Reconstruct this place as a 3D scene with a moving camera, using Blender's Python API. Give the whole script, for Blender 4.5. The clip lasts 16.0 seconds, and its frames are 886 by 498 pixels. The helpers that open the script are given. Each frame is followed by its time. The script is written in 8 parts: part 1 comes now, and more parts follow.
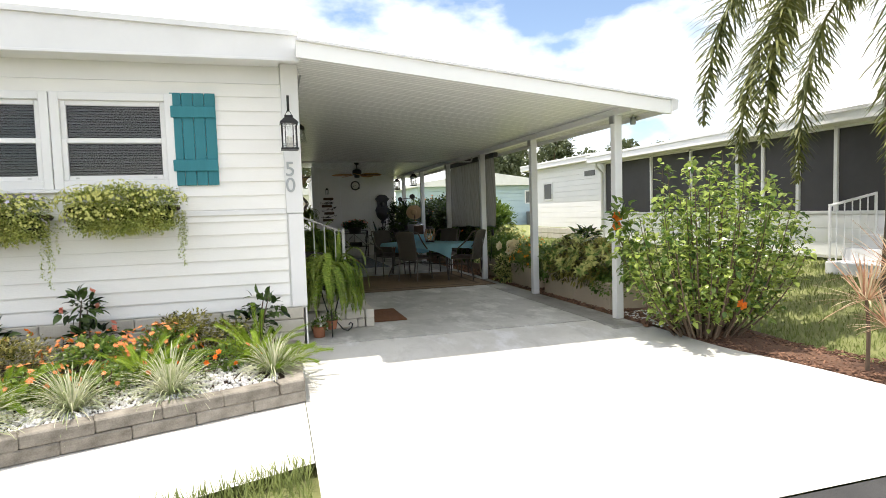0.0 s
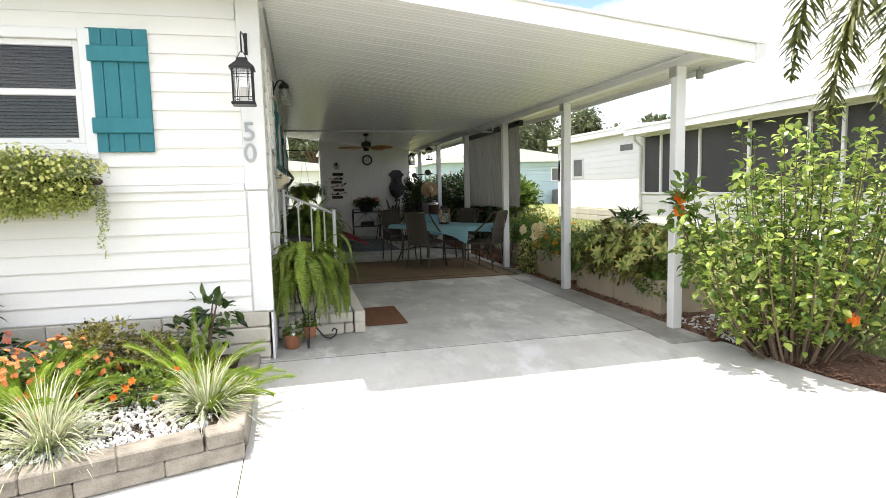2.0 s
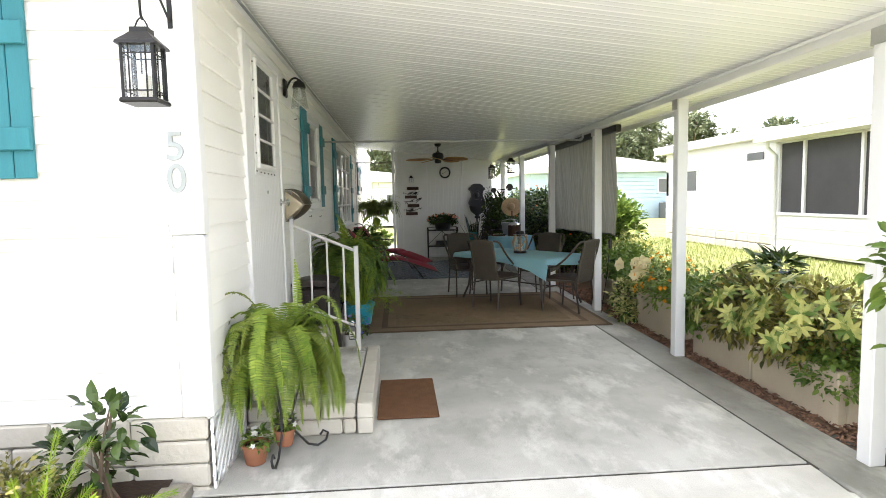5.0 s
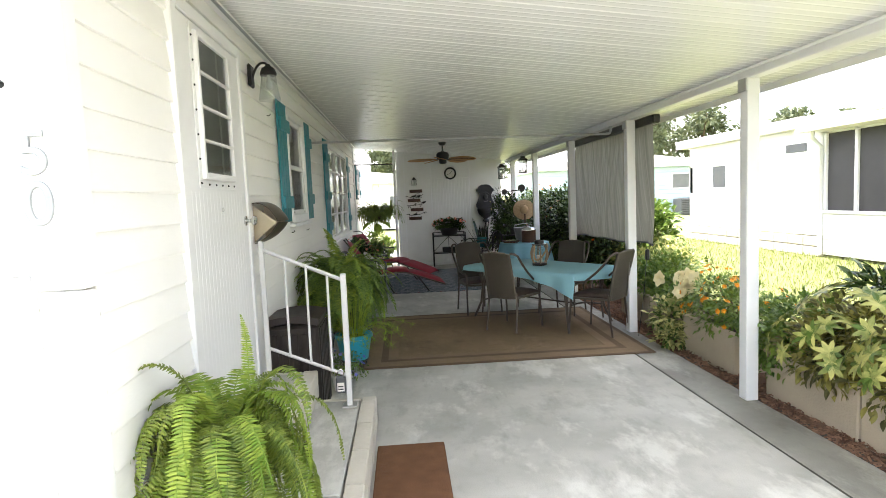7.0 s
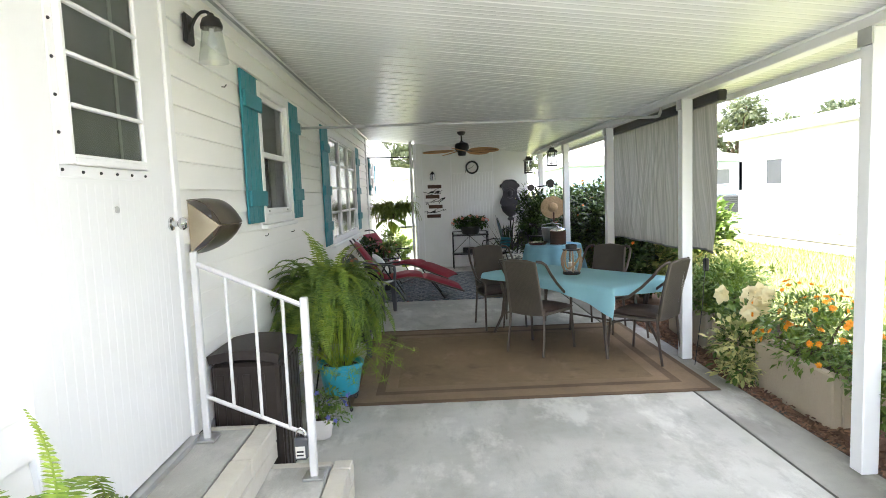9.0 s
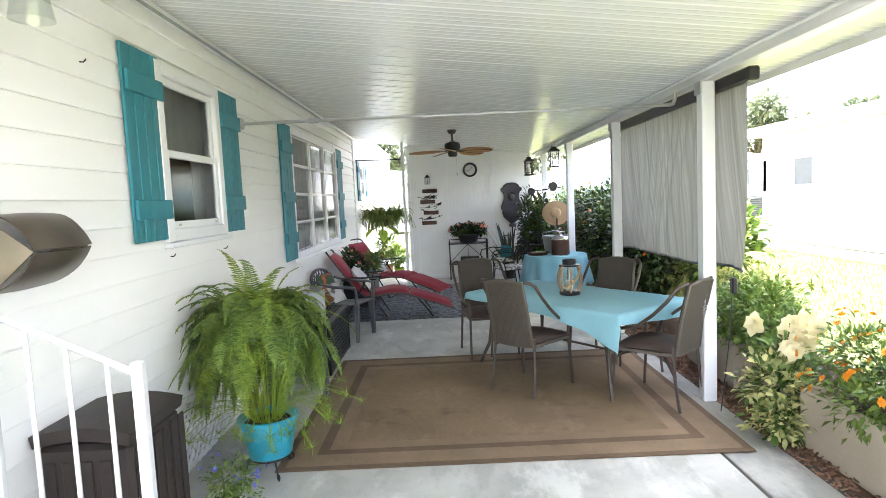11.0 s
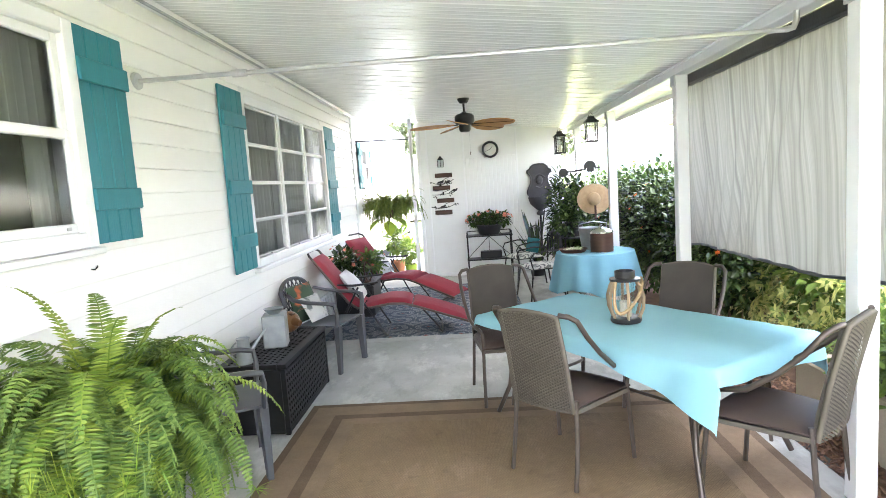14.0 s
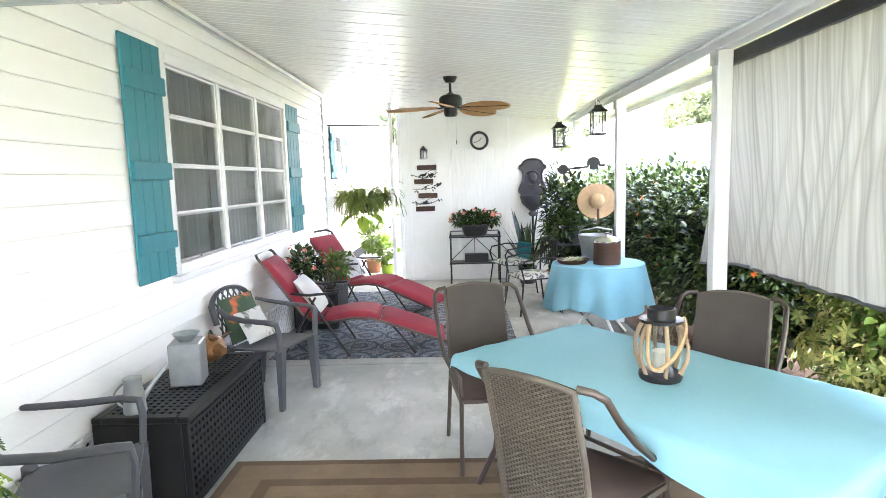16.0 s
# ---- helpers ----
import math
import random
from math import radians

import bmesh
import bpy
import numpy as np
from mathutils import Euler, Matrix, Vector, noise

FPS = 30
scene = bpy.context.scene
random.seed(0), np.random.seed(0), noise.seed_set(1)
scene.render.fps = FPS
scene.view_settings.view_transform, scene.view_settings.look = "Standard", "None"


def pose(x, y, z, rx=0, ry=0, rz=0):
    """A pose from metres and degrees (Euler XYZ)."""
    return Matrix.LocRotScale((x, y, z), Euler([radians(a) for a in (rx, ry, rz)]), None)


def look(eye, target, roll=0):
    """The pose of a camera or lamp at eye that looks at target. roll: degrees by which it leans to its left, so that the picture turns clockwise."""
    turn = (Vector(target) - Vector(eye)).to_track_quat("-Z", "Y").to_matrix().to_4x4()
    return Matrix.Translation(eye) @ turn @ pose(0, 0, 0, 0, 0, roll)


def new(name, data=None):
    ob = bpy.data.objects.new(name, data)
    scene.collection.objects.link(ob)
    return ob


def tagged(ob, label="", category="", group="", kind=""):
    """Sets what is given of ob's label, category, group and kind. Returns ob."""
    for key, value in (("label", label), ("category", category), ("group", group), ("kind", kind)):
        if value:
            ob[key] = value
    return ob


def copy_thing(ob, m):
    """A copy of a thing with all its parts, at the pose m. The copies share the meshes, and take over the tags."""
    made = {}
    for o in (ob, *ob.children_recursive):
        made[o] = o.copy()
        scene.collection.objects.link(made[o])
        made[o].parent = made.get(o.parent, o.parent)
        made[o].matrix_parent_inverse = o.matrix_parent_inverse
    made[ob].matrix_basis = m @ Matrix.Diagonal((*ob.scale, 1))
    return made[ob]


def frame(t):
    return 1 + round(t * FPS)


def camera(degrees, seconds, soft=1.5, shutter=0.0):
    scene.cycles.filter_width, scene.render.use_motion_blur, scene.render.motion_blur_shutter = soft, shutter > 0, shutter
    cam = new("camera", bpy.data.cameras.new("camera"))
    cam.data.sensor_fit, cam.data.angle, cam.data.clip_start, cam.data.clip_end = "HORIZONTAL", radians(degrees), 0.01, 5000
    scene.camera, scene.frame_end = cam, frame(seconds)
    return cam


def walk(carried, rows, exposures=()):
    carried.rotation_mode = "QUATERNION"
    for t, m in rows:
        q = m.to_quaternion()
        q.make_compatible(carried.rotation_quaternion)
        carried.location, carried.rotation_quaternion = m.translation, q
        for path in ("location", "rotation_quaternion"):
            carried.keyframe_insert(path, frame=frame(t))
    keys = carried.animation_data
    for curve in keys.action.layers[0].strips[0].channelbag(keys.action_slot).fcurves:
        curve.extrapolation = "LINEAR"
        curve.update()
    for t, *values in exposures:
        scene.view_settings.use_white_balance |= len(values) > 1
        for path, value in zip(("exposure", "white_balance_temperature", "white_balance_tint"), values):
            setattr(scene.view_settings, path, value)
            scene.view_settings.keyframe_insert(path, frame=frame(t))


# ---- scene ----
cam = camera(74.4, 16.0, 0.5)
PATH = [
    (0, (-0.078, -0.592, 1.334), (0.478, 1.325, 1.201), -1.8),
    (0.5, (0.093, -0.269, 1.326), (0.615, 1.656, 1.176), -0.1),
    (1, (0.166, 0.089, 1.317), (0.687, 2.013, 1.15), -2.6),
    (1.5, (0.318, 0.429, 1.315), (0.858, 2.344, 1.113), -2.0),
    (2, (0.448, 0.744, 1.333), (0.924, 2.676, 1.125), -1.3),
    (2.5, (0.561, 1.098, 1.369), (1.033, 3.036, 1.21), -3.6),
    (3, (0.769, 1.414, 1.429), (1.179, 3.365, 1.275), -1.3),
    (3.5, (0.899, 1.681, 1.437), (1.243, 3.644, 1.281), -1.4),
    (4, (0.995, 1.956, 1.464), (1.324, 3.922, 1.303), -1.8),
    (4.5, (1.116, 2.237, 1.509), (1.324, 4.219, 1.34), -0.5),
    (4.7, (1.2, 2.324, 1.504), (1.366, 4.31, 1.332), -0.6),
    (6.8, (1.246, 3.429, 1.591), (1.366, 5.418, 1.422), -2.2),
    (7, (1.265, 3.542, 1.598), (1.394, 5.53, 1.423), -2.4),
    (7.5, (1.329, 3.814, 1.596), (1.382, 5.806, 1.419), -1.4),
    (8, (1.313, 4.084, 1.606), (1.399, 6.074, 1.424), -3.6),
    (8.5, (1.384, 4.4, 1.599), (1.474, 6.39, 1.418), -2.4),
    (9, (1.475, 4.636, 1.589), (1.512, 6.627, 1.405), -2.2),
    (9.2, (1.509, 4.756, 1.615), (1.534, 6.746, 1.413), -2.1),
    (11.3, (1.938, 5.747, 1.597), (1.915, 7.739, 1.43), -2.8),
    (11.5, (1.989, 5.852, 1.621), (1.92, 7.843, 1.444), -1.8),
    (12, (2.042, 6.084, 1.614), (1.928, 8.07, 1.411), -1.5),
    (12.5, (2.038, 6.343, 1.605), (1.921, 8.329, 1.401), -3.4),
    (13, (2.068, 6.652, 1.616), (1.961, 8.638, 1.406), -2.3),
    (13.5, (2.084, 6.914, 1.595), (1.917, 8.895, 1.383), -2.9),
    (14, (2.056, 7.218, 1.599), (1.945, 9.203, 1.384), -3.9),
    (14.5, (2.095, 7.501, 1.606), (2.011, 9.487, 1.387), -3.3),
    (15, (2.107, 7.746, 1.605), (2.017, 9.732, 1.382), -2.8),
    (15.5, (2.101, 8.002, 1.602), (2.033, 9.988, 1.374), -2.8),
    (16, (2.087, 8.262, 1.598), (2.025, 10.246, 1.359), -1.7),
]
EXPOSURES = [(0, 0.52, 6800, 12), (2, 0.92, 6800, 13), (3.5, 1.29, 6800, 13), (4.7, 1.62, 6800, 14), (7, 2.06, 6720, 14), (9, 2.47, 6430, 15), (11.5, 3.15, 6300, 17), (13, 3.57, 6300, 17), (16, 4.14, 6300, 18)]
walk(cam, [(t, look(eye, target, roll)) for t, eye, target, roll in PATH], EXPOSURES)

# ---- daylight: high sun from the house's side, fair-weather clouds ----
SUN_EL, SUN_AZ = 76.5, -70.0          # degrees; azimuth of the sun from +y, clockwise
world = bpy.data.worlds.new("sky")
scene.world = world
world.use_nodes = True
wn, wl = world.node_tree.nodes, world.node_tree.links
wn.clear()
sky = wn.new("ShaderNodeTexSky")
sky.sky_type, sky.sun_disc = "NISHITA", False
sky.sun_elevation, sky.sun_rotation = radians(SUN_EL), radians(SUN_AZ)
sky.air_density, sky.dust_density, sky.ozone_density = 1.0, 0.6, 1.5
bg = wn.new("ShaderNodeBackground")
bg.inputs["Strength"].default_value = 0.15
wo = wn.new("ShaderNodeOutputWorld")
wc = wn.new("ShaderNodeTexCoord")
wnoise = wn.new("ShaderNodeTexNoise")
wnoise.inputs["Scale"].default_value, wnoise.inputs["Detail"].default_value = 2.3, 9
wnoise.inputs["Roughness"].default_value = 0.5
wmap = wn.new("ShaderNodeMapping")
wmap.inputs["Scale"].default_value = (1, 1, 1.9)
wmap.inputs["Location"].default_value = (0.35, 0.9, 0.1)
wramp = wn.new("ShaderNodeValToRGB")
wramp.color_ramp.elements[0].position, wramp.color_ramp.elements[1].position = 0.44, 0.56
wmix = wn.new("ShaderNodeMixRGB")
wmix.inputs[2].default_value = (11.0, 11.1, 11.3, 1)
wl.new(wc.outputs["Generated"], wmap.inputs["Vector"])
wl.new(wmap.outputs["Vector"], wnoise.inputs["Vector"])
wl.new(wnoise.outputs["Fac"], wramp.inputs["Fac"])
wl.new(wramp.outputs["Color"], wmix.inputs[0])
wl.new(sky.outputs["Color"], wmix.inputs[1])
wl.new(wmix.outputs["Color"], bg.inputs["Color"])
wl.new(bg.outputs["Background"], wo.inputs["Surface"])
sun = new("sun", bpy.data.lights.new("sun", "SUN"))
sun.data.energy, sun.data.angle, sun.data.color = 4.2, radians(0.53), (1.0, 0.96, 0.9)
_el, _az = radians(SUN_EL), radians(SUN_AZ)
sun.matrix_world = look((math.sin(_az) * math.cos(_el) * 40, math.cos(_az) * math.cos(_el) * 40, math.sin(_el) * 40), (0, 0, 0))


# ---- materials ----
def material(name, a, b=None, scale=6.0, rough=0.6, metal=0.0, bump=0.0, bump_scale=60.0, detail=6.0, stretch=(1, 1, 1),
             fine=0.25, island=0.0, piece=0.0, leaf=0.0, spec=0.3, coat=0.0):
    """Two tones mixed by coarse and fine noise in object space, with relief; leaf: share of light let through."""
    b = b or tuple(c * 0.8 for c in a)
    m = bpy.data.materials.new(name)
    m.use_nodes = True
    n, k = m.node_tree.nodes, m.node_tree.links
    n.clear()
    out, bsdf, tc, mp = n.new("ShaderNodeOutputMaterial"), n.new("ShaderNodeBsdfPrincipled"), n.new("ShaderNodeTexCoord"), n.new("ShaderNodeMapping")
    mp.inputs["Scale"].default_value = stretch
    k.new(tc.outputs["Object"], mp.inputs["Vector"])
    coarse, small, mix, ramp = n.new("ShaderNodeTexNoise"), n.new("ShaderNodeTexNoise"), n.new("ShaderNodeMixRGB"), n.new("ShaderNodeMath")
    coarse.inputs["Scale"].default_value, coarse.inputs["Detail"].default_value = scale, detail
    small.inputs["Scale"].default_value, small.inputs["Detail"].default_value = scale * 11, 3
    k.new(mp.outputs["Vector"], coarse.inputs["Vector"])
    k.new(mp.outputs["Vector"], small.inputs["Vector"])
    ramp.operation = "MULTIPLY_ADD"
    ramp.inputs[1].default_value, ramp.inputs[2].default_value = 2.2 * (1 - fine), -0.6 * (1 - fine) - 0.1 * fine
    ramp.use_clamp = False
    k.new(coarse.outputs["Fac"], ramp.inputs[0])
    add = n.new("ShaderNodeMath")
    add.operation, add.use_clamp = "MULTIPLY_ADD", True
    add.inputs[1].default_value = fine * 1.2
    k.new(small.outputs["Fac"], add.inputs[0])
    k.new(ramp.outputs[0], add.inputs[2])
    mix.inputs[1].default_value, mix.inputs[2].default_value = (*a, 1), (*b, 1)
    last = add.outputs[0]
    if island or piece:
        src = n.new("ShaderNodeNewGeometry") if island else n.new("ShaderNodeObjectInfo")
        sh = n.new("ShaderNodeMath")
        sh.operation, sh.use_clamp = "MULTIPLY_ADD", True
        amount = island or piece
        sh.inputs[1].default_value = amount
        k.new(src.outputs["Random Per Island" if island else "Random"], sh.inputs[0])
        off = n.new("ShaderNodeMath")
        off.operation, off.inputs[1].default_value = "SUBTRACT", amount / 2
        k.new(last, off.inputs[0])
        k.new(off.outputs[0], sh.inputs[2])
        last = sh.outputs[0]
    k.new(last, mix.inputs[0])
    k.new(mix.outputs[0], bsdf.inputs["Base Color"])
    bsdf.inputs["Roughness"].default_value, bsdf.inputs["Metallic"].default_value = rough, metal
    bsdf.inputs["Specular IOR Level"].default_value, bsdf.inputs["Coat Weight"].default_value = spec, coat
    if bump:
        bt, bn = n.new("ShaderNodeTexNoise"), n.new("ShaderNodeBump")
        bt.inputs["Scale"].default_value, bt.inputs["Detail"].default_value = bump_scale, 4
        bn.inputs["Strength"].default_value, bn.inputs["Distance"].default_value = bump, 0.01
        k.new(mp.outputs["Vector"], bt.inputs["Vector"])
        k.new(bt.outputs["Fac"], bn.inputs["Height"])
        k.new(bn.outputs["Normal"], bsdf.inputs["Normal"])
    if leaf:
        tr, ms = n.new("ShaderNodeBsdfTranslucent"), n.new("ShaderNodeMixShader")
        ms.inputs[0].default_value = leaf
        k.new(mix.outputs[0], tr.inputs["Color"])
        k.new(bsdf.outputs[0], ms.inputs[1])
        k.new(tr.outputs[0], ms.inputs[2])
        k.new(ms.outputs[0], out.inputs["Surface"])
    else:
        k.new(bsdf.outputs[0], out.inputs["Surface"])
    return m


def glass(name, tint=(0.9, 0.95, 0.95), clear=0.75, rough=0.02, even=0.0):
    """A thin pane: mostly clear, with a sharp reflection; even: a fixed share of it for closed shapes."""
    m = bpy.data.materials.new(name)
    m.use_nodes = True
    n, k = m.node_tree.nodes, m.node_tree.links
    n.clear()
    out, gl, tr, ms, fr = (n.new("ShaderNode" + x) for x in ("OutputMaterial", "BsdfGlossy", "BsdfTransparent", "MixShader", "Fresnel"))
    gl.inputs["Roughness"].default_value = rough
    tr.inputs["Color"].default_value = (*[c * clear for c in tint], 1)
    fr.inputs["IOR"].default_value = 1.6
    ms.inputs[0].default_value = even
    if not even:
        k.new(fr.outputs[0], ms.inputs[0])
    k.new(tr.outputs[0], ms.inputs[1])
    k.new(gl.outputs[0], ms.inputs[2])
    k.new(ms.outputs[0], out.inputs["Surface"])
    return m


def wear(m, layers):
    """Lays stains over a material: (scale, stretch, from, to, colour, amount)."""
    n, k = m.node_tree.nodes, m.node_tree.links
    bsdf = next(x for x in n if x.type == "BSDF_PRINCIPLED")
    last = bsdf.inputs["Base Color"].links[0].from_socket
    tc = n.new("ShaderNodeTexCoord")
    for scale, stretch, lo, hi, col, amount in layers:
        mp, nz, mr, mx = n.new("ShaderNodeMapping"), n.new("ShaderNodeTexNoise"), n.new("ShaderNodeMapRange"), n.new("ShaderNodeMixRGB")
        mp.inputs["Scale"].default_value, mp.inputs["Location"].default_value = stretch, (scale, 2 * scale, 0)
        nz.inputs["Scale"].default_value, nz.inputs["Detail"].default_value, nz.inputs["Roughness"].default_value = scale, 9, 0.68
        mr.inputs["From Min"].default_value, mr.inputs["From Max"].default_value, mr.inputs["To Max"].default_value = lo, hi, amount
        k.new(tc.outputs["Object"], mp.inputs["Vector"])
        k.new(mp.outputs["Vector"], nz.inputs["Vector"])
        k.new(nz.outputs["Fac"], mr.inputs["Value"])
        k.new(mr.outputs["Result"], mx.inputs[0])
        k.new(last, mx.inputs[1])
        mx.inputs[2].default_value = (*col, 1)
        last = mx.outputs[0]
    k.new(last, bsdf.inputs["Base Color"])
    return m


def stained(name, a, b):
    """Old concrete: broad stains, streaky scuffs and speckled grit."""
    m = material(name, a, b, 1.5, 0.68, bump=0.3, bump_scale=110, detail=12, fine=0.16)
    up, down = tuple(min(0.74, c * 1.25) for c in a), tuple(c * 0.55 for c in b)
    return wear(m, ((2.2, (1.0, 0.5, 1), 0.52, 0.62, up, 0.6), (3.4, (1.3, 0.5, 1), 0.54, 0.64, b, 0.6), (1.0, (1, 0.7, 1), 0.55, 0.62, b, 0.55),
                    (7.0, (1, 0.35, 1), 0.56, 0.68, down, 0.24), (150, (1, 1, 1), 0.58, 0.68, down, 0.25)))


M_SIDING = material("white_siding", (0.875, 0.865, 0.83), (0.82, 0.81, 0.765), 1.2, 0.45, bump=0.12, bump_scale=30, stretch=(1, 1, 3), piece=0.3)
M_WHITE = material("white_paint", (0.80, 0.80, 0.78), (0.72, 0.72, 0.69), 3, 0.4, bump=0.05, bump_scale=80)
M_TRIM = material("white_trim", (0.82, 0.82, 0.81), (0.75, 0.75, 0.74), 2, 0.35)
M_PAN = material("roof_pan", (0.94, 0.94, 0.92), (0.90, 0.90, 0.88), 0.9, 0.22, stretch=(0.3, 2, 1), bump=0.03, bump_scale=6)
M_TEAL = material("teal_paint", (0.033, 0.22, 0.26), (0.025, 0.17, 0.205), 4, 0.5, bump=0.25, bump_scale=40, stretch=(3, 3, 0.4), piece=0.3)
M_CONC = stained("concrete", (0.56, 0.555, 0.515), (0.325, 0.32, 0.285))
# two paler copies of the concrete, full sun put into their tone
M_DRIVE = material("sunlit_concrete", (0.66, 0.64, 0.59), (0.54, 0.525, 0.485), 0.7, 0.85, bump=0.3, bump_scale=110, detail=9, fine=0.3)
M_DRIVE_LIT = stained("lit_drive_concrete", (0.66, 0.65, 0.60), (0.47, 0.46, 0.415))
M_STRIP = stained("kerb_concrete", (0.40, 0.39, 0.35), (0.21, 0.205, 0.18))
M_JOINT = material("joint_dirt", (0.05, 0.045, 0.04), (0.09, 0.085, 0.07), 8, 0.9)
M_ASPHALT = material("asphalt", (0.07, 0.07, 0.068), (0.045, 0.045, 0.043), 3, 0.9, bump=0.6, bump_scale=220)
M_LAWN = material("lawn", (0.27, 0.28, 0.115), (0.17, 0.19, 0.07), 1.1, 0.9, bump=0.9, bump_scale=140, detail=10, fine=0.5)
M_GRASS = material("grass_blades", (0.27, 0.31, 0.10), (0.15, 0.19, 0.055), 3, 0.6, island=0.9, leaf=0.35)
M_MULCH = material("mulch", (0.20, 0.115, 0.075), (0.085, 0.05, 0.036), 9, 0.95, bump=1.0, bump_scale=70, fine=0.5)
M_CHIP = material("mulch_chips", (0.30, 0.17, 0.11), (0.085, 0.046, 0.032), 9, 0.95, island=1.0)
M_BLOCK = material("split_block", (0.42, 0.385, 0.325), (0.13, 0.115, 0.092), 9, 0.95, bump=1.0, bump_scale=28, piece=0.3, detail=10, fine=0.45)
M_LIMEST = material("limestone_block", (0.60, 0.57, 0.50), (0.48, 0.45, 0.38), 5, 0.85, bump=0.6, bump_scale=30, piece=0.4, detail=8)
M_PEBBLE = material("white_pebbles", (0.84, 0.83, 0.81), (0.58, 0.57, 0.55), 6, 0.7, island=0.9)
M_BEIGE = material("beige_stucco", (0.50, 0.42, 0.31), (0.40, 0.335, 0.25), 2.5, 0.85, bump=0.4, bump_scale=60)
M_SOIL = material("soil", (0.06, 0.04, 0.028), (0.03, 0.02, 0.015), 14, 0.95, bump=0.8, bump_scale=60)
M_BLACK = material("black_metal", (0.022, 0.022, 0.023), (0.035, 0.034, 0.033), 8, 0.4, metal=0.3, bump=0.1)
M_BLACKPL = material("black_plastic", (0.009, 0.009, 0.009), (0.014, 0.014, 0.014), 5, 0.45, spec=0.3)
M_BRONZE = material("bronze_tube", (0.12, 0.098, 0.08), (0.085, 0.07, 0.058), 10, 0.38, metal=0.55)
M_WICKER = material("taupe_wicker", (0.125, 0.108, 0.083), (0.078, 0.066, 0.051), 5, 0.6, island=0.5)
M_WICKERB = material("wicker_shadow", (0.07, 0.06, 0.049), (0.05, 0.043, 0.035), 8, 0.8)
M_SEAT = material("brown_cushion", (0.085, 0.06, 0.05), (0.062, 0.044, 0.037), 3, 0.55, bump=0.15, bump_scale=200)
M_CLOTH = material("aqua_cloth", (0.305, 0.575, 0.64), (0.26, 0.515, 0.585), 2, 0.75, bump=0.12, bump_scale=220, leaf=0.12)
M_CLOTH2 = material("blue_cloth", (0.25, 0.50, 0.60), (0.19, 0.42, 0.53), 3, 0.75, bump=0.15, bump_scale=200, leaf=0.15)
M_RED = material("red_cushion", (0.29, 0.028, 0.043), (0.215, 0.02, 0.034), 3, 0.7, bump=0.2, bump_scale=160)
M_GREYPL = material("grey_plastic", (0.088, 0.092, 0.096), (0.068, 0.071, 0.075), 4, 0.42, bump=0.08, bump_scale=90)
M_BROWNPL = material("brown_resin", (0.035, 0.027, 0.023), (0.024, 0.019, 0.016), 4, 0.5, bump=0.15, bump_scale=60)
M_ZINC = material("galvanised_zinc", (0.42, 0.44, 0.44), (0.30, 0.32, 0.32), 14, 0.42, metal=0.75, detail=4)
M_ALU = material("aluminium", (0.60, 0.60, 0.59), (0.48, 0.48, 0.47), 10, 0.35, metal=0.8)
M_RAIL = material("satin_rail", (0.62, 0.62, 0.61), (0.52, 0.52, 0.51), 6, 0.4, bump=0.05)
M_NEXTDOOR = material("next_door_white", (0.88, 0.88, 0.87), (0.83, 0.83, 0.82), 1.5, 0.5, piece=0.3)
M_CHROME = material("chrome", (0.7, 0.7, 0.7), (0.6, 0.6, 0.6), 5, 0.15, metal=1.0)
M_BRASSY = material("satin_brass", (0.48, 0.42, 0.31), (0.36, 0.31, 0.22), 5, 0.32, metal=0.85)
M_UMBER = material("dark_bronze", (0.15, 0.125, 0.095), (0.10, 0.083, 0.064), 6, 0.36, metal=0.6)
M_TERRA = material("terracotta", (0.36, 0.155, 0.085), (0.27, 0.11, 0.06), 8, 0.85, bump=0.3)
M_TURQ = material("turquoise_glaze", (0.03, 0.33, 0.42), (0.025, 0.26, 0.34), 3, 0.28, bump=0.05)
M_FANWOOD = material("fan_blade_wood", (0.56, 0.30, 0.10), (0.38, 0.18, 0.055), 4, 0.42, stretch=(0.6, 8, 1), bump=0.2)
M_DARKWOOD = material("dark_wood", (0.085, 0.042, 0.026), (0.05, 0.026, 0.017), 5, 0.6, stretch=(1, 1, 6), bump=0.2)
M_PALEWOOD = material("pale_wood", (0.42, 0.31, 0.205), (0.30, 0.215, 0.135), 6, 0.6, stretch=(4, 4, 0.6), bump=0.2)
M_ROPE = material("rope", (0.46, 0.33, 0.18), (0.32, 0.22, 0.11), 40, 0.9, bump=0.8, bump_scale=160)
M_WAX = material("ivory_wax", (0.78, 0.74, 0.64), (0.72, 0.67, 0.56), 4, 0.5, leaf=0.15)
M_STRAW = material("straw", (0.52, 0.37, 0.22), (0.40, 0.27, 0.15), 20, 0.85, bump=0.6, bump_scale=120)
M_STONE = material("dark_cast_stone", (0.075, 0.072, 0.078), (0.045, 0.043, 0.048), 8, 0.55, bump=0.4, bump_scale=40)
M_LINEN = material("white_linen", (0.70, 0.68, 0.64), (0.60, 0.58, 0.54), 6, 0.85, bump=0.2, bump_scale=150)
M_CURTAIN = material("grey_curtain", (0.56, 0.56, 0.52), (0.42, 0.42, 0.39), 3, 0.9, stretch=(8, 8, 0.3), leaf=0.2)
M_BLIND = material("dark_blinds", (0.16, 0.165, 0.165), (0.12, 0.125, 0.125), 3, 0.5)
# near-black that stands in for shade: rooms, crawl space, bench inside
M_UNLIT = material("unlit_black", (0.03, 0.03, 0.03), (0.02, 0.02, 0.02), 2, 0.9)
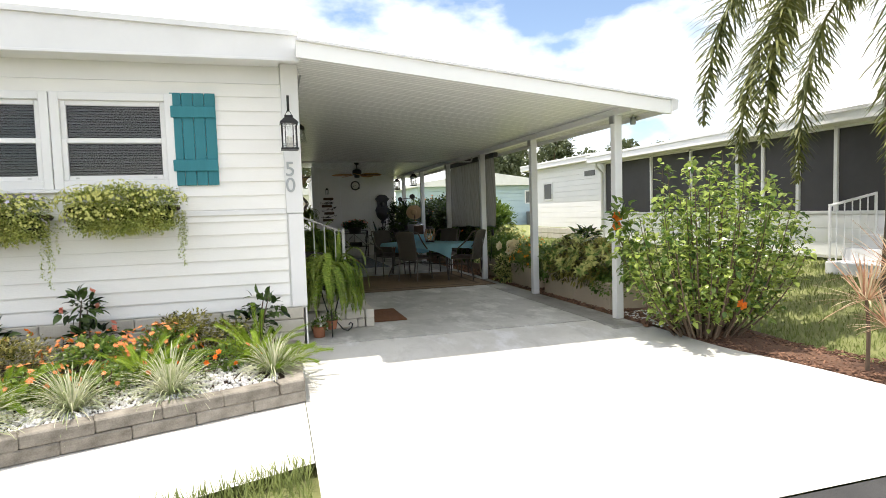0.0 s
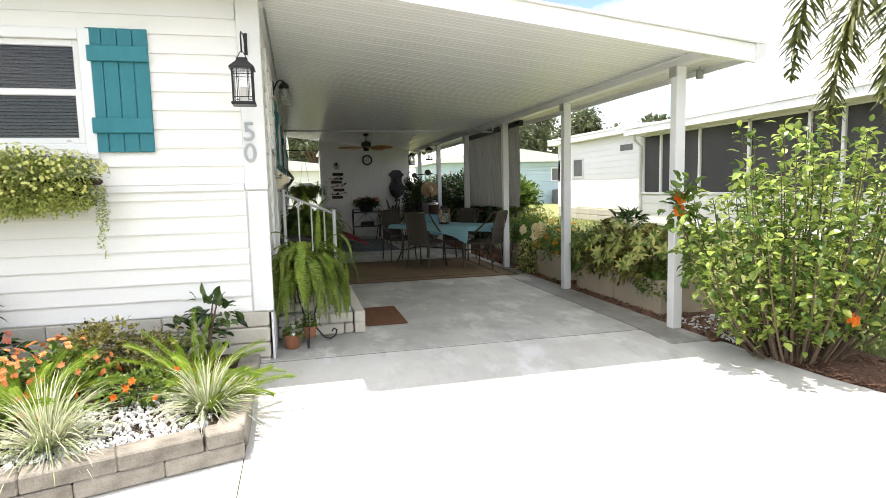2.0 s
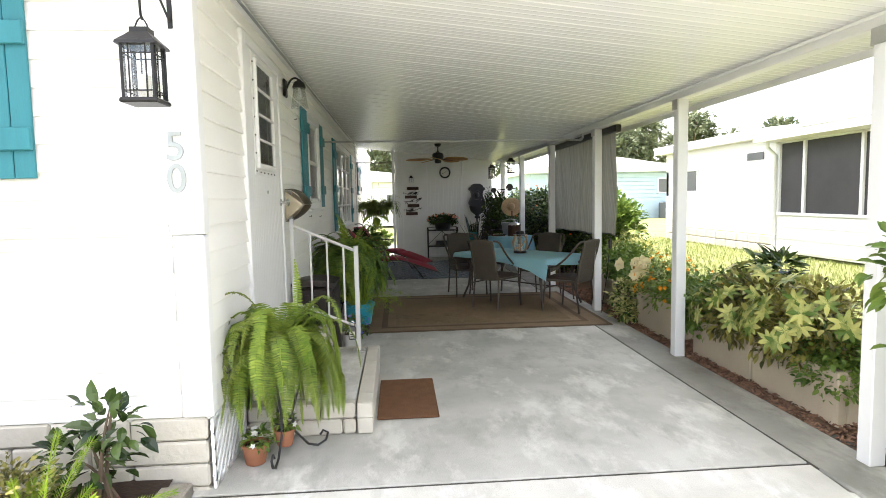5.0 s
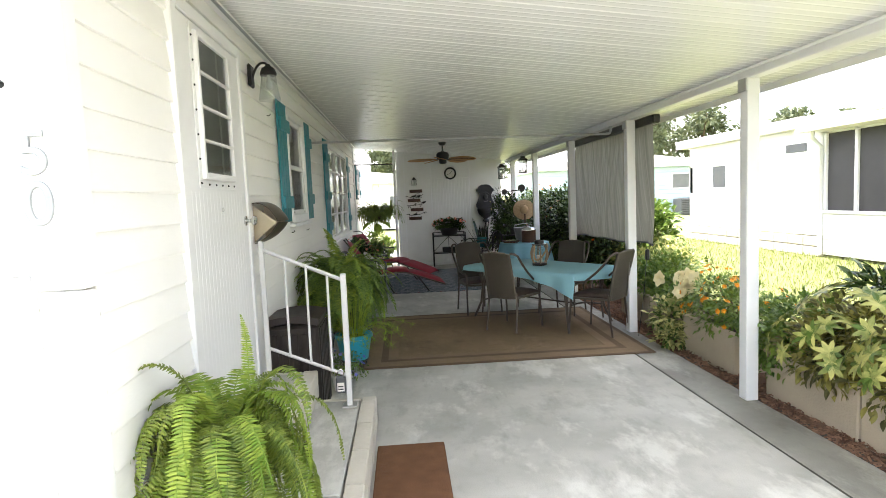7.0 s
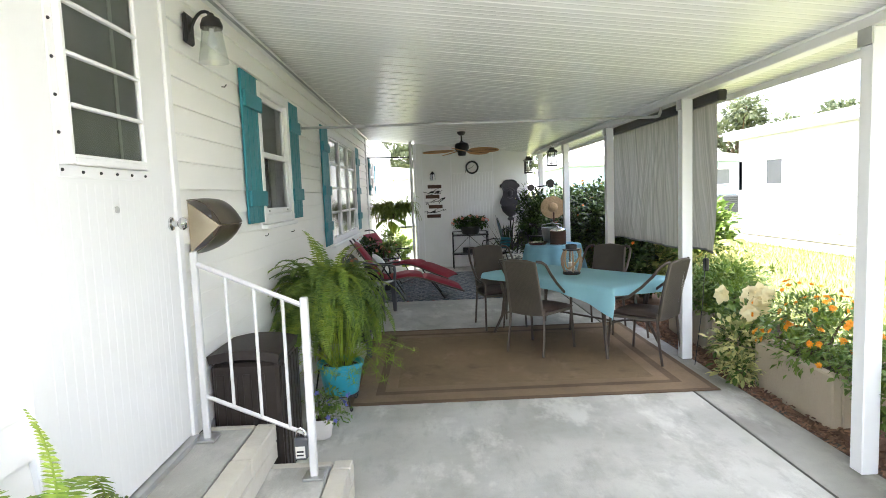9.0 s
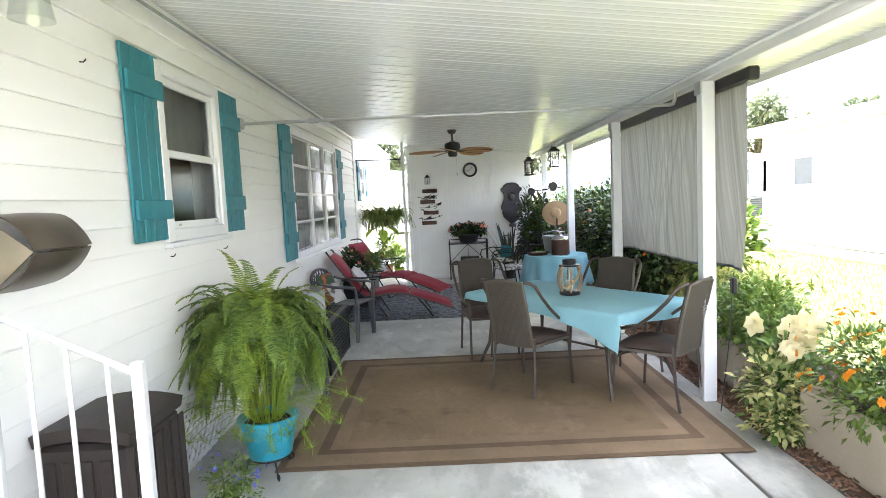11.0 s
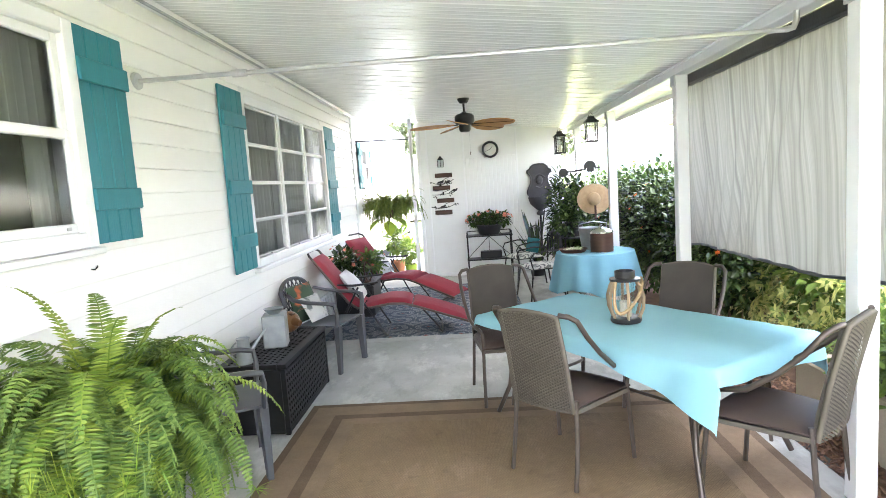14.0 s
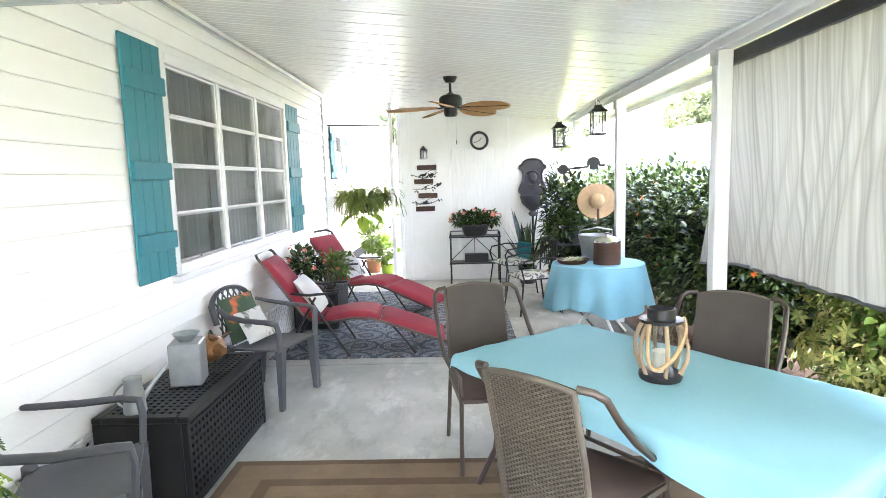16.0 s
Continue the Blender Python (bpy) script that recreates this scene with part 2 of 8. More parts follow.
M_SCREEN = material("insect_screen", (0.075, 0.072, 0.074), (0.04, 0.039, 0.041), 0.8, 0.6, bump=0.1, bump_scale=300)
M_BLUEH = material("blue_siding", (0.46, 0.58, 0.64), (0.40, 0.52, 0.58), 1.5, 0.6, piece=0.2)
M_MATC = material("coir", (0.20, 0.095, 0.045), (0.13, 0.06, 0.03), 12, 0.95, bump=0.9, bump_scale=260)
M_RUG = material("brown_rug", (0.28, 0.198, 0.124), (0.155, 0.107, 0.066), 3.0, 0.9, bump=0.5, bump_scale=180, fine=0.35)
M_RUGD = material("brown_rug_dark", (0.175, 0.12, 0.072), (0.085, 0.057, 0.034), 3.0, 0.9, bump=0.5, bump_scale=180, fine=0.35)
M_GLASS = glass("window_glass", clear=0.95, rough=0.09)
M_CLEAR = glass("clear_glass", (0.95, 0.965, 0.955), clear=0.97, even=0.11)
M_FROST = material("seeded_glass", (0.75, 0.77, 0.76), (0.66, 0.68, 0.67), 20, 0.15, leaf=0.5)
M_FERN = material("fern_green", (0.30, 0.38, 0.06), (0.13, 0.23, 0.03), 2.5, 0.5, island=0.8, leaf=0.35)
M_FERNO = material("olive_fern", (0.22, 0.27, 0.045), (0.09, 0.14, 0.025), 2.5, 0.5, island=0.9, leaf=0.3)
M_FERND = material("deep_fern", (0.215, 0.31, 0.06), (0.055, 0.115, 0.02), 2.5, 0.5, island=0.9, leaf=0.3)
M_LEAF = material("bush_leaf", (0.19, 0.27, 0.05), (0.07, 0.14, 0.028), 2.0, 0.38, island=1.0, leaf=0.3)
M_BASKET = material("basket_leaf", (0.60, 0.62, 0.20), (0.20, 0.26, 0.06), 3.0, 0.45, island=1.0, leaf=0.35)
M_LEAFD = material("dark_leaf", (0.082, 0.13, 0.033), (0.011, 0.028, 0.009), 2.0, 0.27, island=1.1, leaf=0.22, spec=0.5)
M_LEAFY = material("cream_leaf", (0.66, 0.63, 0.27), (0.07, 0.13, 0.025), 2.0, 0.45, island=2.0, leaf=0.3)
M_VARLEAF = material("yellow_edged_leaf", (0.54, 0.53, 0.17), (0.10, 0.17, 0.03), 14.0, 0.4, island=1.2, leaf=0.3)
M_LIME = material("lime_leaf", (0.33, 0.42, 0.05), (0.17, 0.30, 0.03), 2.0, 0.5, island=1.0, leaf=0.35)
M_VARIEG = material("variegated_blade", (0.66, 0.65, 0.48), (0.28, 0.34, 0.15), 3.0, 0.5, island=1.4, leaf=0.3)
M_TREE = material("oak_leaf", (0.175, 0.20, 0.11), (0.085, 0.11, 0.062), 0.6, 0.6, island=1.0, leaf=0.25)
M_PALM = material("palm_leaf", (0.24, 0.25, 0.08), (0.10, 0.12, 0.045), 1.5, 0.45, island=1.2, leaf=0.3)
M_BARK = material("bark", (0.16, 0.115, 0.08), (0.09, 0.065, 0.045), 5, 0.9, bump=0.7, bump_scale=30)
M_STEM = material("green_stem", (0.12, 0.15, 0.05), (0.09, 0.08, 0.04), 5, 0.6)
M_HIB = material("hibiscus_leaf", (0.43, 0.52, 0.12), (0.08, 0.155, 0.032), 2.0, 0.28, island=1.3, leaf=0.4, spec=0.5)
M_OLIVE = material("olive_leaf", (0.33, 0.30, 0.075), (0.085, 0.085, 0.03), 3.0, 0.4, island=1.2, leaf=0.3)
M_ORANGE = material("orange_petal", (0.88, 0.27, 0.03), (0.80, 0.16, 0.02), 6, 0.6, island=0.8, leaf=0.3)
M_CORAL = material("salmon_petal", (0.86, 0.22, 0.04), (0.88, 0.42, 0.18), 6, 0.6, island=1.4, leaf=0.3)
M_MARI = material("marigold_petal", (0.90, 0.46, 0.04), (0.85, 0.30, 0.025), 6, 0.6, island=0.9, leaf=0.3)
M_PINK = material("coral_petal", (0.80, 0.20, 0.13), (0.75, 0.33, 0.22), 6, 0.6, island=0.8, leaf=0.3)
M_LILAC = material("lilac_petal", (0.48, 0.38, 0.62), (0.7, 0.66, 0.74), 6, 0.6, island=1.0, leaf=0.3)
M_YELLOW = material("yellow_petal", (0.72, 0.68, 0.24), (0.60, 0.62, 0.20), 6, 0.6, island=1.0, leaf=0.3)
M_CREAM = material("cream_petal", (0.86, 0.78, 0.50), (0.80, 0.70, 0.42), 6, 0.6, island=0.6, leaf=0.35)
M_WHITEP = material("white_petal", (0.85, 0.84, 0.80), (0.78, 0.77, 0.72), 6, 0.6, island=0.6, leaf=0.3)
M_BLUEP = material("blue_petal", (0.16, 0.20, 0.55), (0.22, 0.22, 0.6), 6, 0.6, island=0.6, leaf=0.3)
M_CORDY = material("bronze_blade", (0.46, 0.24, 0.15), (0.62, 0.54, 0.36), 3, 0.5, island=1.2, leaf=0.3)
M_MAROON = material("maroon_blade", (0.20, 0.02, 0.035), (0.10, 0.015, 0.02), 3, 0.5, island=1.0, leaf=0.2)
M_TEALP = material("teal_pillow", (0.03, 0.20, 0.23), (0.025, 0.15, 0.18), 5, 0.8)
M_COPPER = material("aged_copper", (0.27, 0.14, 0.06), (0.16, 0.08, 0.035), 8, 0.4, metal=0.6, bump=0.2)


# ---- mesh building ----
class Geo:
    """Vertices and faces of one mesh."""

    def __init__(self):
        self.v, self.f = [], []

    def add(self, verts, faces, m=None):
        n = len(self.v)
        self.v += [tuple(m @ Vector(p)) for p in verts] if m else [tuple(p) for p in verts]
        self.f += [tuple(i + n for i in face) for face in faces]
        return self

    def box(self, lo, hi, b=0.0, m=None):
        (x0, y0, z0), (x1, y1, z1) = lo, hi
        if b <= 0:
            p = [(x, y, z) for x in (x0, x1) for y in (y0, y1) for z in (z0, z1)]
            return self.add(p, [(0, 1, 3, 2), (4, 6, 7, 5), (0, 4, 5, 1), (2, 3, 7, 6), (0, 2, 6, 4), (1, 5, 7, 3)], m)
        b = min(b, 0.49 * min(x1 - x0, y1 - y0, z1 - z0))
        c, h = ((x0 + x1) / 2, (y0 + y1) / 2, (z0 + z1) / 2), ((x1 - x0) / 2, (y1 - y0) / 2, (z1 - z0) / 2)
        p, ix = [], {}
        for sx in (-1, 1):
            for sy in (-1, 1):
                for sz in (-1, 1):
                    for a in range(3):
                        s = (sx, sy, sz)
                        ix[s, a] = len(p)
                        p.append([c[i] + s[i] * (h[i] - (0 if i == a else b)) for i in range(3)])
        f = []
        for a in range(3):
            i, j = (a + 1) % 3, (a + 2) % 3
            for s in (-1, 1):
                q = []
                for u, w in ((-1, -1), (1, -1), (1, 1), (-1, 1)):
                    k = [0, 0, 0]
                    k[a], k[i], k[j] = s, u, w
                    q.append(ix[tuple(k), a])
                f.append(tuple(q if s > 0 else q[::-1]))
            for u in (-1, 1):
                for w in (-1, 1):
                    k0, k1 = [0, 0, 0], [0, 0, 0]
                    k0[a], k0[i], k0[j], k1[a], k1[i], k1[j] = -1, u, w, 1, u, w
                    q = (ix[tuple(k0), i], ix[tuple(k1), i], ix[tuple(k1), j], ix[tuple(k0), j])
                    f.append(q if u * w > 0 else q[::-1])
        for s in ((x, y, z) for x in (-1, 1) for y in (-1, 1) for z in (-1, 1)):
            q = (ix[s, 0], ix[s, 1], ix[s, 2])
            f.append(q if s[0] * s[1] * s[2] > 0 else q[::-1])
        return self.add(p, f, m)

    def tube(self, pts, r, seg=8, m=None, flat=1.0):
        """A round bar along pts; r: one radius or one a point."""
        pts = [Vector(p) for p in pts]
        rs = r if isinstance(r, (list, tuple)) else [r] * len(pts)
        v, f, side = [], [], None
        for i, p in enumerate(pts):
            d = (pts[min(i + 1, len(pts) - 1)] - pts[max(i - 1, 0)]).normalized()
            if side is None:
                side = d.cross(Vector((0, 0, 1)) if abs(d.z) < 0.9 else Vector((1, 0, 0))).normalized()
            side = (side - d * side.dot(d)).normalized()
            up = d.cross(side)
            v += [p + (side * math.cos(a) + up * math.sin(a) * flat) * rs[i] for a in (math.tau * k / seg for k in range(seg))]
        for i in range(len(pts) - 1):
            f += [(i * seg + k, i * seg + (k + 1) % seg, (i + 1) * seg + (k + 1) % seg, (i + 1) * seg + k) for k in range(seg)]
        f += [tuple(range(seg))[::-1], tuple(range((len(pts) - 1) * seg, len(pts) * seg))]
        return self.add(v, f, m)

    def lathe(self, prof, seg=20, m=None, cx=0, cy=0, cap=True):
        """A turned body from (radius, z) rows; cap closes its ends."""
        v = [(cx + r * math.cos(math.tau * k / seg), cy + r * math.sin(math.tau * k / seg), z) for r, z in prof for k in range(seg)]
        f = [(i * seg + k, i * seg + (k + 1) % seg, (i + 1) * seg + (k + 1) % seg, (i + 1) * seg + k) for i in range(len(prof) - 1) for k in range(seg)]
        if cap:
            f += [tuple(range(seg))[::-1], tuple(range((len(prof) - 1) * seg, len(prof) * seg))]
        return self.add(v, f, m)

    def ball(self, c, r, seg=10, rings=6, m=None):
        rx, ry, rz = r if isinstance(r, (list, tuple)) else (r, r, r)
        v = [(c[0] + rx * math.sin(math.pi * i / rings) * math.cos(math.tau * k / seg), c[1] + ry * math.sin(math.pi * i / rings) * math.sin(math.tau * k / seg), c[2] - rz * math.cos(math.pi * i / rings)) for i in range(rings + 1) for k in range(seg)]
        f = [(i * seg + k, i * seg + (k + 1) % seg, (i + 1) * seg + (k + 1) % seg, (i + 1) * seg + k) for i in range(rings) for k in range(seg)]
        return self.add(v, f, m)

    def grid(self, fn, nu, nv, thick=0.0):
        """fn(u, v) -> point for u, v in 0..1; thick closes it into a slab along the normal."""
        p = [[Vector(fn(i / nu, j / nv)) for j in range(nv + 1)] for i in range(nu + 1)]
        w = nv + 1
        f = [(i * w + j, (i + 1) * w + j, (i + 1) * w + j + 1, i * w + j + 1) for i in range(nu) for j in range(nv)]
        flat = [q for row in p for q in row]
        if not thick:
            return self.add(flat, f)
        back = []
        for i in range(nu + 1):
            for j in range(nv + 1):
                du = p[min(i + 1, nu)][j] - p[max(i - 1, 0)][j]
                dv = p[i][min(j + 1, nv)] - p[i][max(j - 1, 0)]
                back.append(p[i][j] - du.cross(dv).normalized() * thick)
        n = len(flat)
        g = f + [tuple(n + k for k in q[::-1]) for q in f]
        rim = [i * w for i in range(nu)] + [nu * w + j for j in range(nv)] + [i * w + nv for i in range(nu, 0, -1)] + [j for j in range(nv, 0, -1)]
        g += [(rim[k], n + rim[k], n + rim[(k + 1) % len(rim)], rim[(k + 1) % len(rim)]) for k in range(len(rim))]
        return self.add(flat + back, g)

    def prism(self, outline, y0, y1, m=None):
        """A flat outline in x, z given thickness in y."""
        n = len(outline)
        v = [(x, y0, z) for x, z in outline] + [(x, y1, z) for x, z in outline]
        f = [tuple(range(n)), tuple(range(2 * n - 1, n - 1, -1))] + [(k, k + n, (k + 1) % n + n, (k + 1) % n) for k in range(n)]
        return self.add(v, f, m)

    def leaf(self, base, way, up, length, width, fold=0.15, droop=0.15):
        """One leaf of four triangles, folded along its rib."""
        way, up = Vector(way).normalized(), Vector(up)
        side = way.cross(up)
        side = side.normalized() if side.length > 1e-4 else Vector((1, 0, 0))
        nrm = side.cross(way)
        b = Vector(base)
        mid = b + way * length * 0.45
        tip = b + way * length - nrm * length * droop
        if width > 0.03:
            lo, hi = b + way * length * 0.2, b + way * length * 0.74 - nrm * length * droop * 0.35
            l1, l2, l3 = ((p, side * width * w + nrm * 0, nrm * width * fold * w * 2) for p, w in ((lo, 0.36), (mid, 0.5), (hi, 0.36)))
            rim = [(p + s + n, p - s + n, p) for p, s, n in (l1, l2, l3)]
            v = [b, tip] + [q for r in rim for q in r]
            return self.add(v, [(0, 4, 2), (0, 3, 4), (2, 4, 7, 5), (4, 3, 6, 7), (5, 7, 10, 8), (7, 6, 9, 10), (8, 10, 1), (10, 9, 1)])
        return self.add([b, mid + side * width / 2 + nrm * width * fold, tip, mid - side * width / 2 + nrm * width * fold, mid], [(0, 4, 1), (1, 4, 2), (0, 3, 4), (3, 2, 4)])

    def blade(self, base, way, length, width, bend=0.6, seg=4):
        """A long narrow blade that arches over under its weight."""
        b, w = Vector(base), Vector(way).normalized()
        side = w.cross(Vector((0, 0, 1)))
        side = side.normalized() if side.length > 1e-3 else Vector((1, 0, 0))
        v, p = [], b.copy()
        d = w.copy()
        for i in range(seg + 1):
            s = width * (0.55 + 0.9 * (i / seg)) * (1 - (i / seg) ** 2) + 0.001
            v += [p - side * s / 2, p + side * s / 2]
            d = (d - Vector((0, 0, bend / seg * (0.4 + i / seg)))).normalized()
            p = p + d * (length / seg)
        return self.add(v, [(2 * i, 2 * i + 1, 2 * i + 3, 2 * i + 2) for i in range(seg)])

    def mesh(self, name, mat, smooth=0):
        me = bpy.data.meshes.new(name)
        me.from_pydata(self.v, [], self.f)
        me.materials.append(mat)
        if smooth:
            me.polygons.foreach_set("use_smooth", [True] * len(me.polygons))
            me.set_sharp_from_angle(angle=radians(smooth))
        me.update()
        return me


SMALL = {"stems", "foliage", "blades", "fronds", "leaves", "trailers", "stalk_clump", "plume_clump", "succulents", "variegated_foliage", "branch_leaves", "branches", "blossom_spray"}


def part(name, geo, mat, parent, label="", smooth=0, at=None):
    ob = new(name, geo if isinstance(geo, bpy.types.Mesh) else geo.mesh(name, mat, smooth))
    ob.parent = parent
    if at is not None:
        ob.matrix_basis = at
    if label:
        ob["label"] = label
    if name in SMALL:
        ob["kind"] = "stuff"
    return ob


def thing(name, label, category, at, group="", kind=""):
    """An empty at the base of a thing made of parts."""
    ob = new(name)
    ob.empty_display_size = 0.1
    ob.matrix_basis = at if isinstance(at, Matrix) else pose(*at)
    return tagged(ob, label, category, group, kind)


def solid(name, geo, mat, label, category, at=None, group="", kind="", smooth=0):
    """A thing of a single mesh."""
    ob = new(name, geo.mesh(name, mat, smooth))
    if at is not None:
        ob.matrix_basis = at if isinstance(at, Matrix) else pose(*at)
    return tagged(ob, label, category, group, kind)


def structure(name, geo, mat, label, smooth=0):
    return solid(name, geo, mat, label, name.split("_")[0], kind="structure", smooth=smooth)


R = random.Random(7)


def arc(p0, p1, p2, n=8):
    """A curve from p0 to p2 that is pulled towards p1."""
    p0, p1, p2 = Vector(p0), Vector(p1), Vector(p2)
    return [p0 * (1 - t) ** 2 + p1 * 2 * t * (1 - t) + p2 * t * t for t in (i / n for i in range(n + 1))]


def smoothstep(a, b, x):
    t = max(0.0, min(1.0, (x - a) / (b - a)))
    return t * t * (3 - 2 * t)


# ---- plan: house wall along y at x = WX, its front at y = FY; carport roof to x = RX ----
WX, FY, RX, RY = 0.20, 5.52, 4.20, 4.94
BACK = 17.45            # front of the shed that closes the carport
WALL_Z = 0.40           # lower edge of the siding


def drive_z(y):
    """The drive falls gently from the carport's slab to the street."""
    return -0.115 * smoothstep(5.45, 3.9, y) - 0.085 * smoothstep(3.9, 1.5, y)


def ceil_z(x):
    return 2.83 - 0.112 * (x - 0.2)


def lawn_z(x, y):
    return drive_z(y) - 0.03 + 0.46 * smoothstep(4.7, 8.0, x) * smoothstep(1.45, 2.6, y)


# ground sheet: lawn to the horizon, with the drive, slab and road lying on it
g = Geo()
xs = [-900, -200, -60, -20, -8, -4, -2, 0, 2, 3.4, 3.9, 4.3, 4.7, 5.2, 5.8, 6.4, 7, 7.6, 8.2, 10, 14, 24, 60, 200, 900]
ys = [-900, -200, -60, -20, -8, -4, 0, 1.5, 2.2, 3, 3.6, 4.2, 4.8, 5.4, 6, 8, 10, 13, 16, 20, 30, 60, 200, 900]
v = [(x, y, lawn_z(x, y) - 0.06) for x in xs for y in ys]
w = len(ys)
g.add(v, [(i * w + j, (i + 1) * w + j, (i + 1) * w + j + 1, i * w + j + 1) for i in range(len(xs) - 1) for j in range(w - 1)])
structure("ground", g, M_LAWN, "mown green lawn that runs on between the houses", 60)

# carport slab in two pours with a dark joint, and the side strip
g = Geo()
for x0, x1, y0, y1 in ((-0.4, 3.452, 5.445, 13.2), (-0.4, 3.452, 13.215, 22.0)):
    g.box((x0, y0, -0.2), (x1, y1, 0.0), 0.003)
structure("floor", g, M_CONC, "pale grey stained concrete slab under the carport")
g = Geo()
g.box((3.472, 4.98, -0.2), (3.845, 20, -0.004), 0.012)
structure("pavement_strip", g, M_STRIP, "weathered grey concrete strip along the posts")
g = Geo()
g.box((-0.35, 5.38, -0.2), (3.9, 19, -0.0095))
structure("slab_joint", g, M_JOINT, "dirt-filled joints between the concrete pours")


def drive_x(y):
    return 3.93 + (4.98 - y) * 0.27


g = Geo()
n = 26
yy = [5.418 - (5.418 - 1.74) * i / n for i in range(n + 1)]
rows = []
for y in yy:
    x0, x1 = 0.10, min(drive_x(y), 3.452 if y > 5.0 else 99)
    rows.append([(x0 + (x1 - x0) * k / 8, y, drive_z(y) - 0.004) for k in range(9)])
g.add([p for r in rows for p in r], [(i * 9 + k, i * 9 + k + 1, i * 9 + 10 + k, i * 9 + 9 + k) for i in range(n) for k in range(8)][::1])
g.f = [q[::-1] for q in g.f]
structure("driveway", g, M_DRIVE_LIT, "concrete drive in a paler sunlit tone, sloping to the street", 60)


def bed_y(x):
    return 3.98 + (x - 0.1) * 0.31


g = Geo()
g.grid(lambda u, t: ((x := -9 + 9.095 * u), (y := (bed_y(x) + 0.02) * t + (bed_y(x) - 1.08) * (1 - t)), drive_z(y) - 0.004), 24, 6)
structure("path", g, M_DRIVE, "concrete front path in a paler sunlit tone beside the flower bed", 60)
g = Geo()
g.box((-60, -7.5, -0.4), (60, 1.74, -0.212))
structure("road", g, M_ASPHALT, "grey asphalt street")
g = Geo()
g.grid(lambda u, t: (drive_x(1.6 + 3.35 * u) + 0.01 + (0.80 + 0.12 * math.sin(u * 9)) * t, 1.6 + 3.35 * u, drive_z(1.6 + 3.35 * u) - 0.035 + 0.035 * math.sin(t * 3.1)), 20, 8)
g.grid(lambda u, t: (3.84 + 1.05 * t, 4.93 + 14 * u, -0.032 + 0.015 * math.sin(u * 90) + 0.02 * math.sin(t * 3)), 60, 6)
g.f = [q[::-1] for q in g.f]
structure("mulch_bed", g, M_MULCH, "red-brown bark mulch under the shrubs", 60)


# walls of the house: core with openings, lapped boards, corner trim
def cells(u0, u1, z0, z1, holes):
    us = sorted({u0, u1, *(h[0] for h in holes), *(h[1] for h in holes)})
    zs = sorted({z0, z1, *(h[2] for h in holes), *(h[3] for h in holes)})
    for a, b in zip(us, us[1:]):
        for c, d in zip(zs, zs[1:]):
            if not any(h[0] <= a and b <= h[1] and h[2] <= c and d <= h[3] for h in holes):
                yield a, b, c, d


def boards(wall, u0, u1, z0, z1, holes, course, to_world, mat=None):
    """Lapped boards on a wall, cut round its openings; to_world(u, out, z)."""
    z = z0
    while z < z1 - 0.02:
        top = min(z + course, z1)
        spans, cuts = [(u0, u1)], [h for h in holes if h[2] < top - 0.01 and h[3] > z + 0.01]
        for h in cuts:
            nxt = []
            for a, b in spans:
                if h[0] > a:
                    nxt.append((a, min(b, h[0])))
                if h[1] < b:
                    nxt.append((max(a, h[1]), b))
            spans = [s for s in nxt if s[1] - s[0] > 0.015]
        for a, b in spans:
            gb = Geo()
            prof = ((0.0, z), (0.019, z + 0.001), (0.0205, z + 0.008), (0.003, top + 0.006), (0.0, top + 0.006))
            m = len(prof)
            gb.add([to_world(u, o, zz) for u in (a, b) for o, zz in prof], [tuple(range(m))[::-1], tuple(range(m, 2 * m))] + [(k, (k + 1) % m, m + (k + 1) % m, m + k) for k in range(m)])
            part("siding_board", gb, mat or M_SIDING, wall)
        z = top


side = lambda u, o, z: (WX + o, u, z)  # noqa: E731
front = lambda u, o, z: (u, FY - o, z)  # noqa: E731
# openings: u0, u1, z0, z1
DOOR = (6.47, 7.52, 0.42, 2.56)
WIN_A = (9.06, 9.90, 1.47, 2.43)
WIN_B = (12.00, 14.56, 1.07, 2.40)
WIN_C = (17.1, 17.75, 1.72, 2.36)
SIDE_HOLES = [DOOR, WIN_A, WIN_B, WIN_C]
FRONT_HOLES = [(-1.90, -0.98, 1.68, 2.46), (-2.93, -2.01, 1.68, 2.46)]
g = Geo()
for a, b, c, d in cells(FY, 24, WALL_Z - 0.02, 2.84, SIDE_HOLES):
    g.box((WX - 0.12, a, c), (WX, b, d))
wall_side = structure("wall_side", g, M_WHITE, "white lapped siding on the long side of the mobile home")
boards(wall_side, FY + 0.06, 16.4, WALL_Z, 2.78, SIDE_HOLES, 0.141, side)
boards(wall_side, 16.5, 24, WALL_Z, 2.78, SIDE_HOLES, 0.141, side)
g = Geo()
for a, b, c, d in cells(-9, WX - 0.12, WALL_Z - 0.02, 2.84, FRONT_HOLES):
    g.box((a, FY, c), (b, FY + 0.12, d))
wall_front = structure("wall_front", g, M_WHITE, "white lapped siding on the short front of the mobile home")
boards(wall_front, -9, 0.06, WALL_Z, 1.345, [], 0.126, front)
boards(wall_front, -9, 0.06, 1.40, 2.62, FRONT_HOLES, 0.137, front)
g = Geo()
g.box((-9, FY - 0.03, 1.348), (0.055, FY, 1.398), 0.004)
g.box((-9, FY - 0.018, 2.625), (0.055, FY, 2.80), 0.004)
structure("trim_band", g, M_TRIM, "white band boards across the front wall")
g = Geo()
g.box((0.06, FY - 0.034, 1.352), (WX + 0.03, FY + 0.06, 2.83), 0.006)
g.box((0.075, FY - 0.03, WALL_Z), (WX + 0.026, FY + 0.05, 1.345), 0.006)
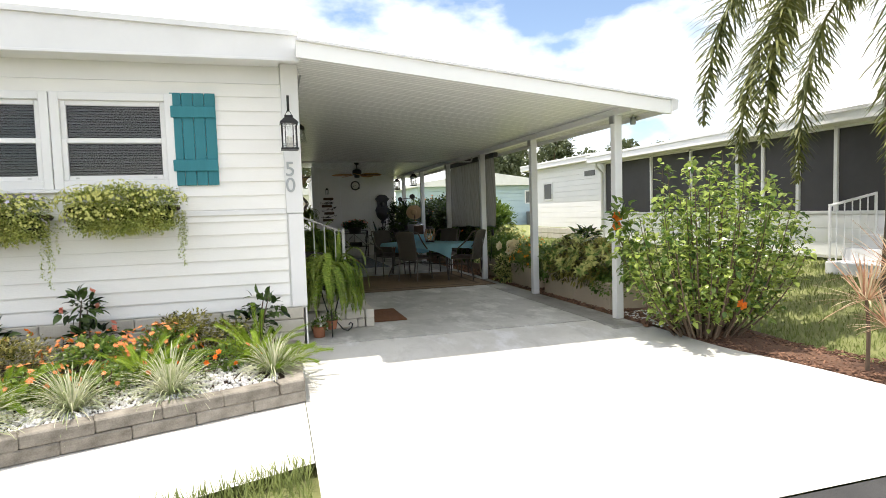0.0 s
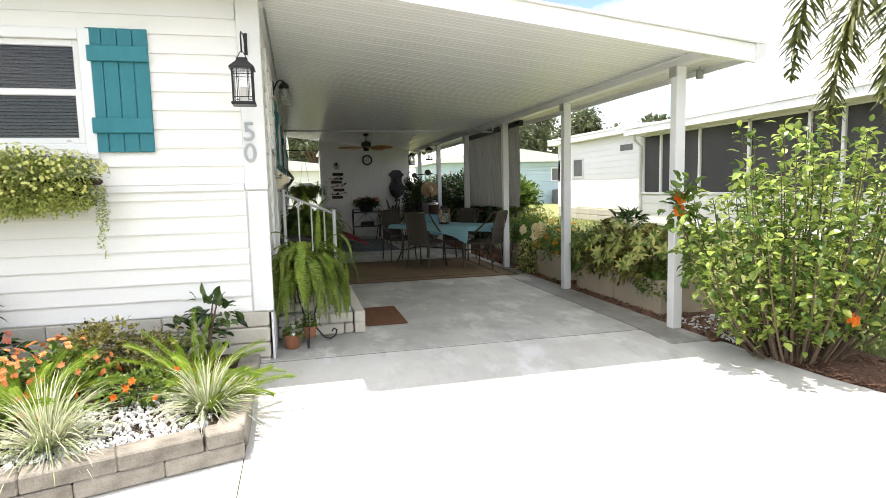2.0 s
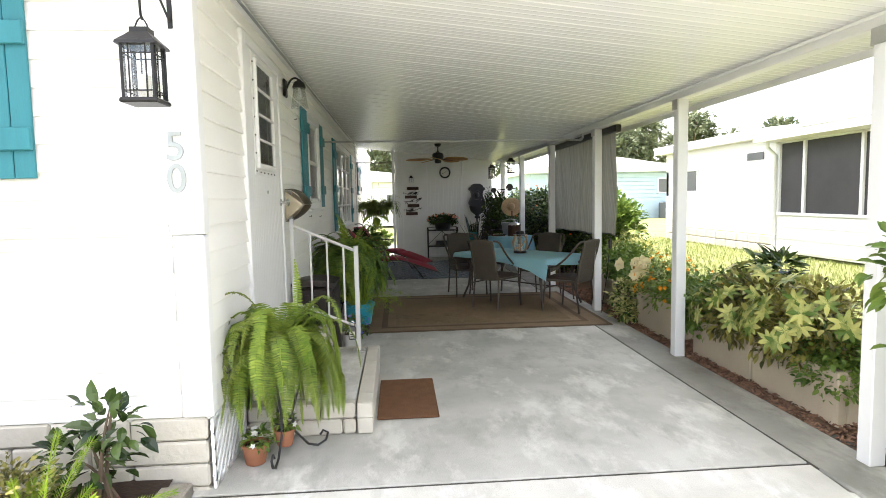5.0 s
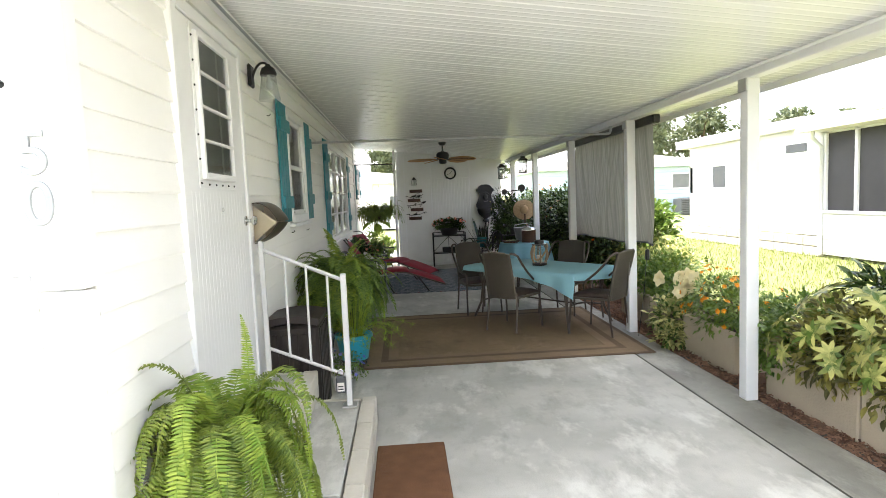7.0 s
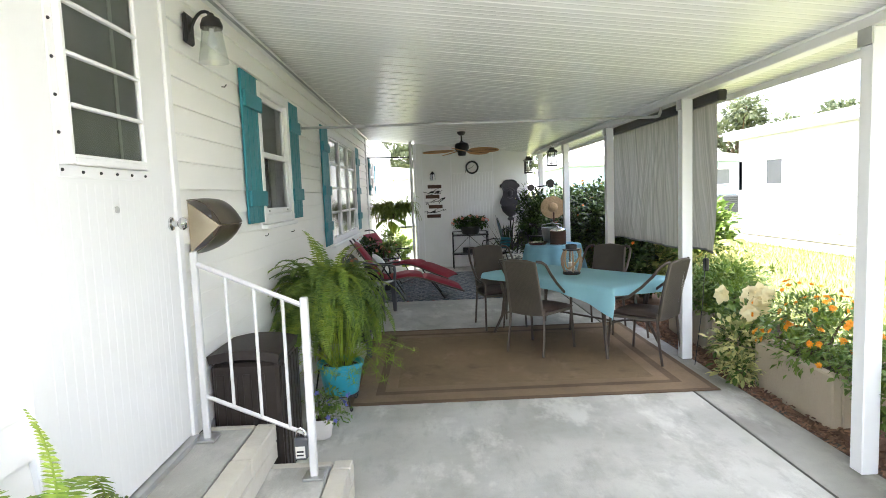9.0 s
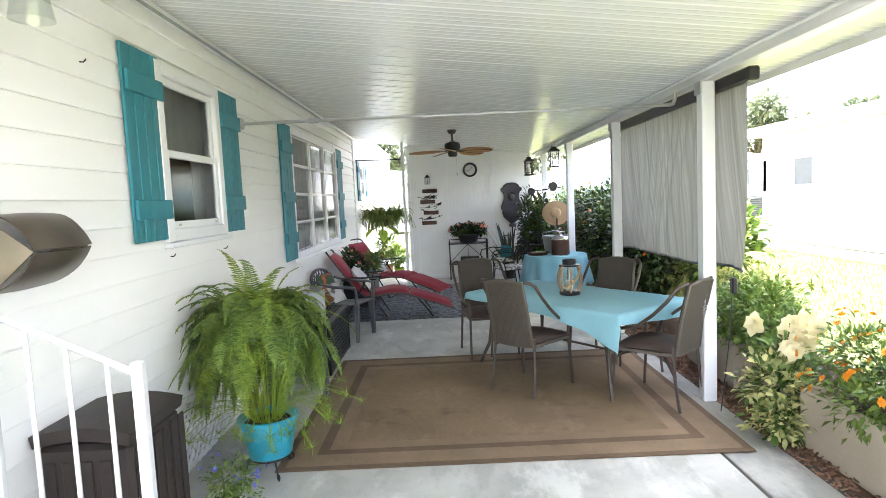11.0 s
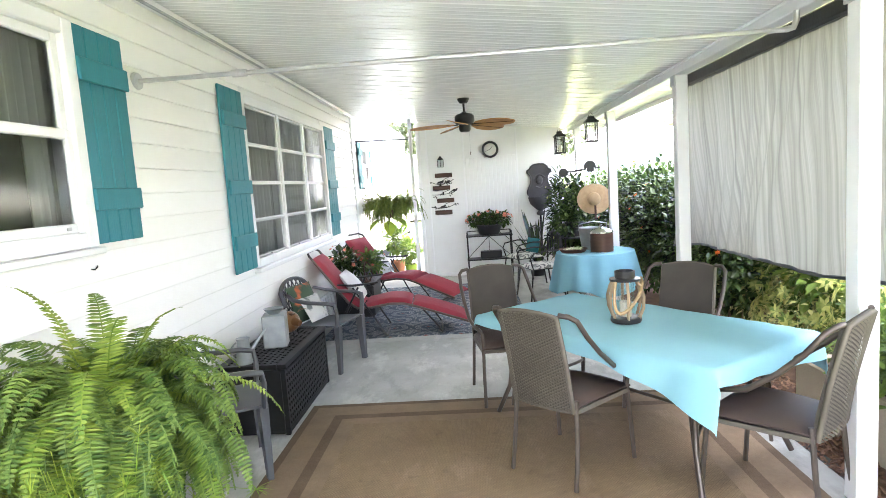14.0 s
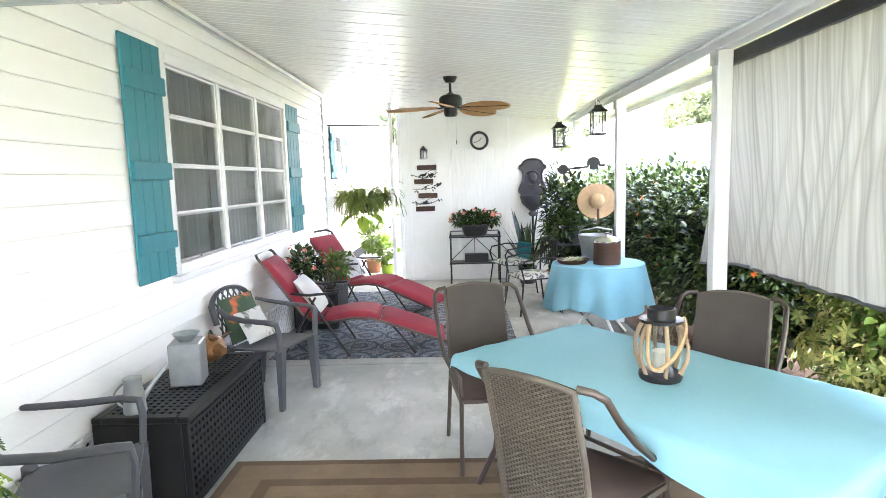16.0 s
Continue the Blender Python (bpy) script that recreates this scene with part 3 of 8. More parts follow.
structure("trim_corner", g, M_TRIM, "white corner boards of the mobile home")
g = Geo()
g.box((WX, 16.4, 0.3), (WX + 0.035, 16.5, 2.79), 0.005)
structure("trim_post", g, M_TRIM, "white trim board on the house wall")
# rooms behind the glass get their darkness from added near-black walls
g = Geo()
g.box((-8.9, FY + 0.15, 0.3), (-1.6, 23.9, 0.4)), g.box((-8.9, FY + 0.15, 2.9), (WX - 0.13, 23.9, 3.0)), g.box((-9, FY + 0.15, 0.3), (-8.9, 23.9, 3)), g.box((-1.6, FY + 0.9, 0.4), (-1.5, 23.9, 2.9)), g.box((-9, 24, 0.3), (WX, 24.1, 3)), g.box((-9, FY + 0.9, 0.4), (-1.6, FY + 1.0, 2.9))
structure("wall_inner", g, M_UNLIT, "near-black inner walls that paint the rooms dark")

# roof of the house and its fascia
g = Geo()
g.prism([(-9.2, 2.86), (0.22, 2.83), (0.22, 3.06), (-4.5, 3.3), (-9.2, 3.06)], FY - 0.30, 24.2)
structure("roof_house", g, M_WHITE, "white metal roof over the mobile home")
g = Geo()
g.prism([(-9.3, 2.80), (0.235, 2.775), (0.235, 3.01), (-4.5, 3.20), (-9.3, 3.10)], FY - 0.34, FY - 0.302)
g.prism([(-9.3, 3.10), (-4.5, 3.20), (0.235, 3.01), (0.245, 3.055), (-4.5, 3.25), (-9.3, 3.15)], FY - 0.37, FY - 0.30)
g.box((-9.3, FY - 0.36, 2.775), (0.238, FY - 0.338, 2.80), 0.004)
structure("trim_fascia", g, M_TRIM, "white metal fascia and drip edge along the house front")
g = Geo()
g.box((-9.3, FY - 0.30, 2.795), (0.05, FY - 0.02, 2.815), 0.003)
structure("ceiling_soffit", g, M_TRIM, "white soffit under the front eave")

# carport roof: ribbed pans from the house to the beam
g = Geo()
prof, y = [], RY + 0.04
while y < 17.5:
    prof += [(y, 0.0255), (y + 0.010, 0.0297), (y + 0.066, 0.0305), (y + 0.079, 0.0283), (y + 0.092, 0.0300), (y + 0.138, 0.0305), (y + 0.151, 0.0283), (y + 0.164, 0.0300), (y + 0.210, 0.0305), (y + 0.223, 0.0283), (y + 0.236, 0.0300), (y + 0.290, 0.0297)]
    y += 0.3
prof.append((y, 0.0255))
m = len(prof)
v = [(x, yy_, ceil_z(x) + h - 0.03) for x in (WX, RX - 0.02) for yy_, h in prof] + [(x, yy_, ceil_z(x) + 0.06) for x in (WX, RX - 0.02) for yy_ in (RY + 0.04, y)]
f = [(k, m + k, m + k + 1, k + 1) for k in range(m - 1)] + [(2 * m, 2 * m + 1, 2 * m + 3, 2 * m + 2)]
g.add(v, f)
g.prism([(WX, ceil_z(WX) - 0.07), (RX, ceil_z(RX) - 0.07), (RX, ceil_z(RX) + 0.075), (WX, ceil_z(WX) + 0.075)], RY, RY + 0.035)
structure("ceiling_carport", g, M_PAN, "white ribbed aluminium pan roof over the carport")
g = Geo()
g.prism([(RX - 0.02, 2.33), (RX + 0.06, 2.36), (RX + 0.075, 2.46), (RX + 0.06, 2.47), (RX - 0.02, 2.46)], RY - 0.02, 17.6)
g.prism([(WX, ceil_z(WX) + 0.075), (RX + 0.03, ceil_z(RX) + 0.075), (RX + 0.03, ceil_z(RX) + 0.095), (WX, ceil_z(WX) + 0.095)], RY - 0.03, RY + 0.05)
structure("trim_gutter", g, M_TRIM, "white gutter and drip edge round the carport roof")
g = Geo()
g.box((3.74, RY + 0.1, 2.355), (3.84, 17.5, 2.43), 0.006)
structure("beam", g, M_TRIM, "white aluminium beam on the carport posts")
g = Geo()
g.box((WX + 0.002, FY + 0.1, 2.752), (WX + 0.05, 16.6, 2.80), 0.006)
structure("trim_rail", g, M_TRIM, "white flashing where roof meets wall")
g = Geo().tube([(WX + 0.064, FY + 0.1, 2.745), (WX + 0.064, 16.5, 2.745)], 0.010)
solid("wall_conduit", g, M_ZINC, "thin grey conduit where the roof meets the wall", "conduit", smooth=40)

post_geo = Geo()
post_geo.box((-0.048, -0.048, 0), (0.048, 0.048, 2.36), 0.006)
plate_geo = Geo()
plate_geo.box((-0.05, -0.07, 0), (0.05, 0.07, 0.012), 0.003)
first = thing("carport_post", "square white aluminium carport post on the concrete strip", "post", (3.79, 5.40, -0.004), "carport posts")
part("shaft", post_geo, M_TRIM, first)
part("bracket", Geo().box((-0.062, -0.052, 2.27), (-0.05, 0.052, 2.36), 0.002), M_ALU, first, "aluminium fixing plate")
for y in (7.66, 9.91, 12.16, 14.55, 16.8):
    copy_thing(first, pose(3.79, y, -0.004))

# shed across the end, with a beadboard panel
g = Geo()
g.box((1.17, BACK, -0.05), (3.62, BACK + 0.1, 2.75))
g.box((1.17, BACK + 0.1, -0.05), (1.27, 20.0, 2.4)), g.box((3.52, BACK + 0.1, -0.05), (3.62, 20.0, 2.4)), g.box((1.17, 20, -0.05), (3.62, 20.1, 2.4))
wall_back = structure("wall_back", g, M_WHITE, "white painted wall of the shed at the carport's end")
g = Geo()
g.box((1.135, BACK - 0.05, 0), (1.20, BACK - 0.002, 2.70), 0.004), g.box((1.30, BACK - 0.012, 0.0), (1.33, BACK - 0.001, 2.6), 0.003), g.box((1.2, BACK - 0.02, 0.03), (3.62, BACK - 0.001, 0.07), 0.004)
g.box((1.93, BACK - 0.014, 0.06), (1.96, BACK - 0.001, 2.62), 0.003), g.box((2.84, BACK - 0.014, 0.06), (2.87, BACK - 0.001, 2.5), 0.003)
structure("trim_shed", g, M_TRIM, "white trim strips on the shed wall")
bead = Geo().box((0, 0, 0), (0.062, 0.012, 1.98), 0.004).mesh("bead_board", M_WHITE)
for k in range(13):
    ob = part("bead_board", bead, M_WHITE, wall_back)
    ob.matrix_basis = pose(1.975 + 0.0665 * k, BACK - 0.013, 0.075)
g = Geo()
g.box((1.1, BACK + 0.11, 2.42), (3.9, 20.2, 2.48))
structure("roof_shed", g, M_PAN, "white roof over the shed")
g = Geo()
g.box((1.07, 16.86, 0.0), (1.13, 16.92, 2.72), 0.004)
structure("trim_opening", g, M_TRIM, "slim white post at the side opening")
g = Geo()
g.tube([(0.22, 16.7, 2.40), (1.09, 16.88, 2.395)], 0.011)
solid("curtain_rod", g, M_BLACK, "thin dark metal rod across the side opening", "rod", smooth=40)
g = Geo()
g.tube([(WX + 0.03, 10.49, 2.296), (1.2, 10.45, 2.288), (3.70, 10.36, 2.266)], 0.0135)
g.tube([(0.78, 10.465, 2.291), (0.86, 10.462, 2.290)], 0.021)
g.tube([(WX + 0.012, 10.49, 2.296), (WX + 0.032, 10.49, 2.296)], [0.05, 0.045], 14)
g.tube([(3.69, 10.36, 2.266), (3.73, 10.36, 2.275), (3.745, 10.36, 2.31), (3.745, 10.36, 2.356)], 0.016)
solid("conduit_pipe", g, M_ALU, "thin galvanised pipe spanning from wall to beam", "pipe", smooth=40)
# conduit along the beam
g = Geo()
g.tube([(3.70, 5.2, 2.405), (3.70, 17.3, 2.405)], 0.011)
solid("beam_conduit", g, M_TRIM, "thin white electrical conduit along the beam", "conduit", smooth=40)

t = thing("eave_spotlight", "small grey canister light under the carport eave", "spotlight", (4.10, 5.52, 2.365))
part("can", Geo().lathe([(0.028, -0.085), (0.034, -0.08), (0.034, -0.005), (0.02, 0.0)], 14), M_ZINC, t, smooth=40)
part("stem", Geo().tube([(0, 0, -0.002), (0, 0, ceil_z(4.10) - 2.365 - 0.004)], 0.008, 6), M_ALU, t, smooth=40)

# skirting: blocks under the front, lattice under the side
g = Geo()
g.box((-9, FY + 0.06, -0.3), (WX - 0.05, FY + 0.2, WALL_Z - 0.005))
wall_skirt = structure("wall_skirt", g, M_JOINT, "block skirting under the front of the home")
blk = Geo().box((0, 0, 0), (0.388, 0.1, 0.121), 0.012).mesh("block", M_LIMEST)
for r_ in range(4):
    for c_ in range(15):
        part("block", blk, M_LIMEST, wall_skirt, at=pose(0.192 - 0.394 * (c_ + 1) + (0.19 if r_ % 2 and c_ else 0), FY - 0.02 + R.uniform(-0.004, 0.004), WALL_Z - 0.127 * (r_ + 1)))
for r_ in range(4):
    part("block", blk, M_LIMEST, wall_skirt, at=pose(0.045, FY + 0.42, WALL_Z - 0.127 * (r_ + 1), 0, 0, -90))


def lattice_panel(y0, y1, z1=0.38):
    g = Geo()
    w, h, s = y1 - y0, z1, 0.084
    g.box((0, -0.008, 0), (w, 0.008, 0.03), 0.003), g.box((0, -0.008, h - 0.03), (w, 0.008, h), 0.003), g.box((0, -0.008, 0.03), (0.03, 0.008, h - 0.03)), g.box((w - 0.03, -0.008, 0.03), (w, 0.008, h - 0.03))
    for sgn, yo in ((1, -0.004), (-1, 0.004)):
        k = -h
        while k < w + h:
            lo, hi = max(0, -k), min(h, w - k)
            if hi - lo > 0.02:
                p = [(k + lo, lo), (k + hi, hi)] if sgn > 0 else [(w - k - lo, lo), (w - k - hi, hi)]
                d = Vector((p[1][0] - p[0][0], 0, p[1][1] - p[0][1]))
                n_ = Vector((-d.z, 0, d.x)).normalized() * 0.0145
                P, Q = Vector((p[0][0], yo, p[0][1])), Vector((p[1][0], yo, p[1][1]))
                t_ = Vector((0, 0.004, 0))
                g.add([P - n_ - t_, Q - n_ - t_, Q + n_ - t_, P + n_ - t_, P - n_ + t_, Q - n_ + t_, Q + n_ + t_, P + n_ + t_], [(0, 1, 2, 3), (7, 6, 5, 4), (0, 4, 5, 1), (1, 5, 6, 2), (2, 6, 7, 3), (3, 7, 4, 0)])
            k += s
    return solid("lattice_panel", g, M_TRIM, "white plastic lattice skirting below the siding", "lattice", pose(WX + 0.012, y0, 0.004, 0, 0, 90), "lattice skirting")


for a, b in ((5.50, 6.13), (7.72, 8.9), (8.92, 10.1), (10.12, 11.3), (11.32, 12.5), (12.52, 13.7), (13.72, 14.9), (14.92, 16.1)):
    lattice_panel(a, b)
# added near-black wall: the shade seen through the lattice holes, as colour
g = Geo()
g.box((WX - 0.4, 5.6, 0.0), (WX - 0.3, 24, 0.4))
structure("wall_crawl", g, M_UNLIT, "near-black wall painting the crawl space's shade behind the lattice")


M_SHEER = material("grey_sheer", (0.30, 0.30, 0.275), (0.24, 0.24, 0.22), 3, 0.8, stretch=(4, 4, 0.4))


# ---- fittings of the house; each is built facing -y and turned to its wall ----
def on_side(y, z, out=0.0):
    return pose(WX + out, y, z, 0, 0, 90)


def on_front(x, z, out=0.0):
    return pose(x, FY - out, z)


def shutter(at, w, h, battens, label):
    t = thing("shutter", label, "shutter", at, "teal shutters")
    n = 4
    bw = w / n
    me = Geo().box((0, -0.018, 0), (bw - 0.004, 0, h), 0.004).mesh("board", M_TEAL)
    for k in range(n):
        part("board", me, M_TEAL, t, at=pose(k * bw, 0, 0))
    for z in battens:
        part("batten", Geo().box((0.004, -0.04, z), (w - 0.004, -0.019, z + 0.11), 0.005), M_TEAL, t)
    return t


SHUT = "teal painted board-and-batten wooden shutter on white siding"
shutter(on_front(-0.955, 1.645, 0.022), 0.405, 0.875, (0.135, 0.64), SHUT)
shutter(on_side(8.66, 1.44, 0.022), 0.40, 1.05, (0.12, 0.80), SHUT)
shutter(on_side(9.94, 1.43, 0.022), 0.40, 1.045, (0.16, 0.78), SHUT)
shutter(on_side(11.53, 1.03, 0.022), 0.44, 1.43, (0.18, 0.61, 1.13), "tall teal wooden shutter with three battens beside a window")
shutter(on_side(14.62, 1.05, 0.022), 0.46, 1.40, (0.18, 0.61, 1.11), "tall teal wooden shutter with three battens beside a window")
shutter(on_side(16.78, 1.64, 0.022), 0.28, 0.76, (0.1, 0.55), SHUT)
shutter(on_side(17.80, 1.64, 0.022), 0.28, 0.76, (0.1, 0.55), SHUT)


def frame_geo(w, h, t, d0, d1, b=0.005):
    g = Geo()
    g.box((0, d0, 0), (t, d1, h), b), g.box((w - t, d0, 0), (w, d1, h), b), g.box((t, d0, 0), (w - t, d1, t), b), g.box((t, d0, h - t), (w - t, d1, h), b)
    return g


def sheet(x0, x1, z0, z1, y):
    """A single sheet of glass that faces -y."""
    return Geo().add([(x0, y, z0), (x1, y, z0), (x1, y, z1), (x0, y, z1)], [(0, 1, 2, 3)])


def curtain_geo(x0, x1, z0, z1, y, amp=0.02, pitch=0.07):
    g = Geo()
    n = max(12, int((x1 - x0) / pitch * 6))
    g.grid(lambda u, v: (x0 + (x1 - x0) * u, y + amp * math.sin(u * (x1 - x0) / pitch * math.tau + 0.6 * math.sin(u * 9)) * (0.7 + 0.3 * v), z0 + (z1 - z0) * v), n, 3)
    return g


def sash_window(name, at, w, h, label, blinds=False):
    t = thing(name, label, "window", at, kind="structure")
    part("window_frame", frame_geo(w + 0.1, h + 0.1, 0.075, -0.045, 0.03), M_TRIM, t, at=pose(-0.05, 0, -0.05))
    part("window_sill", Geo().box((-0.06, -0.07, -0.085), (w + 0.06, 0.0, -0.052), 0.006), M_TRIM, t)
    for k, (z0, z1, d) in enumerate(((0.025, h * 0.5 + 0.02, 0.0), (h * 0.5 - 0.02, h - 0.025, 0.016))):
        part("sash", frame_geo(w - 0.05, z1 - z0, 0.045, -0.03 + d, 0.0 + d), M_TRIM, t, at=pose(0.025, 0, z0))
        pane = part("pane", sheet(0.06, w - 0.06, z0 + 0.035, z1 - 0.035, -0.012 + d), M_GLASS, t)
        pane.visible_shadow = False
    for x in (0.12, w - 0.15):
        part("sash_lock", Geo().box((x, -0.036, 0.04), (x + 0.03, -0.029, 0.055), 0.002), M_ALU, t)
    if blinds:
        slat = Geo().box((0.02, -0.012, 0), (w - 0.02, 0.012, 0.0025)).mesh("slat", M_BLIND)
        for k in range(int(h / 0.024) - 1):
            part("slat", slat, M_BLIND, t, at=pose(0, 0.055, 0.03 + 0.024 * k, 38))
        # near-black board puts the room's darkness behind the slats
        part("backing", Geo().box((0, 0.085, 0), (w, 0.09, h)), M_UNLIT, t)
    else:
        part("curtain", curtain_geo(0.02, w - 0.02, h * 0.5, h - 0.02, 0.07, 0.018, 0.055), M_CURTAIN, t, "pale grey pleated curtain", 60)
        part("curtain", curtain_geo(w * 0.78, w - 0.01, 0.0, h - 0.02, 0.09, 0.018, 0.05), M_CURTAIN, t, smooth=60)
    return t


a = FRONT_HOLES[0]
sash_window("window_1", on_front(a[0], a[2]), a[1] - a[0], a[3] - a[2], "white sash window with closed dark blinds", True)
a = FRONT_HOLES[1]
sash_window("window_2", on_front(a[0], a[2]), a[1] - a[0], a[3] - a[2], "white sash window with closed dark blinds", True)
a = WIN_A
sash_window("window_3", on_side(a[0], a[2]), a[1] - a[0], a[3] - a[2], "white sash window with grey curtains behind dark glass")
a = WIN_C
sash_window("window_4", on_side(a[0], a[2]), a[1] - a[0], a[3] - a[2], "small white sash window past the carport")

# wide picture window of three by four panes
a = WIN_B
w, h = a[1] - a[0], a[3] - a[2]
t = thing("window_5", "wide white awning window of twelve panes with curtains", "window", on_side(a[0], a[2]), kind="structure")
part("window_frame", frame_geo(w + 0.1, h + 0.1, 0.07, -0.04, 0.03), M_TRIM, t, at=pose(-0.05, 0, -0.05))
part("window_sill", Geo().box((-0.07, -0.075, -0.09), (w + 0.07, 0, -0.052), 0.006), M_TRIM, t)
cols = [0.02, w * 0.335, w * 0.665, w - 0.02]
for c0 in cols[1:3]:
    part("mullion", Geo().box((c0 - 0.028, -0.035, 0.02), (c0 + 0.028, 0.02, h - 0.02), 0.006), M_TRIM, t)
for i in range(3):
    x0, x1 = cols[i] + 0.03, cols[i + 1] - 0.03
    for j in range(4):
        z0, z1 = 0.025 + (h - 0.05) * j / 4, 0.025 + (h - 0.05) * (j + 1) / 4
        part("sash", frame_geo(x1 - x0, z1 - z0, 0.016, -0.022, 0.004, 0.003), M_ALU if j == 0 else M_TRIM, t, at=pose(x0, 0, z0))
        pane = part("pane", sheet(x0 + 0.012, x1 - 0.012, z0 + 0.012, z1 - 0.012, -0.008), M_GLASS, t)
        pane.visible_shadow = False
    part("crank", Geo().box((x0 + 0.3, -0.04, 0.03), (x0 + 0.38, -0.022, 0.045), 0.003), M_ALU, t)
    part("curtain", curtain_geo(x0 - 0.02, x0 + (x1 - x0) * (1.0 if i else 0.92), 0, h - 0.01, 0.08 + 0.01 * i, 0.022, 0.09), M_CURTAIN, t, "pale grey sheer curtain", 60)
part("curtain", curtain_geo(w * 0.2, w * 0.34, 0, h - 0.01, 0.105, 0.02, 0.06), M_CURTAIN, t, smooth=60)

# entrance door with a jalousie light
a = DOOR
w, h = a[1] - a[0], a[3] - a[2]
t = thing("door_1", "closed white entrance door with a louvred glass light", "door", on_side(a[0], a[2]), kind="structure")
part("door_frame", Geo().box((-0.075, -0.036, -0.02), (0.0, 0.03, h + 0.07), 0.006).box((w, -0.036, -0.02), (w + 0.06, 0.03, h + 0.07), 0.006).box((0, -0.036, h), (w, 0.03, h + 0.07), 0.006), M_TRIM, t)
part("door_leaf", Geo().box((0.004, -0.024, 0.01), (w - 0.004, 0.014, h - 0.004), 0.004), M_TRIM, t)
part("threshold", Geo().box((-0.02, -0.06, -0.035), (w + 0.02, 0.02, 0.005), 0.004), M_ALU, t, "aluminium threshold")
lx0, lx1, lz0, lz1 = 0.22, 0.78, 1.325, 2.09
lite = part("door_light", frame_geo(lx1 - lx0, lz1 - lz0, 0.028, -0.05, -0.024), M_TRIM, t, "louvred light framed in white metal", at=pose(lx0, 0, lz0))
part("backing", Geo().box((0.02, -0.026, 0.02), (lx1 - lx0 - 0.02, -0.0245, lz1 - lz0 - 0.02)), M_SHEER, lite)
hh = (lz1 - lz0 - 0.056) / 4
for k in range(4):
    part("louvre", sheet(0.03, lx1 - lx0 - 0.03, 0.032 + hh * k, 0.022 + hh * (k + 1), -0.034), M_GLASS, lite)
    part("louvre_rail", Geo().box((0.026, -0.052, 0.022 + hh * k), (lx1 - lx0 - 0.026, -0.03, 0.036 + hh * k), 0.003), M_TRIM, lite)
part("post_strip", Geo().box((0.36, -0.031, 0.03), (0.385, -0.028, lz1 - lz0 - 0.03)), M_CURTAIN, lite)
flange = Geo().box((lx0 - 0.045, -0.03, lz0 - 0.045), (lx1 + 0.03, -0.0245, lz0 - 0.002), 0.002).box((lx0 - 0.045, -0.03, lz0 - 0.001), (lx0 - 0.001, -0.0245, lz1 + 0.03), 0.002)
part("flange", flange, M_TRIM, t)
screw = Geo().ball((0, 0, 0), 0.0065, 6, 4).mesh("screw", M_BLACK)
for k in range(7):
    part("screw", screw, M_BLACK, t, at=pose(lx0 - 0.03, -0.032, lz0 - 0.02 + 0.125 * k))
for k in range(5):
    part("screw", screw, M_BLACK, t, at=pose(lx0 + 0.09 + 0.115 * k, -0.032, lz0 - 0.025))
knob = Geo().lathe([(0.032, 0), (0.032, 0.008), (0.014, 0.012), (0.013, 0.035), (0.028, 0.048), (0.031, 0.062), (0.022, 0.074), (0.004, 0.077)], 16, pose(w - 0.05, -0.024, 1.08, 90))
part("door_handle", knob, M_CHROME, t, "round satin chrome knob", 40)
door_rib = Geo().box((-0.0055, -0.0248, 0.03), (0.0055, -0.0239, 1.26), 0.0004).mesh("rib", M_TRIM)
for k in range(17):
    part("rib", door_rib, M_TRIM, t, at=pose(0.06 + 0.0555 * k, 0, 0))
part("door_viewer", Geo().lathe([(0.014, 0), (0.014, 0.006), (0.004, 0.008)], 12, pose(0.52, -0.0275, 1.16, 90)), M_ALU, t, "small metal door viewer", 40)

# small hooks in the siding
t = thing("siding_hook", "small dark metal hook in the white siding", "hook", on_side(9.06, 1.335, 0.018), "siding hooks")
part("hook", Geo().tube([(0, 0, 0), (0, -0.018, -0.002), (0.004, -0.026, 0.008), (0.012, -0.024, 0.014)], 0.0035, 5), M_BLACK, t, smooth=50)
for y, z in ((9.90, 1.315), (8.34, 2.305)):
    copy_thing(t, on_side(y, z, 0.018))

# jar lamp beside the door
t = thing("wall_lamp", "unlit bronze wall lamp with a clear glass jar", "wall lamp", on_side(7.84, 2.44, 0.022))
part("back_plate", Geo().box((-0.055, -0.025, -0.01), (0.055, 0, 0.15), 0.012), M_BLACK, t)
part("arm", Geo().tube(arc((0, -0.02, 0.05), (0, -0.06, 0.18), (0, -0.12, 0.155), 8) + [Vector((0, -0.135, 0.13))], 0.009), M_BLACK, t, smooth=50)
part("cap", Geo().lathe([(0.012, 0.15), (0.02, 0.135), (0.045, 0.12), (0.058, 0.085), (0.056, 0.07)], 18, pose(0, -0.135, 0)), M_BLACK, t, smooth=40)
part("shade", Geo().lathe([(0.05, 0.08), (0.055, 0.04), (0.068, -0.05), (0.078, -0.105), (0.076, -0.105), (0.066, -0.05), (0.053, 0.04), (0.048, 0.08)], 20, pose(0, -0.135, 0)), M_CLEAR, t, "clear seeded glass shade", 40)
part("bulb", Geo().lathe([(0.012, 0.07), (0.014, 0.045), (0.026, 0.01), (0.024, -0.015), (0.004, -0.03)], 12, pose(0, -0.135, 0)), M_FROST, t, smooth=50)

# mailbox
t = thing("mailbox", "bronze wall mailbox with pale brass ends", "mailbox", on_side(7.80, 1.34, 0.022))
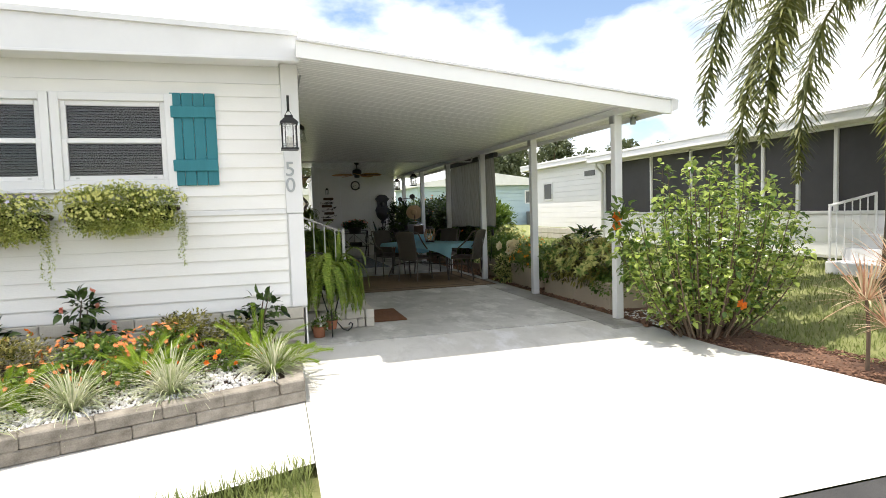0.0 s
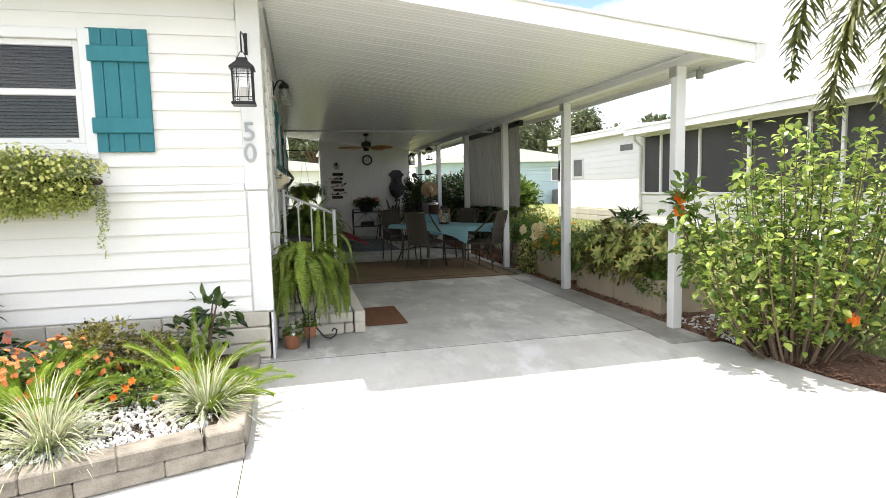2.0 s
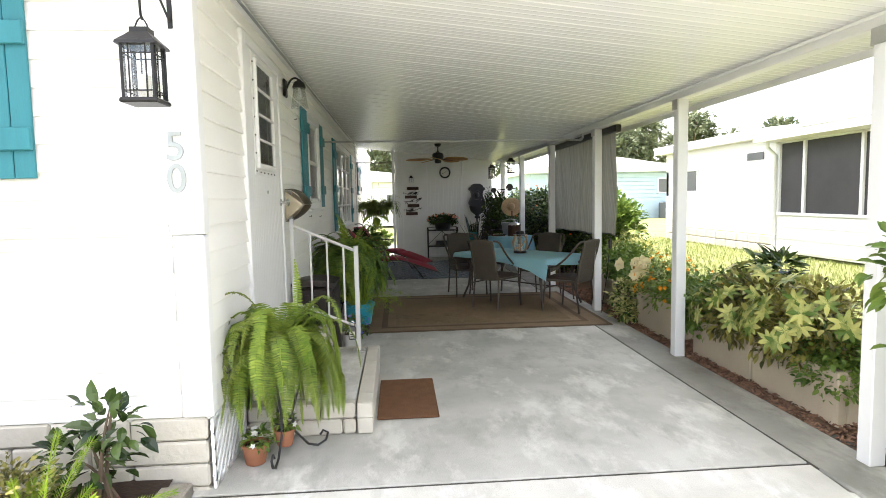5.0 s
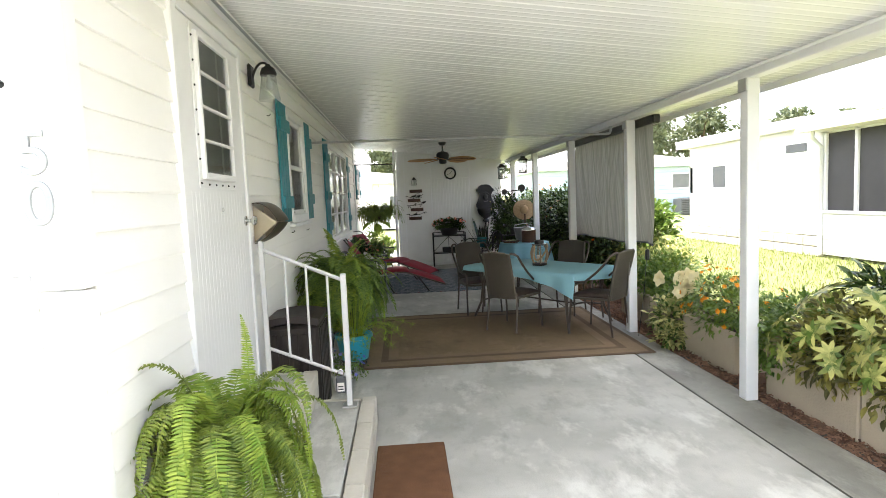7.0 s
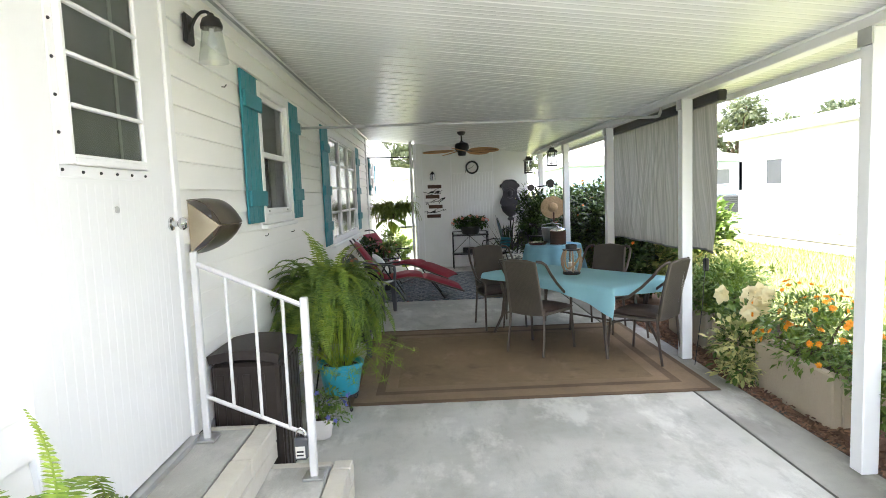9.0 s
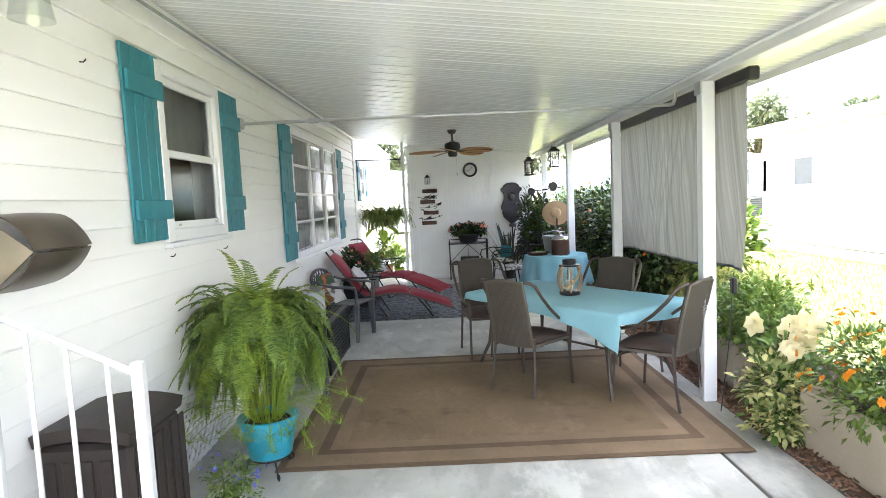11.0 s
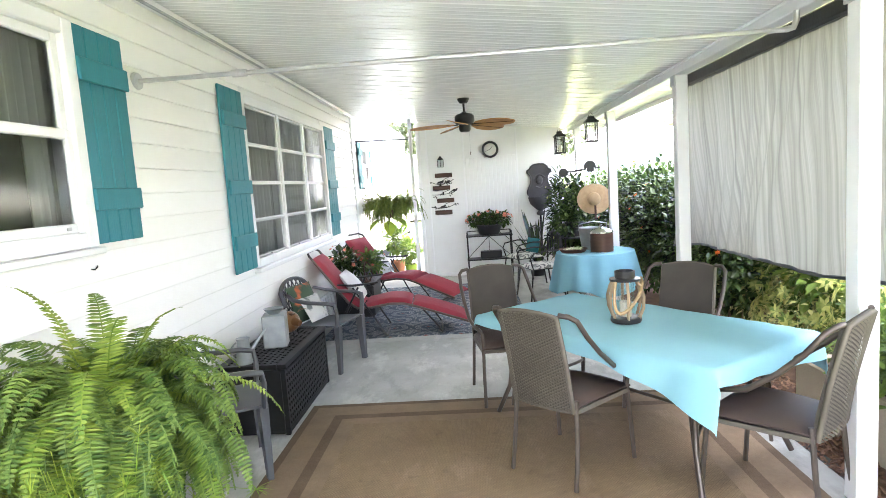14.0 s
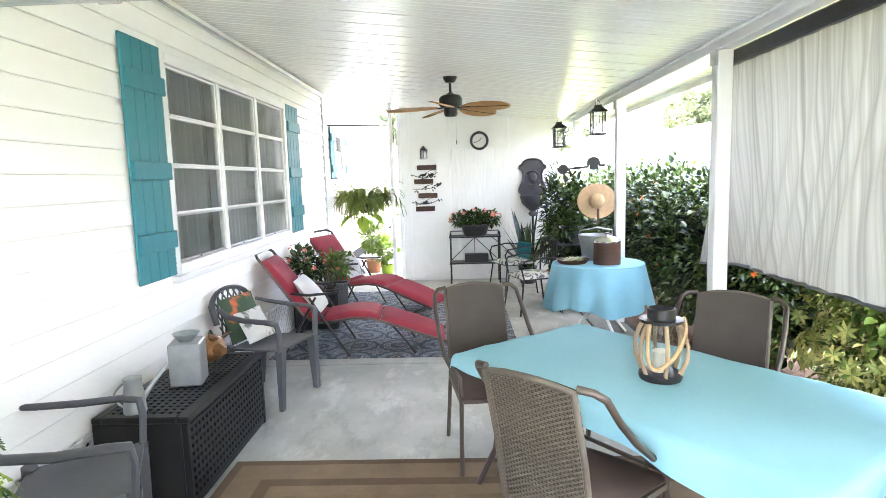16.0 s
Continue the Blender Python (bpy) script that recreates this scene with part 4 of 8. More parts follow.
end_panel = Geo().prism([(0.0, 0.0), (-0.158, 0.138), (0.0, 0.262)], 0.0, 0.006, Matrix.Rotation(radians(90), 4, "Z")).mesh("end_panel", M_BRASSY)
for x in (-0.110, 0.212):
    part("end_panel", end_panel, M_BRASSY, t, "pale satin brass end", at=pose(x, 0, 0))


def mail_skin(u, v, p0, p1, p2):
    """A curved cover that bellies out between the two ends."""
    belly = 1 + 0.22 * math.sin(math.pi * min(1.0, max(0.0, u)))
    y, z = ((1 - v) ** 2 * a + 2 * v * (1 - v) * b + v * v * c for a, b, c in zip(p0, p1, p2))
    return (-0.122 + 0.338 * u, y * belly, 0.135 + (z - 0.135) * (1 + 0.04 * math.sin(math.pi * u)))


part("lid", Geo().grid(lambda u, v: mail_skin(u, v, (0.0, 0.27), (-0.10, 0.285), (-0.166, 0.142)), 10, 8, 0.005), M_UMBER, t, "dark bronze domed lid", 50)
part("body", Geo().grid(lambda u, v: mail_skin(u, v, (-0.162, 0.136), (-0.115, 0.035), (0.0, -0.004)), 10, 8, 0.005), M_UMBER, t, "dark bronze curved front", 50)


def lantern(name, at, label, s=1.0, group=""):
    """A square black lantern with barred glass and a pyramid top."""
    t = thing(name, label, "lantern", at, group)
    g = Geo()
    w_, h_ = 0.062 * s, 0.235 * s
    for sx in (-1, 1):
        for sy in (-1, 1):
            g.box((sx * w_ - 0.006, sy * w_ - 0.006, 0.02), (sx * w_ + 0.006, sy * w_ + 0.006, h_), 0.002)
    for z in (h_ * 0.2, h_ * 0.84):
        for sx in (-1, 1):
            g.box((-w_, sx * w_ - 0.003, z), (w_, sx * w_ + 0.003, z + 0.005)), g.box((sx * w_ - 0.003, -w_, z), (sx * w_ + 0.003, w_, z + 0.005))
    for k in (-0.55, 0.55):
        for sx in (-1, 1):
            g.box((k * w_ - 0.0025, sx * w_ - 0.003, 0.02), (k * w_ + 0.0025, sx * w_ + 0.003, h_)), g.box((sx * w_ - 0.003, k * w_ - 0.0025, 0.02), (sx * w_ + 0.003, k * w_ + 0.0025, h_))
    part("frame", g, M_BLACK, t)
    part("base", Geo().box((-w_ - 0.016, -w_ - 0.016, 0), (w_ + 0.016, w_ + 0.016, 0.022), 0.007), M_BLACK, t)
    r2 = math.sqrt(2)
    part("roof", Geo().lathe([((w_ + 0.02) * r2, h_), ((w_ + 0.018) * r2, h_ + 0.012), (0.036 * s * r2, h_ + 0.055 * s), (0.036 * s * r2, h_ + 0.075 * s), (0.002, h_ + 0.08 * s)], 4, pose(0, 0, 0, 0, 0, 45)), M_BLACK, t)
    part("pane", Geo().box((-w_ + 0.003, -w_ + 0.003, 0.022), (w_ - 0.003, w_ - 0.003, h_ - 0.002)), M_CLEAR, t, "clear glass")
    part("candle", Geo().lathe([(0.027 * s, 0.022), (0.027 * s, 0.12 * s), (0.012, 0.125 * s)], 12), M_WAX, t, "white pillar candle", 40)
    part("handle", Geo().tube(arc((-0.03 * s, 0, h_ + 0.07 * s), (0, 0, h_ + 0.17 * s), (0.03 * s, 0, h_ + 0.07 * s), 8), 0.0035, 6), M_BLACK, t, smooth=50)
    return t


lantern("hanging_lantern", on_front(0.115, 1.945, 0.35), "black metal and glass lantern on a hook at the house corner", 1.05, "black lanterns")
t = thing("lantern_bracket", "black iron bracket on the corner trim", "bracket", on_front(0.125, 2.36, 0.036))
part("plate", Geo().box((-0.012, -0.006, 0), (0.012, 0, 0.16), 0.003), M_BLACK, t)
part("arm", Geo().tube([(0, -0.006, 0.03), (-0.005, -0.12, 0.12), (-0.01, -0.28, 0.10), (-0.01, -0.32, 0.06), (-0.01, -0.315, -0.03), (-0.01, -0.30, -0.045)], 0.006, 6), M_BLACK, t, smooth=50)

# house number
for ch, z in (("5", 1.725), ("0", 1.565)):
    cu = bpy.data.curves.new("house_number", "FONT")
    cu.body, cu.size, cu.extrude, cu.bevel_depth, cu.align_x = ch, 0.20, 0.004, 0.0015, "CENTER"
    cu.materials.append(M_ZINC)
    ob = new("house_number", cu)
    ob.matrix_basis = pose(0.115, FY - 0.042, z, 90)
    tagged(ob, "grey metal house number digit " + ("five" if ch == "5" else "zero") + " on white trim", "house number", "house number")

# steps of block and concrete with a white rail
t = thing("entrance_steps", "two low steps of limestone block with concrete treads", "steps", (WX, 6.14, 0.004))
for name_, (x0, x1, y0, y1, z0, z1) in {"lower": (0.02, 0.81, 0.0, 1.5, 0.0, 0.205), "upper": (0.02, 0.40, 0.12, 1.56, 0.205, 0.40)}.items():
    part("tread", Geo().box((x0, y0 + 0.11, z0), (x1 - 0.11, y1 - 0.06, z1 - 0.004), 0.006), M_CONC, t, "worn grey concrete tread")
    hh = (z1 - z0) / 2
    for lv in range(2):
        k, y = 0, y0
        while y < y1 - 0.02:
            ln = min(0.40 if (k or not lv) else 0.2, y1 - y)
            part("block", Geo().box((x1 - 0.10, y, z0 + hh * lv), (x1, y + ln - 0.002, z0 + hh * (lv + 1) - 0.0015), 0.007), M_LIMEST, t, at=pose(R.uniform(-0.003, 0.003), 0, 0))
            y += ln
            k += 1
        k, x = 0, x0
        while x < x1 - 0.12:
            ln = min(0.30 if (k or not lv) else 0.16, x1 - 0.104 - x)
            part("block", Geo().box((x, y0, z0 + hh * lv), (x + ln - 0.006, y0 + 0.10, z0 + hh * (lv + 1) - 0.004), 0.014), M_LIMEST, t, at=pose(0, R.uniform(-0.003, 0.003), 0))
            x += ln
            k += 1
    part("back_block", Geo().box((x0, y1 - 0.055, z0), (x1 - 0.105, y1, z1 - 0.004), 0.01), M_LIMEST, t)

t = thing("step_railing", "white aluminium handrail on the entrance steps", "railing", (0, 0, 0))
p1, p2 = (0.30, 7.52), (0.84, 7.46)
part("post", Geo().box((p1[0] - 0.016, p1[1] - 0.016, 0.40), (p1[0] + 0.016, p1[1] + 0.016, 1.36), 0.005), M_RAIL, t)
part("post", Geo().box((p2[0] - 0.019, p2[1] - 0.019, 0.205), (p2[0] + 0.019, p2[1] + 0.019, 1.12), 0.005), M_RAIL, t)
for (x, y), z in ((p1, 0.402), (p2, 0.207)):
    part("base_plate", Geo().box((x - 0.05, y - 0.05, z), (x + 0.05, y + 0.05, z + 0.012), 0.003), M_ALU, t, "bare metal base plate")
top0, top1, low0, low1 = Vector((*p1, 1.30)), Vector((*p2, 1.075)), Vector((*p1, 0.63)), Vector((*p2, 0.42))
part("top_rail", Geo().tube([top0, top1], 0.013, 4), M_RAIL, t)
part("bottom_rail", Geo().tube([low0, low1], 0.012, 4), M_RAIL, t)
for s in (0.28, 0.54, 0.80):
    part("baluster", Geo().tube([low0.lerp(low1, s), top0.lerp(top1, s)], 0.0085, 8), M_RAIL, t, smooth=40)
t = thing("key_lockbox", "grey push-button key lockbox hung on the rail", "lockbox", (0.79, 7.43, 0.40))
part("body", Geo().box((-0.032, -0.02, -0.085), (0.032, 0.02, 0.03), 0.01), M_GREYPL, t)
part("face", Geo().box((-0.024, -0.024, -0.07), (0.024, -0.02, -0.01), 0.003), M_LINEN, t, "pale keypad face")
for k in range(2):
    part("text_bar", Geo().box((-0.017, -0.0258, -0.04 - 0.018 * k), (0.017, -0.0242, -0.032 - 0.018 * k)), M_BLACK, t)
part("shackle", Geo().tube([(-0.02, 0, 0.028), (-0.02, 0, 0.06), (0, 0, 0.075), (0.02, 0, 0.06), (0.02, 0, 0.028)], 0.005, 6), M_CHROME, t, smooth=50)

g = Geo()
g.box((0, 0, 0), (0.43, 0.86, 0.014), 0.006)
solid("doormat", g, M_MATC, "brown coir doormat on the concrete beside the steps", "doormat", (1.028, 6.36, 0.003))


# ---- plant builders ----
def fern_geo(n, length, rise, spread=1.0, pairs=26, seed=1, hang=1.0, leaf_w=0.045):
    """Arching fronds with paired leaflets, from one crown."""
    r, g = random.Random(seed), Geo()
    for i in range(n):
        az, el = math.tau * (i * 0.618 + r.uniform(-0.05, 0.05)), r.uniform(0.0, 1.3) if i > n * 0.15 else r.uniform(1.1, 1.5)
        ln, d = length * r.uniform(0.7, 1.12), Vector((math.cos(az) * math.cos(el) * spread, math.sin(az) * math.cos(el) * spread, math.sin(el))).normalized()
        sway = Vector((-math.sin(az), math.cos(az), 0)) * r.uniform(-1.2, 1.2)
        p, pts, drop = Vector((math.cos(az) * r.uniform(0.02, 0.12), math.sin(az) * r.uniform(0.02, 0.12), rise + r.uniform(-0.05, 0.03))), [], r.uniform(0.75, 1.5) * hang
        for k in range(pairs + 1):
            pts.append((p.copy(), d.copy()))
            s = k / pairs
            d = (d - Vector((0, 0, drop * 0.085 * (0.3 + s))) + sway * (0.035 * s)).normalized()
            p = p + d * ln / pairs
        g.tube([q for q, _ in pts[::5]], 0.003, 3)
        for k, (q, dd) in enumerate(pts):
            s = k / pairs
            ll = leaf_w * 1.55 * (min(1, 0.45 + s * 3.0)) * (1 - s ** 2.6) + 0.005
            sd = dd.cross(Vector((0, 0, 1)))
            sd = sd.normalized() if sd.length > 1e-3 else Vector((1, 0, 0))
            nn = sd.cross(dd)
            for sg in (-1, 1):
                w_ = (sd * sg + dd * r.uniform(0.12, 0.3) + nn * r.uniform(-0.22, 0.12)).normalized()
                hw = dd * (ln / pairs * 0.40)
                tip = q + w_ * ll - nn * ll * 0.12
                g.add([q - hw * 0.8, q + hw * 0.8, q + w_ * ll * 0.55 + hw, tip, q + w_ * ll * 0.5 - hw], [(0, 1, 2, 3, 4) if sg > 0 else (4, 3, 2, 1, 0)])
    return g


def crown_geo(blobs, n, size, seed=1, aspect=0.5, shell=0.55, droop=0.2, up=0.5):
    """Leaves spread through a cluster of ellipsoids (centre, radii), thickest near the outside."""
    r, g = random.Random(seed), Geo()
    tot = sum(b[1][0] * b[1][1] * b[1][2] for b in blobs)
    for c, rad in blobs:
        for _ in range(int(n * rad[0] * rad[1] * rad[2] / tot)):
            d = Vector((r.gauss(0, 1), r.gauss(0, 1), r.gauss(0, 1))).normalized()
            q = (shell + (1 - shell) * r.random()) * (0.85 + 0.3 * noise.noise(Vector((d.x * 2 + seed, d.y * 2, d.z * 2)))) * r.uniform(0.82, 1.06)
            p = Vector((c[0] + d.x * rad[0] * q, c[1] + d.y * rad[1] * q, c[2] + d.z * rad[2] * q))
            w_ = (d + Vector((r.uniform(-0.8, 0.8), r.uniform(-0.8, 0.8), r.uniform(-0.6, 0.7)))).normalized()
            s = size * r.uniform(0.6, 1.25)
            g.leaf(p, w_, Vector((r.uniform(-0.6, 0.6), r.uniform(-0.6, 0.6), up + 0.5)), s, s * aspect, 0.12, droop)
    return g


def whorl_geo(points, size, petals, seed=1, width=0.35, flat=0.25):
    """Small rosettes of leaves or petals at given (point, direction) places."""
    r, g = random.Random(seed), Geo()
    for p, d in points:
        d = Vector(d).normalized()
        s0 = d.cross(Vector((0.3, 0.2, 1))).normalized()
        s1 = d.cross(s0)
        o = r.uniform(0, 6.3)
        for k in range(petals):
            a = o + math.tau * k / petals
            w_ = s0 * math.cos(a) + s1 * math.sin(a) + d * flat
            g.leaf(p, w_, d, size * r.uniform(0.8, 1.15), size * width, 0.08, 0.12)
    return g


def scatter(blobs, n, seed, out=1.0, zmin=-9):
    """Places on the skins of ellipsoids with their outward directions."""
    r, res = random.Random(seed), []
    while len(res) < n:
        c, rad = blobs[r.randrange(len(blobs))]
        d = Vector((r.gauss(0, 1), r.gauss(0, 1), abs(r.gauss(0.3, 0.8)))).normalized()
        p = Vector((c[0] + d.x * rad[0] * out, c[1] + d.y * rad[1] * out, c[2] + d.z * rad[2] * out))
        if p.z > zmin:
            res.append((p, d))
    return res


def stems_geo(blobs, seed=1, r0=0.012, foot=(0, 0, 0), n=2):
    r, g = random.Random(seed), Geo()
    for c, rad in blobs:
        for _ in range(n):
            e = Vector((c[0] + r.uniform(-0.5, 0.5) * rad[0], c[1] + r.uniform(-0.5, 0.5) * rad[1], c[2] + r.uniform(-0.2, 0.6) * rad[2]))
            f0 = Vector((foot[0] + r.uniform(-0.08, 0.08), foot[1] + r.uniform(-0.08, 0.08), foot[2]))
            g.tube(arc(f0, (f0.x * 0.5 + e.x * 0.5, f0.y * 0.5 + e.y * 0.5, f0.z + (e.z - f0.z) * 0.75), e, 5), [r0, r0 * 0.9, r0 * 0.8, r0 * 0.65, r0 * 0.5, r0 * 0.3], 5)
    return g


def tuft_geo(n, length, width, seed=1, bend=0.9, el=(0.5, 1.4)):
    """A clump of arching blades."""
    r, g = random.Random(seed), Geo()
    for i in range(n):
        az, e = r.uniform(0, math.tau), r.uniform(*el)
        g.blade((math.cos(az) * r.uniform(0, 0.05), math.sin(az) * r.uniform(0, 0.05), 0), (math.cos(az) * math.cos(e), math.sin(az) * math.cos(e), math.sin(e)), length * r.uniform(0.6, 1.1), width * r.uniform(0.7, 1.2), bend * r.uniform(0.6, 1.3), 5)
    return g


def blossoms(t, places, size, petals, mat, seed=1, width=0.6, flat=0.35):
    """One small part for each flower head, on a shared mesh."""
    r_ = random.Random(seed)
    me = whorl_geo([(Vector((0, 0, 0)), Vector((0, 0, 1)))], size, petals, seed, width, flat).add(*(lambda q: (q.v, q.f))(whorl_geo([(Vector((0, 0, size * 0.12)), Vector((0, 0, 1)))], size * 0.62, petals, seed + 1, width, flat + 0.5))).mesh("flower", mat)
    for p, d in places:
        q = Vector((0, 0, 1)).rotation_difference(Vector(d)).to_matrix().to_4x4()
        part("flower", me, mat, t, at=Matrix.Translation(p) @ q @ Matrix.Rotation(r_.uniform(0, 6.3), 4, "Z") @ Matrix.Scale(r_.uniform(0.8, 1.15), 4))


def shrub(name, at, blobs, n, size, mat, label, cat="shrub", flowers=None, seed=1, aspect=0.5, shell=0.4, stem=0.012, whorls=0, group=""):
    t = thing(name, label, cat, at, group)
    part("stems", stems_geo(blobs, seed, stem), M_BARK, t, smooth=50)
    g = crown_geo(blobs, n, size, seed, aspect, shell)
    if whorls:
        part("variegated_foliage", whorl_geo(scatter(blobs, whorls, seed + 3, 1.03), size * 1.25, 8, seed, 0.36, 0.12), M_VARLEAF, t, "cream and green rosettes of leaves")
    part("crown", g, mat, t)
    if flowers:
        count, fs, fm, petals = flowers
        blossoms(t, scatter(blobs, count, seed + 9, 1.05), fs, petals, fm, seed)
    return t


# ---- front bed: block edging, pebbles, planting ----
t = thing("bed_edging", "low edging of tan split-face concrete blocks", "edging", (0, 0, 0))
x, k = 0.11, 0
while x > -7.5:
    ln = 0.40
    a0 = math.degrees(math.atan(0.31))
    for lv in range(2):
        xx = x - (0.2 if lv else 0)
        y = bed_y(xx)
        z = drive_z(y - 0.1)
        if lv and k == 0:
            part("block", Geo().box((0, 0, 0), (0.19, 0.15, 0.088), 0.009), M_BLOCK, t, at=pose(x - 0.185, bed_y(x - 0.185), z + 0.088, 0, 0, a0))
        part("block", Geo().box((0, 0, 0), (ln - 0.002, 0.15 if lv else 0.16, 0.0875), 0.009), M_BLOCK, t, at=pose(xx - ln * math.cos(radians(a0)), bed_y(xx - ln * math.cos(radians(a0))) - 0.005 * (1 - lv) + R.uniform(-0.004, 0.004), z + 0.088 * lv, 0, 0, a0 + R.uniform(-0.6, 0.6)))
    x -= ln * math.cos(radians(a0))
    k += 1
for k in range(4):
    for lv in range(2):
        y = 4.14 + 0.36 * k - 0.1 * lv
        if y < 5.3:
            part("block", Geo().box((0, 0, 0), (0.15, 0.358, 0.0875), 0.009), M_BLOCK, t, at=pose(-0.045 + R.uniform(-0.004, 0.004), y, drive_z(3.95) + 0.088 * lv))
g = Geo()
g.grid(lambda u, v: ((x := -8 + 8.0 * u), bed_y(x) + 0.08 + (FY - 0.06 - bed_y(x)) * v, 0.01 + 0.03 * math.sin(u * 40) * math.sin(v * 7) + 0.05 * v), 40, 10)
structure("bed_soil", g, M_SOIL, "dark soil of the front flower bed", 60)
r = random.Random(11)
g = Geo()
for _ in range(6500):
    x = -4.2 + 4.1 * r.random() ** 0.8
    y = bed_y(x) + 0.16 + r.random() ** 1.2 * (1.1)
    s = r.uniform(0.010, 0.022)
    m_ = pose(x, y, 0.04 + r.uniform(-0.005, 0.012), r.uniform(0, 180), r.uniform(0, 180), r.uniform(0, 180))
    g.add([(s, 0, 0), (-s, 0, 0), (0, s * 0.8, 0), (0, -s * 0.8, 0), (0, 0, s * 0.6), (0, 0, -s * 0.6)], [(0, 2, 4), (2, 1, 4), (1, 3, 4), (3, 0, 4), (2, 0, 5), (1, 2, 5), (3, 1, 5), (0, 3, 5)], m_)
solid("pebbles", g, M_PEBBLE, "loose white marble pebbles mulching the flower bed", "pebbles", kind="stuff")


def liriope(x, y, s, seed):
    t = thing("variegated_grass", "arching tuft of cream-striped ornamental grass", "grass tuft", (x, y, 0.03), "variegated tufts")
    part("blades", tuft_geo(330, 0.50 * s, 0.009, seed, 1.6, (0.35, 1.45)), M_VARIEG, t)


liriope(-0.13, 4.36, 0.76, 3), liriope(-0.86, 4.04, 0.86, 4), liriope(-1.46, 3.9, 0.8, 5), liriope(-2.0, 3.68, 0.9, 6), liriope(-2.8, 3.5, 0.9, 16)


def foxtail(x, y, s, seed, n=15):
    t = thing("foxtail_fern", "lime green foxtail fern with plume-like fronds", "fern", (x, y, 0.04), "foxtail ferns")
    r_ = random.Random(seed)
    for i in range(n):
        g_ = Geo()
        az, el = math.tau * i * 0.618, r_.uniform(0.5, 1.2)
        d = Vector((math.cos(az) * math.cos(el), math.sin(az) * math.cos(el), math.sin(el)))
        ln = s * r_.uniform(0.6, 1.1)
        p = Vector((0, 0, 0))
        for k in range(46):
            u = k / 46
            d = (d - Vector((0, 0, 0.018))).normalized()
            p = p + d * ln / 46
            rad = 0.042 * math.sin(min(1, 0.25 + u) * 2.4) + 0.006
            for q in range(6):
                a_ = q * 1.05 + k
                sd = d.cross(Vector((0.1, 0.2, 1))).normalized()
                w_ = sd * math.cos(a_) + d.cross(sd) * math.sin(a_) + d * 0.8
                g_.leaf(p, w_, d, rad, 0.006, 0.0, 0.0)
        part("plume", g_, M_LIME, t)


shrub("groundcover", (-0.55, 4.62, 0.04), [((0, 0, 0.1), (0.34, 0.22, 0.13)), ((-0.4, 0.1, 0.1), (0.3, 0.22, 0.14))], 900, 0.05, M_LEAF, "low green groundcover with a few orange blooms", "groundcover", (16, 0.028, M_ORANGE, 6), 28, 0.5)
shrub("groundcover", (-1.3, 4.28, 0.04), [((0, 0, 0.1), (0.3, 0.2, 0.15)), ((-0.5, -0.1, 0.12), (0.32, 0.22, 0.16))], 900, 0.05, M_LEAF, "low green groundcover thick with orange blooms", "groundcover", (52, 0.025, M_CORAL, 8), 29, 0.5)
foxtail(-0.25, 4.72, 0.56, 5, 22), foxtail(-1.12, 4.42, 0.55, 6, 22), foxtail(-1.95, 4.1, 0.5, 7, 20), foxtail(0.0, 4.55, 0.36, 8, 9)
shrub("ixora_shrub", (-0.75, 5.12, 0.05), [((-0.15, -0.12, 0.26), (0.34, 0.28, 0.24)), ((0.22, -0.1, 0.2), (0.26, 0.22, 0.2))], 3000, 0.036, M_OLIVE, "low olive-green shrub with tiny rounded leaves", "shrub", None, 21, 0.6)
shrub("ixora_shrub", (-2.15, 5.0, 0.05), [((0, -0.35, 0.2), (0.5, 0.4, 0.25)), ((-0.75, -0.3, 0.22), (0.5, 0.4, 0.26))], 4200, 0.036, M_OLIVE, "low green shrub dotted with orange flower heads", "shrub", (26, 0.03, M_ORANGE, 6), 22, 0.6)
shrub("orange_flowers", (-1.5, 4.72, 0.04), [((0, 0, 0.18), (0.42, 0.3, 0.2)), ((0.45, 0.1, 0.2), (0.3, 0.26, 0.2))], 1300, 0.06, M_LEAF, "clump of bright orange blossoms over green leaves", "flowers", (120, 0.026, M_CORAL, 8), 23, 0.5)
shrub("dark_shrub", (-1.75, 5.25, 0.04), [((0, 0, 0.52), (0.16, 0.14, 0.2)), ((0.1, -0.05, 0.27), (0.26, 0.16, 0.14))], 150, 0.12, M_LEAFD, "dark glossy shrub with red flower heads", "shrub", (6, 0.035, M_PINK, 8), 24, 0.45)
shrub("dark_shrub", (-0.22, 5.28, 0.04), [((0.05, -0.02, 0.42), (0.2, 0.16, 0.18)), ((-0.1, 0, 0.26), (0.26, 0.16, 0.2))], 130, 0.10, M_LEAFD, "dark leggy shrub with large glossy leaves", "shrub", None, 25, 0.5)
shrub("dark_shrub", (-2.5, 5.2, 0.04), [((0, 0, 0.3), (0.3, 0.2, 0.2))], 140, 0.13, M_LEAFD, "dark glossy low shrub against the siding", "shrub", None, 26, 0.5)
shrub("dark_shrub", (-3.6, 5.0, 0.04), [((0, -0.2, 0.3), (0.7, 0.45, 0.3))], 900, 0.09, M_LEAF, "green shrub against the siding", "shrub", (14, 0.035, M_ORANGE, 6), 27, 0.5)
t = thing("bromeliad", "small maroon bromeliad rosette among pebbles", "bromeliad", (-0.2, 4.98, 0.05))
part("blades", tuft_geo(26, 0.2, 0.03, 9, 0.5, (0.4, 1.3)), M_MAROON, t)


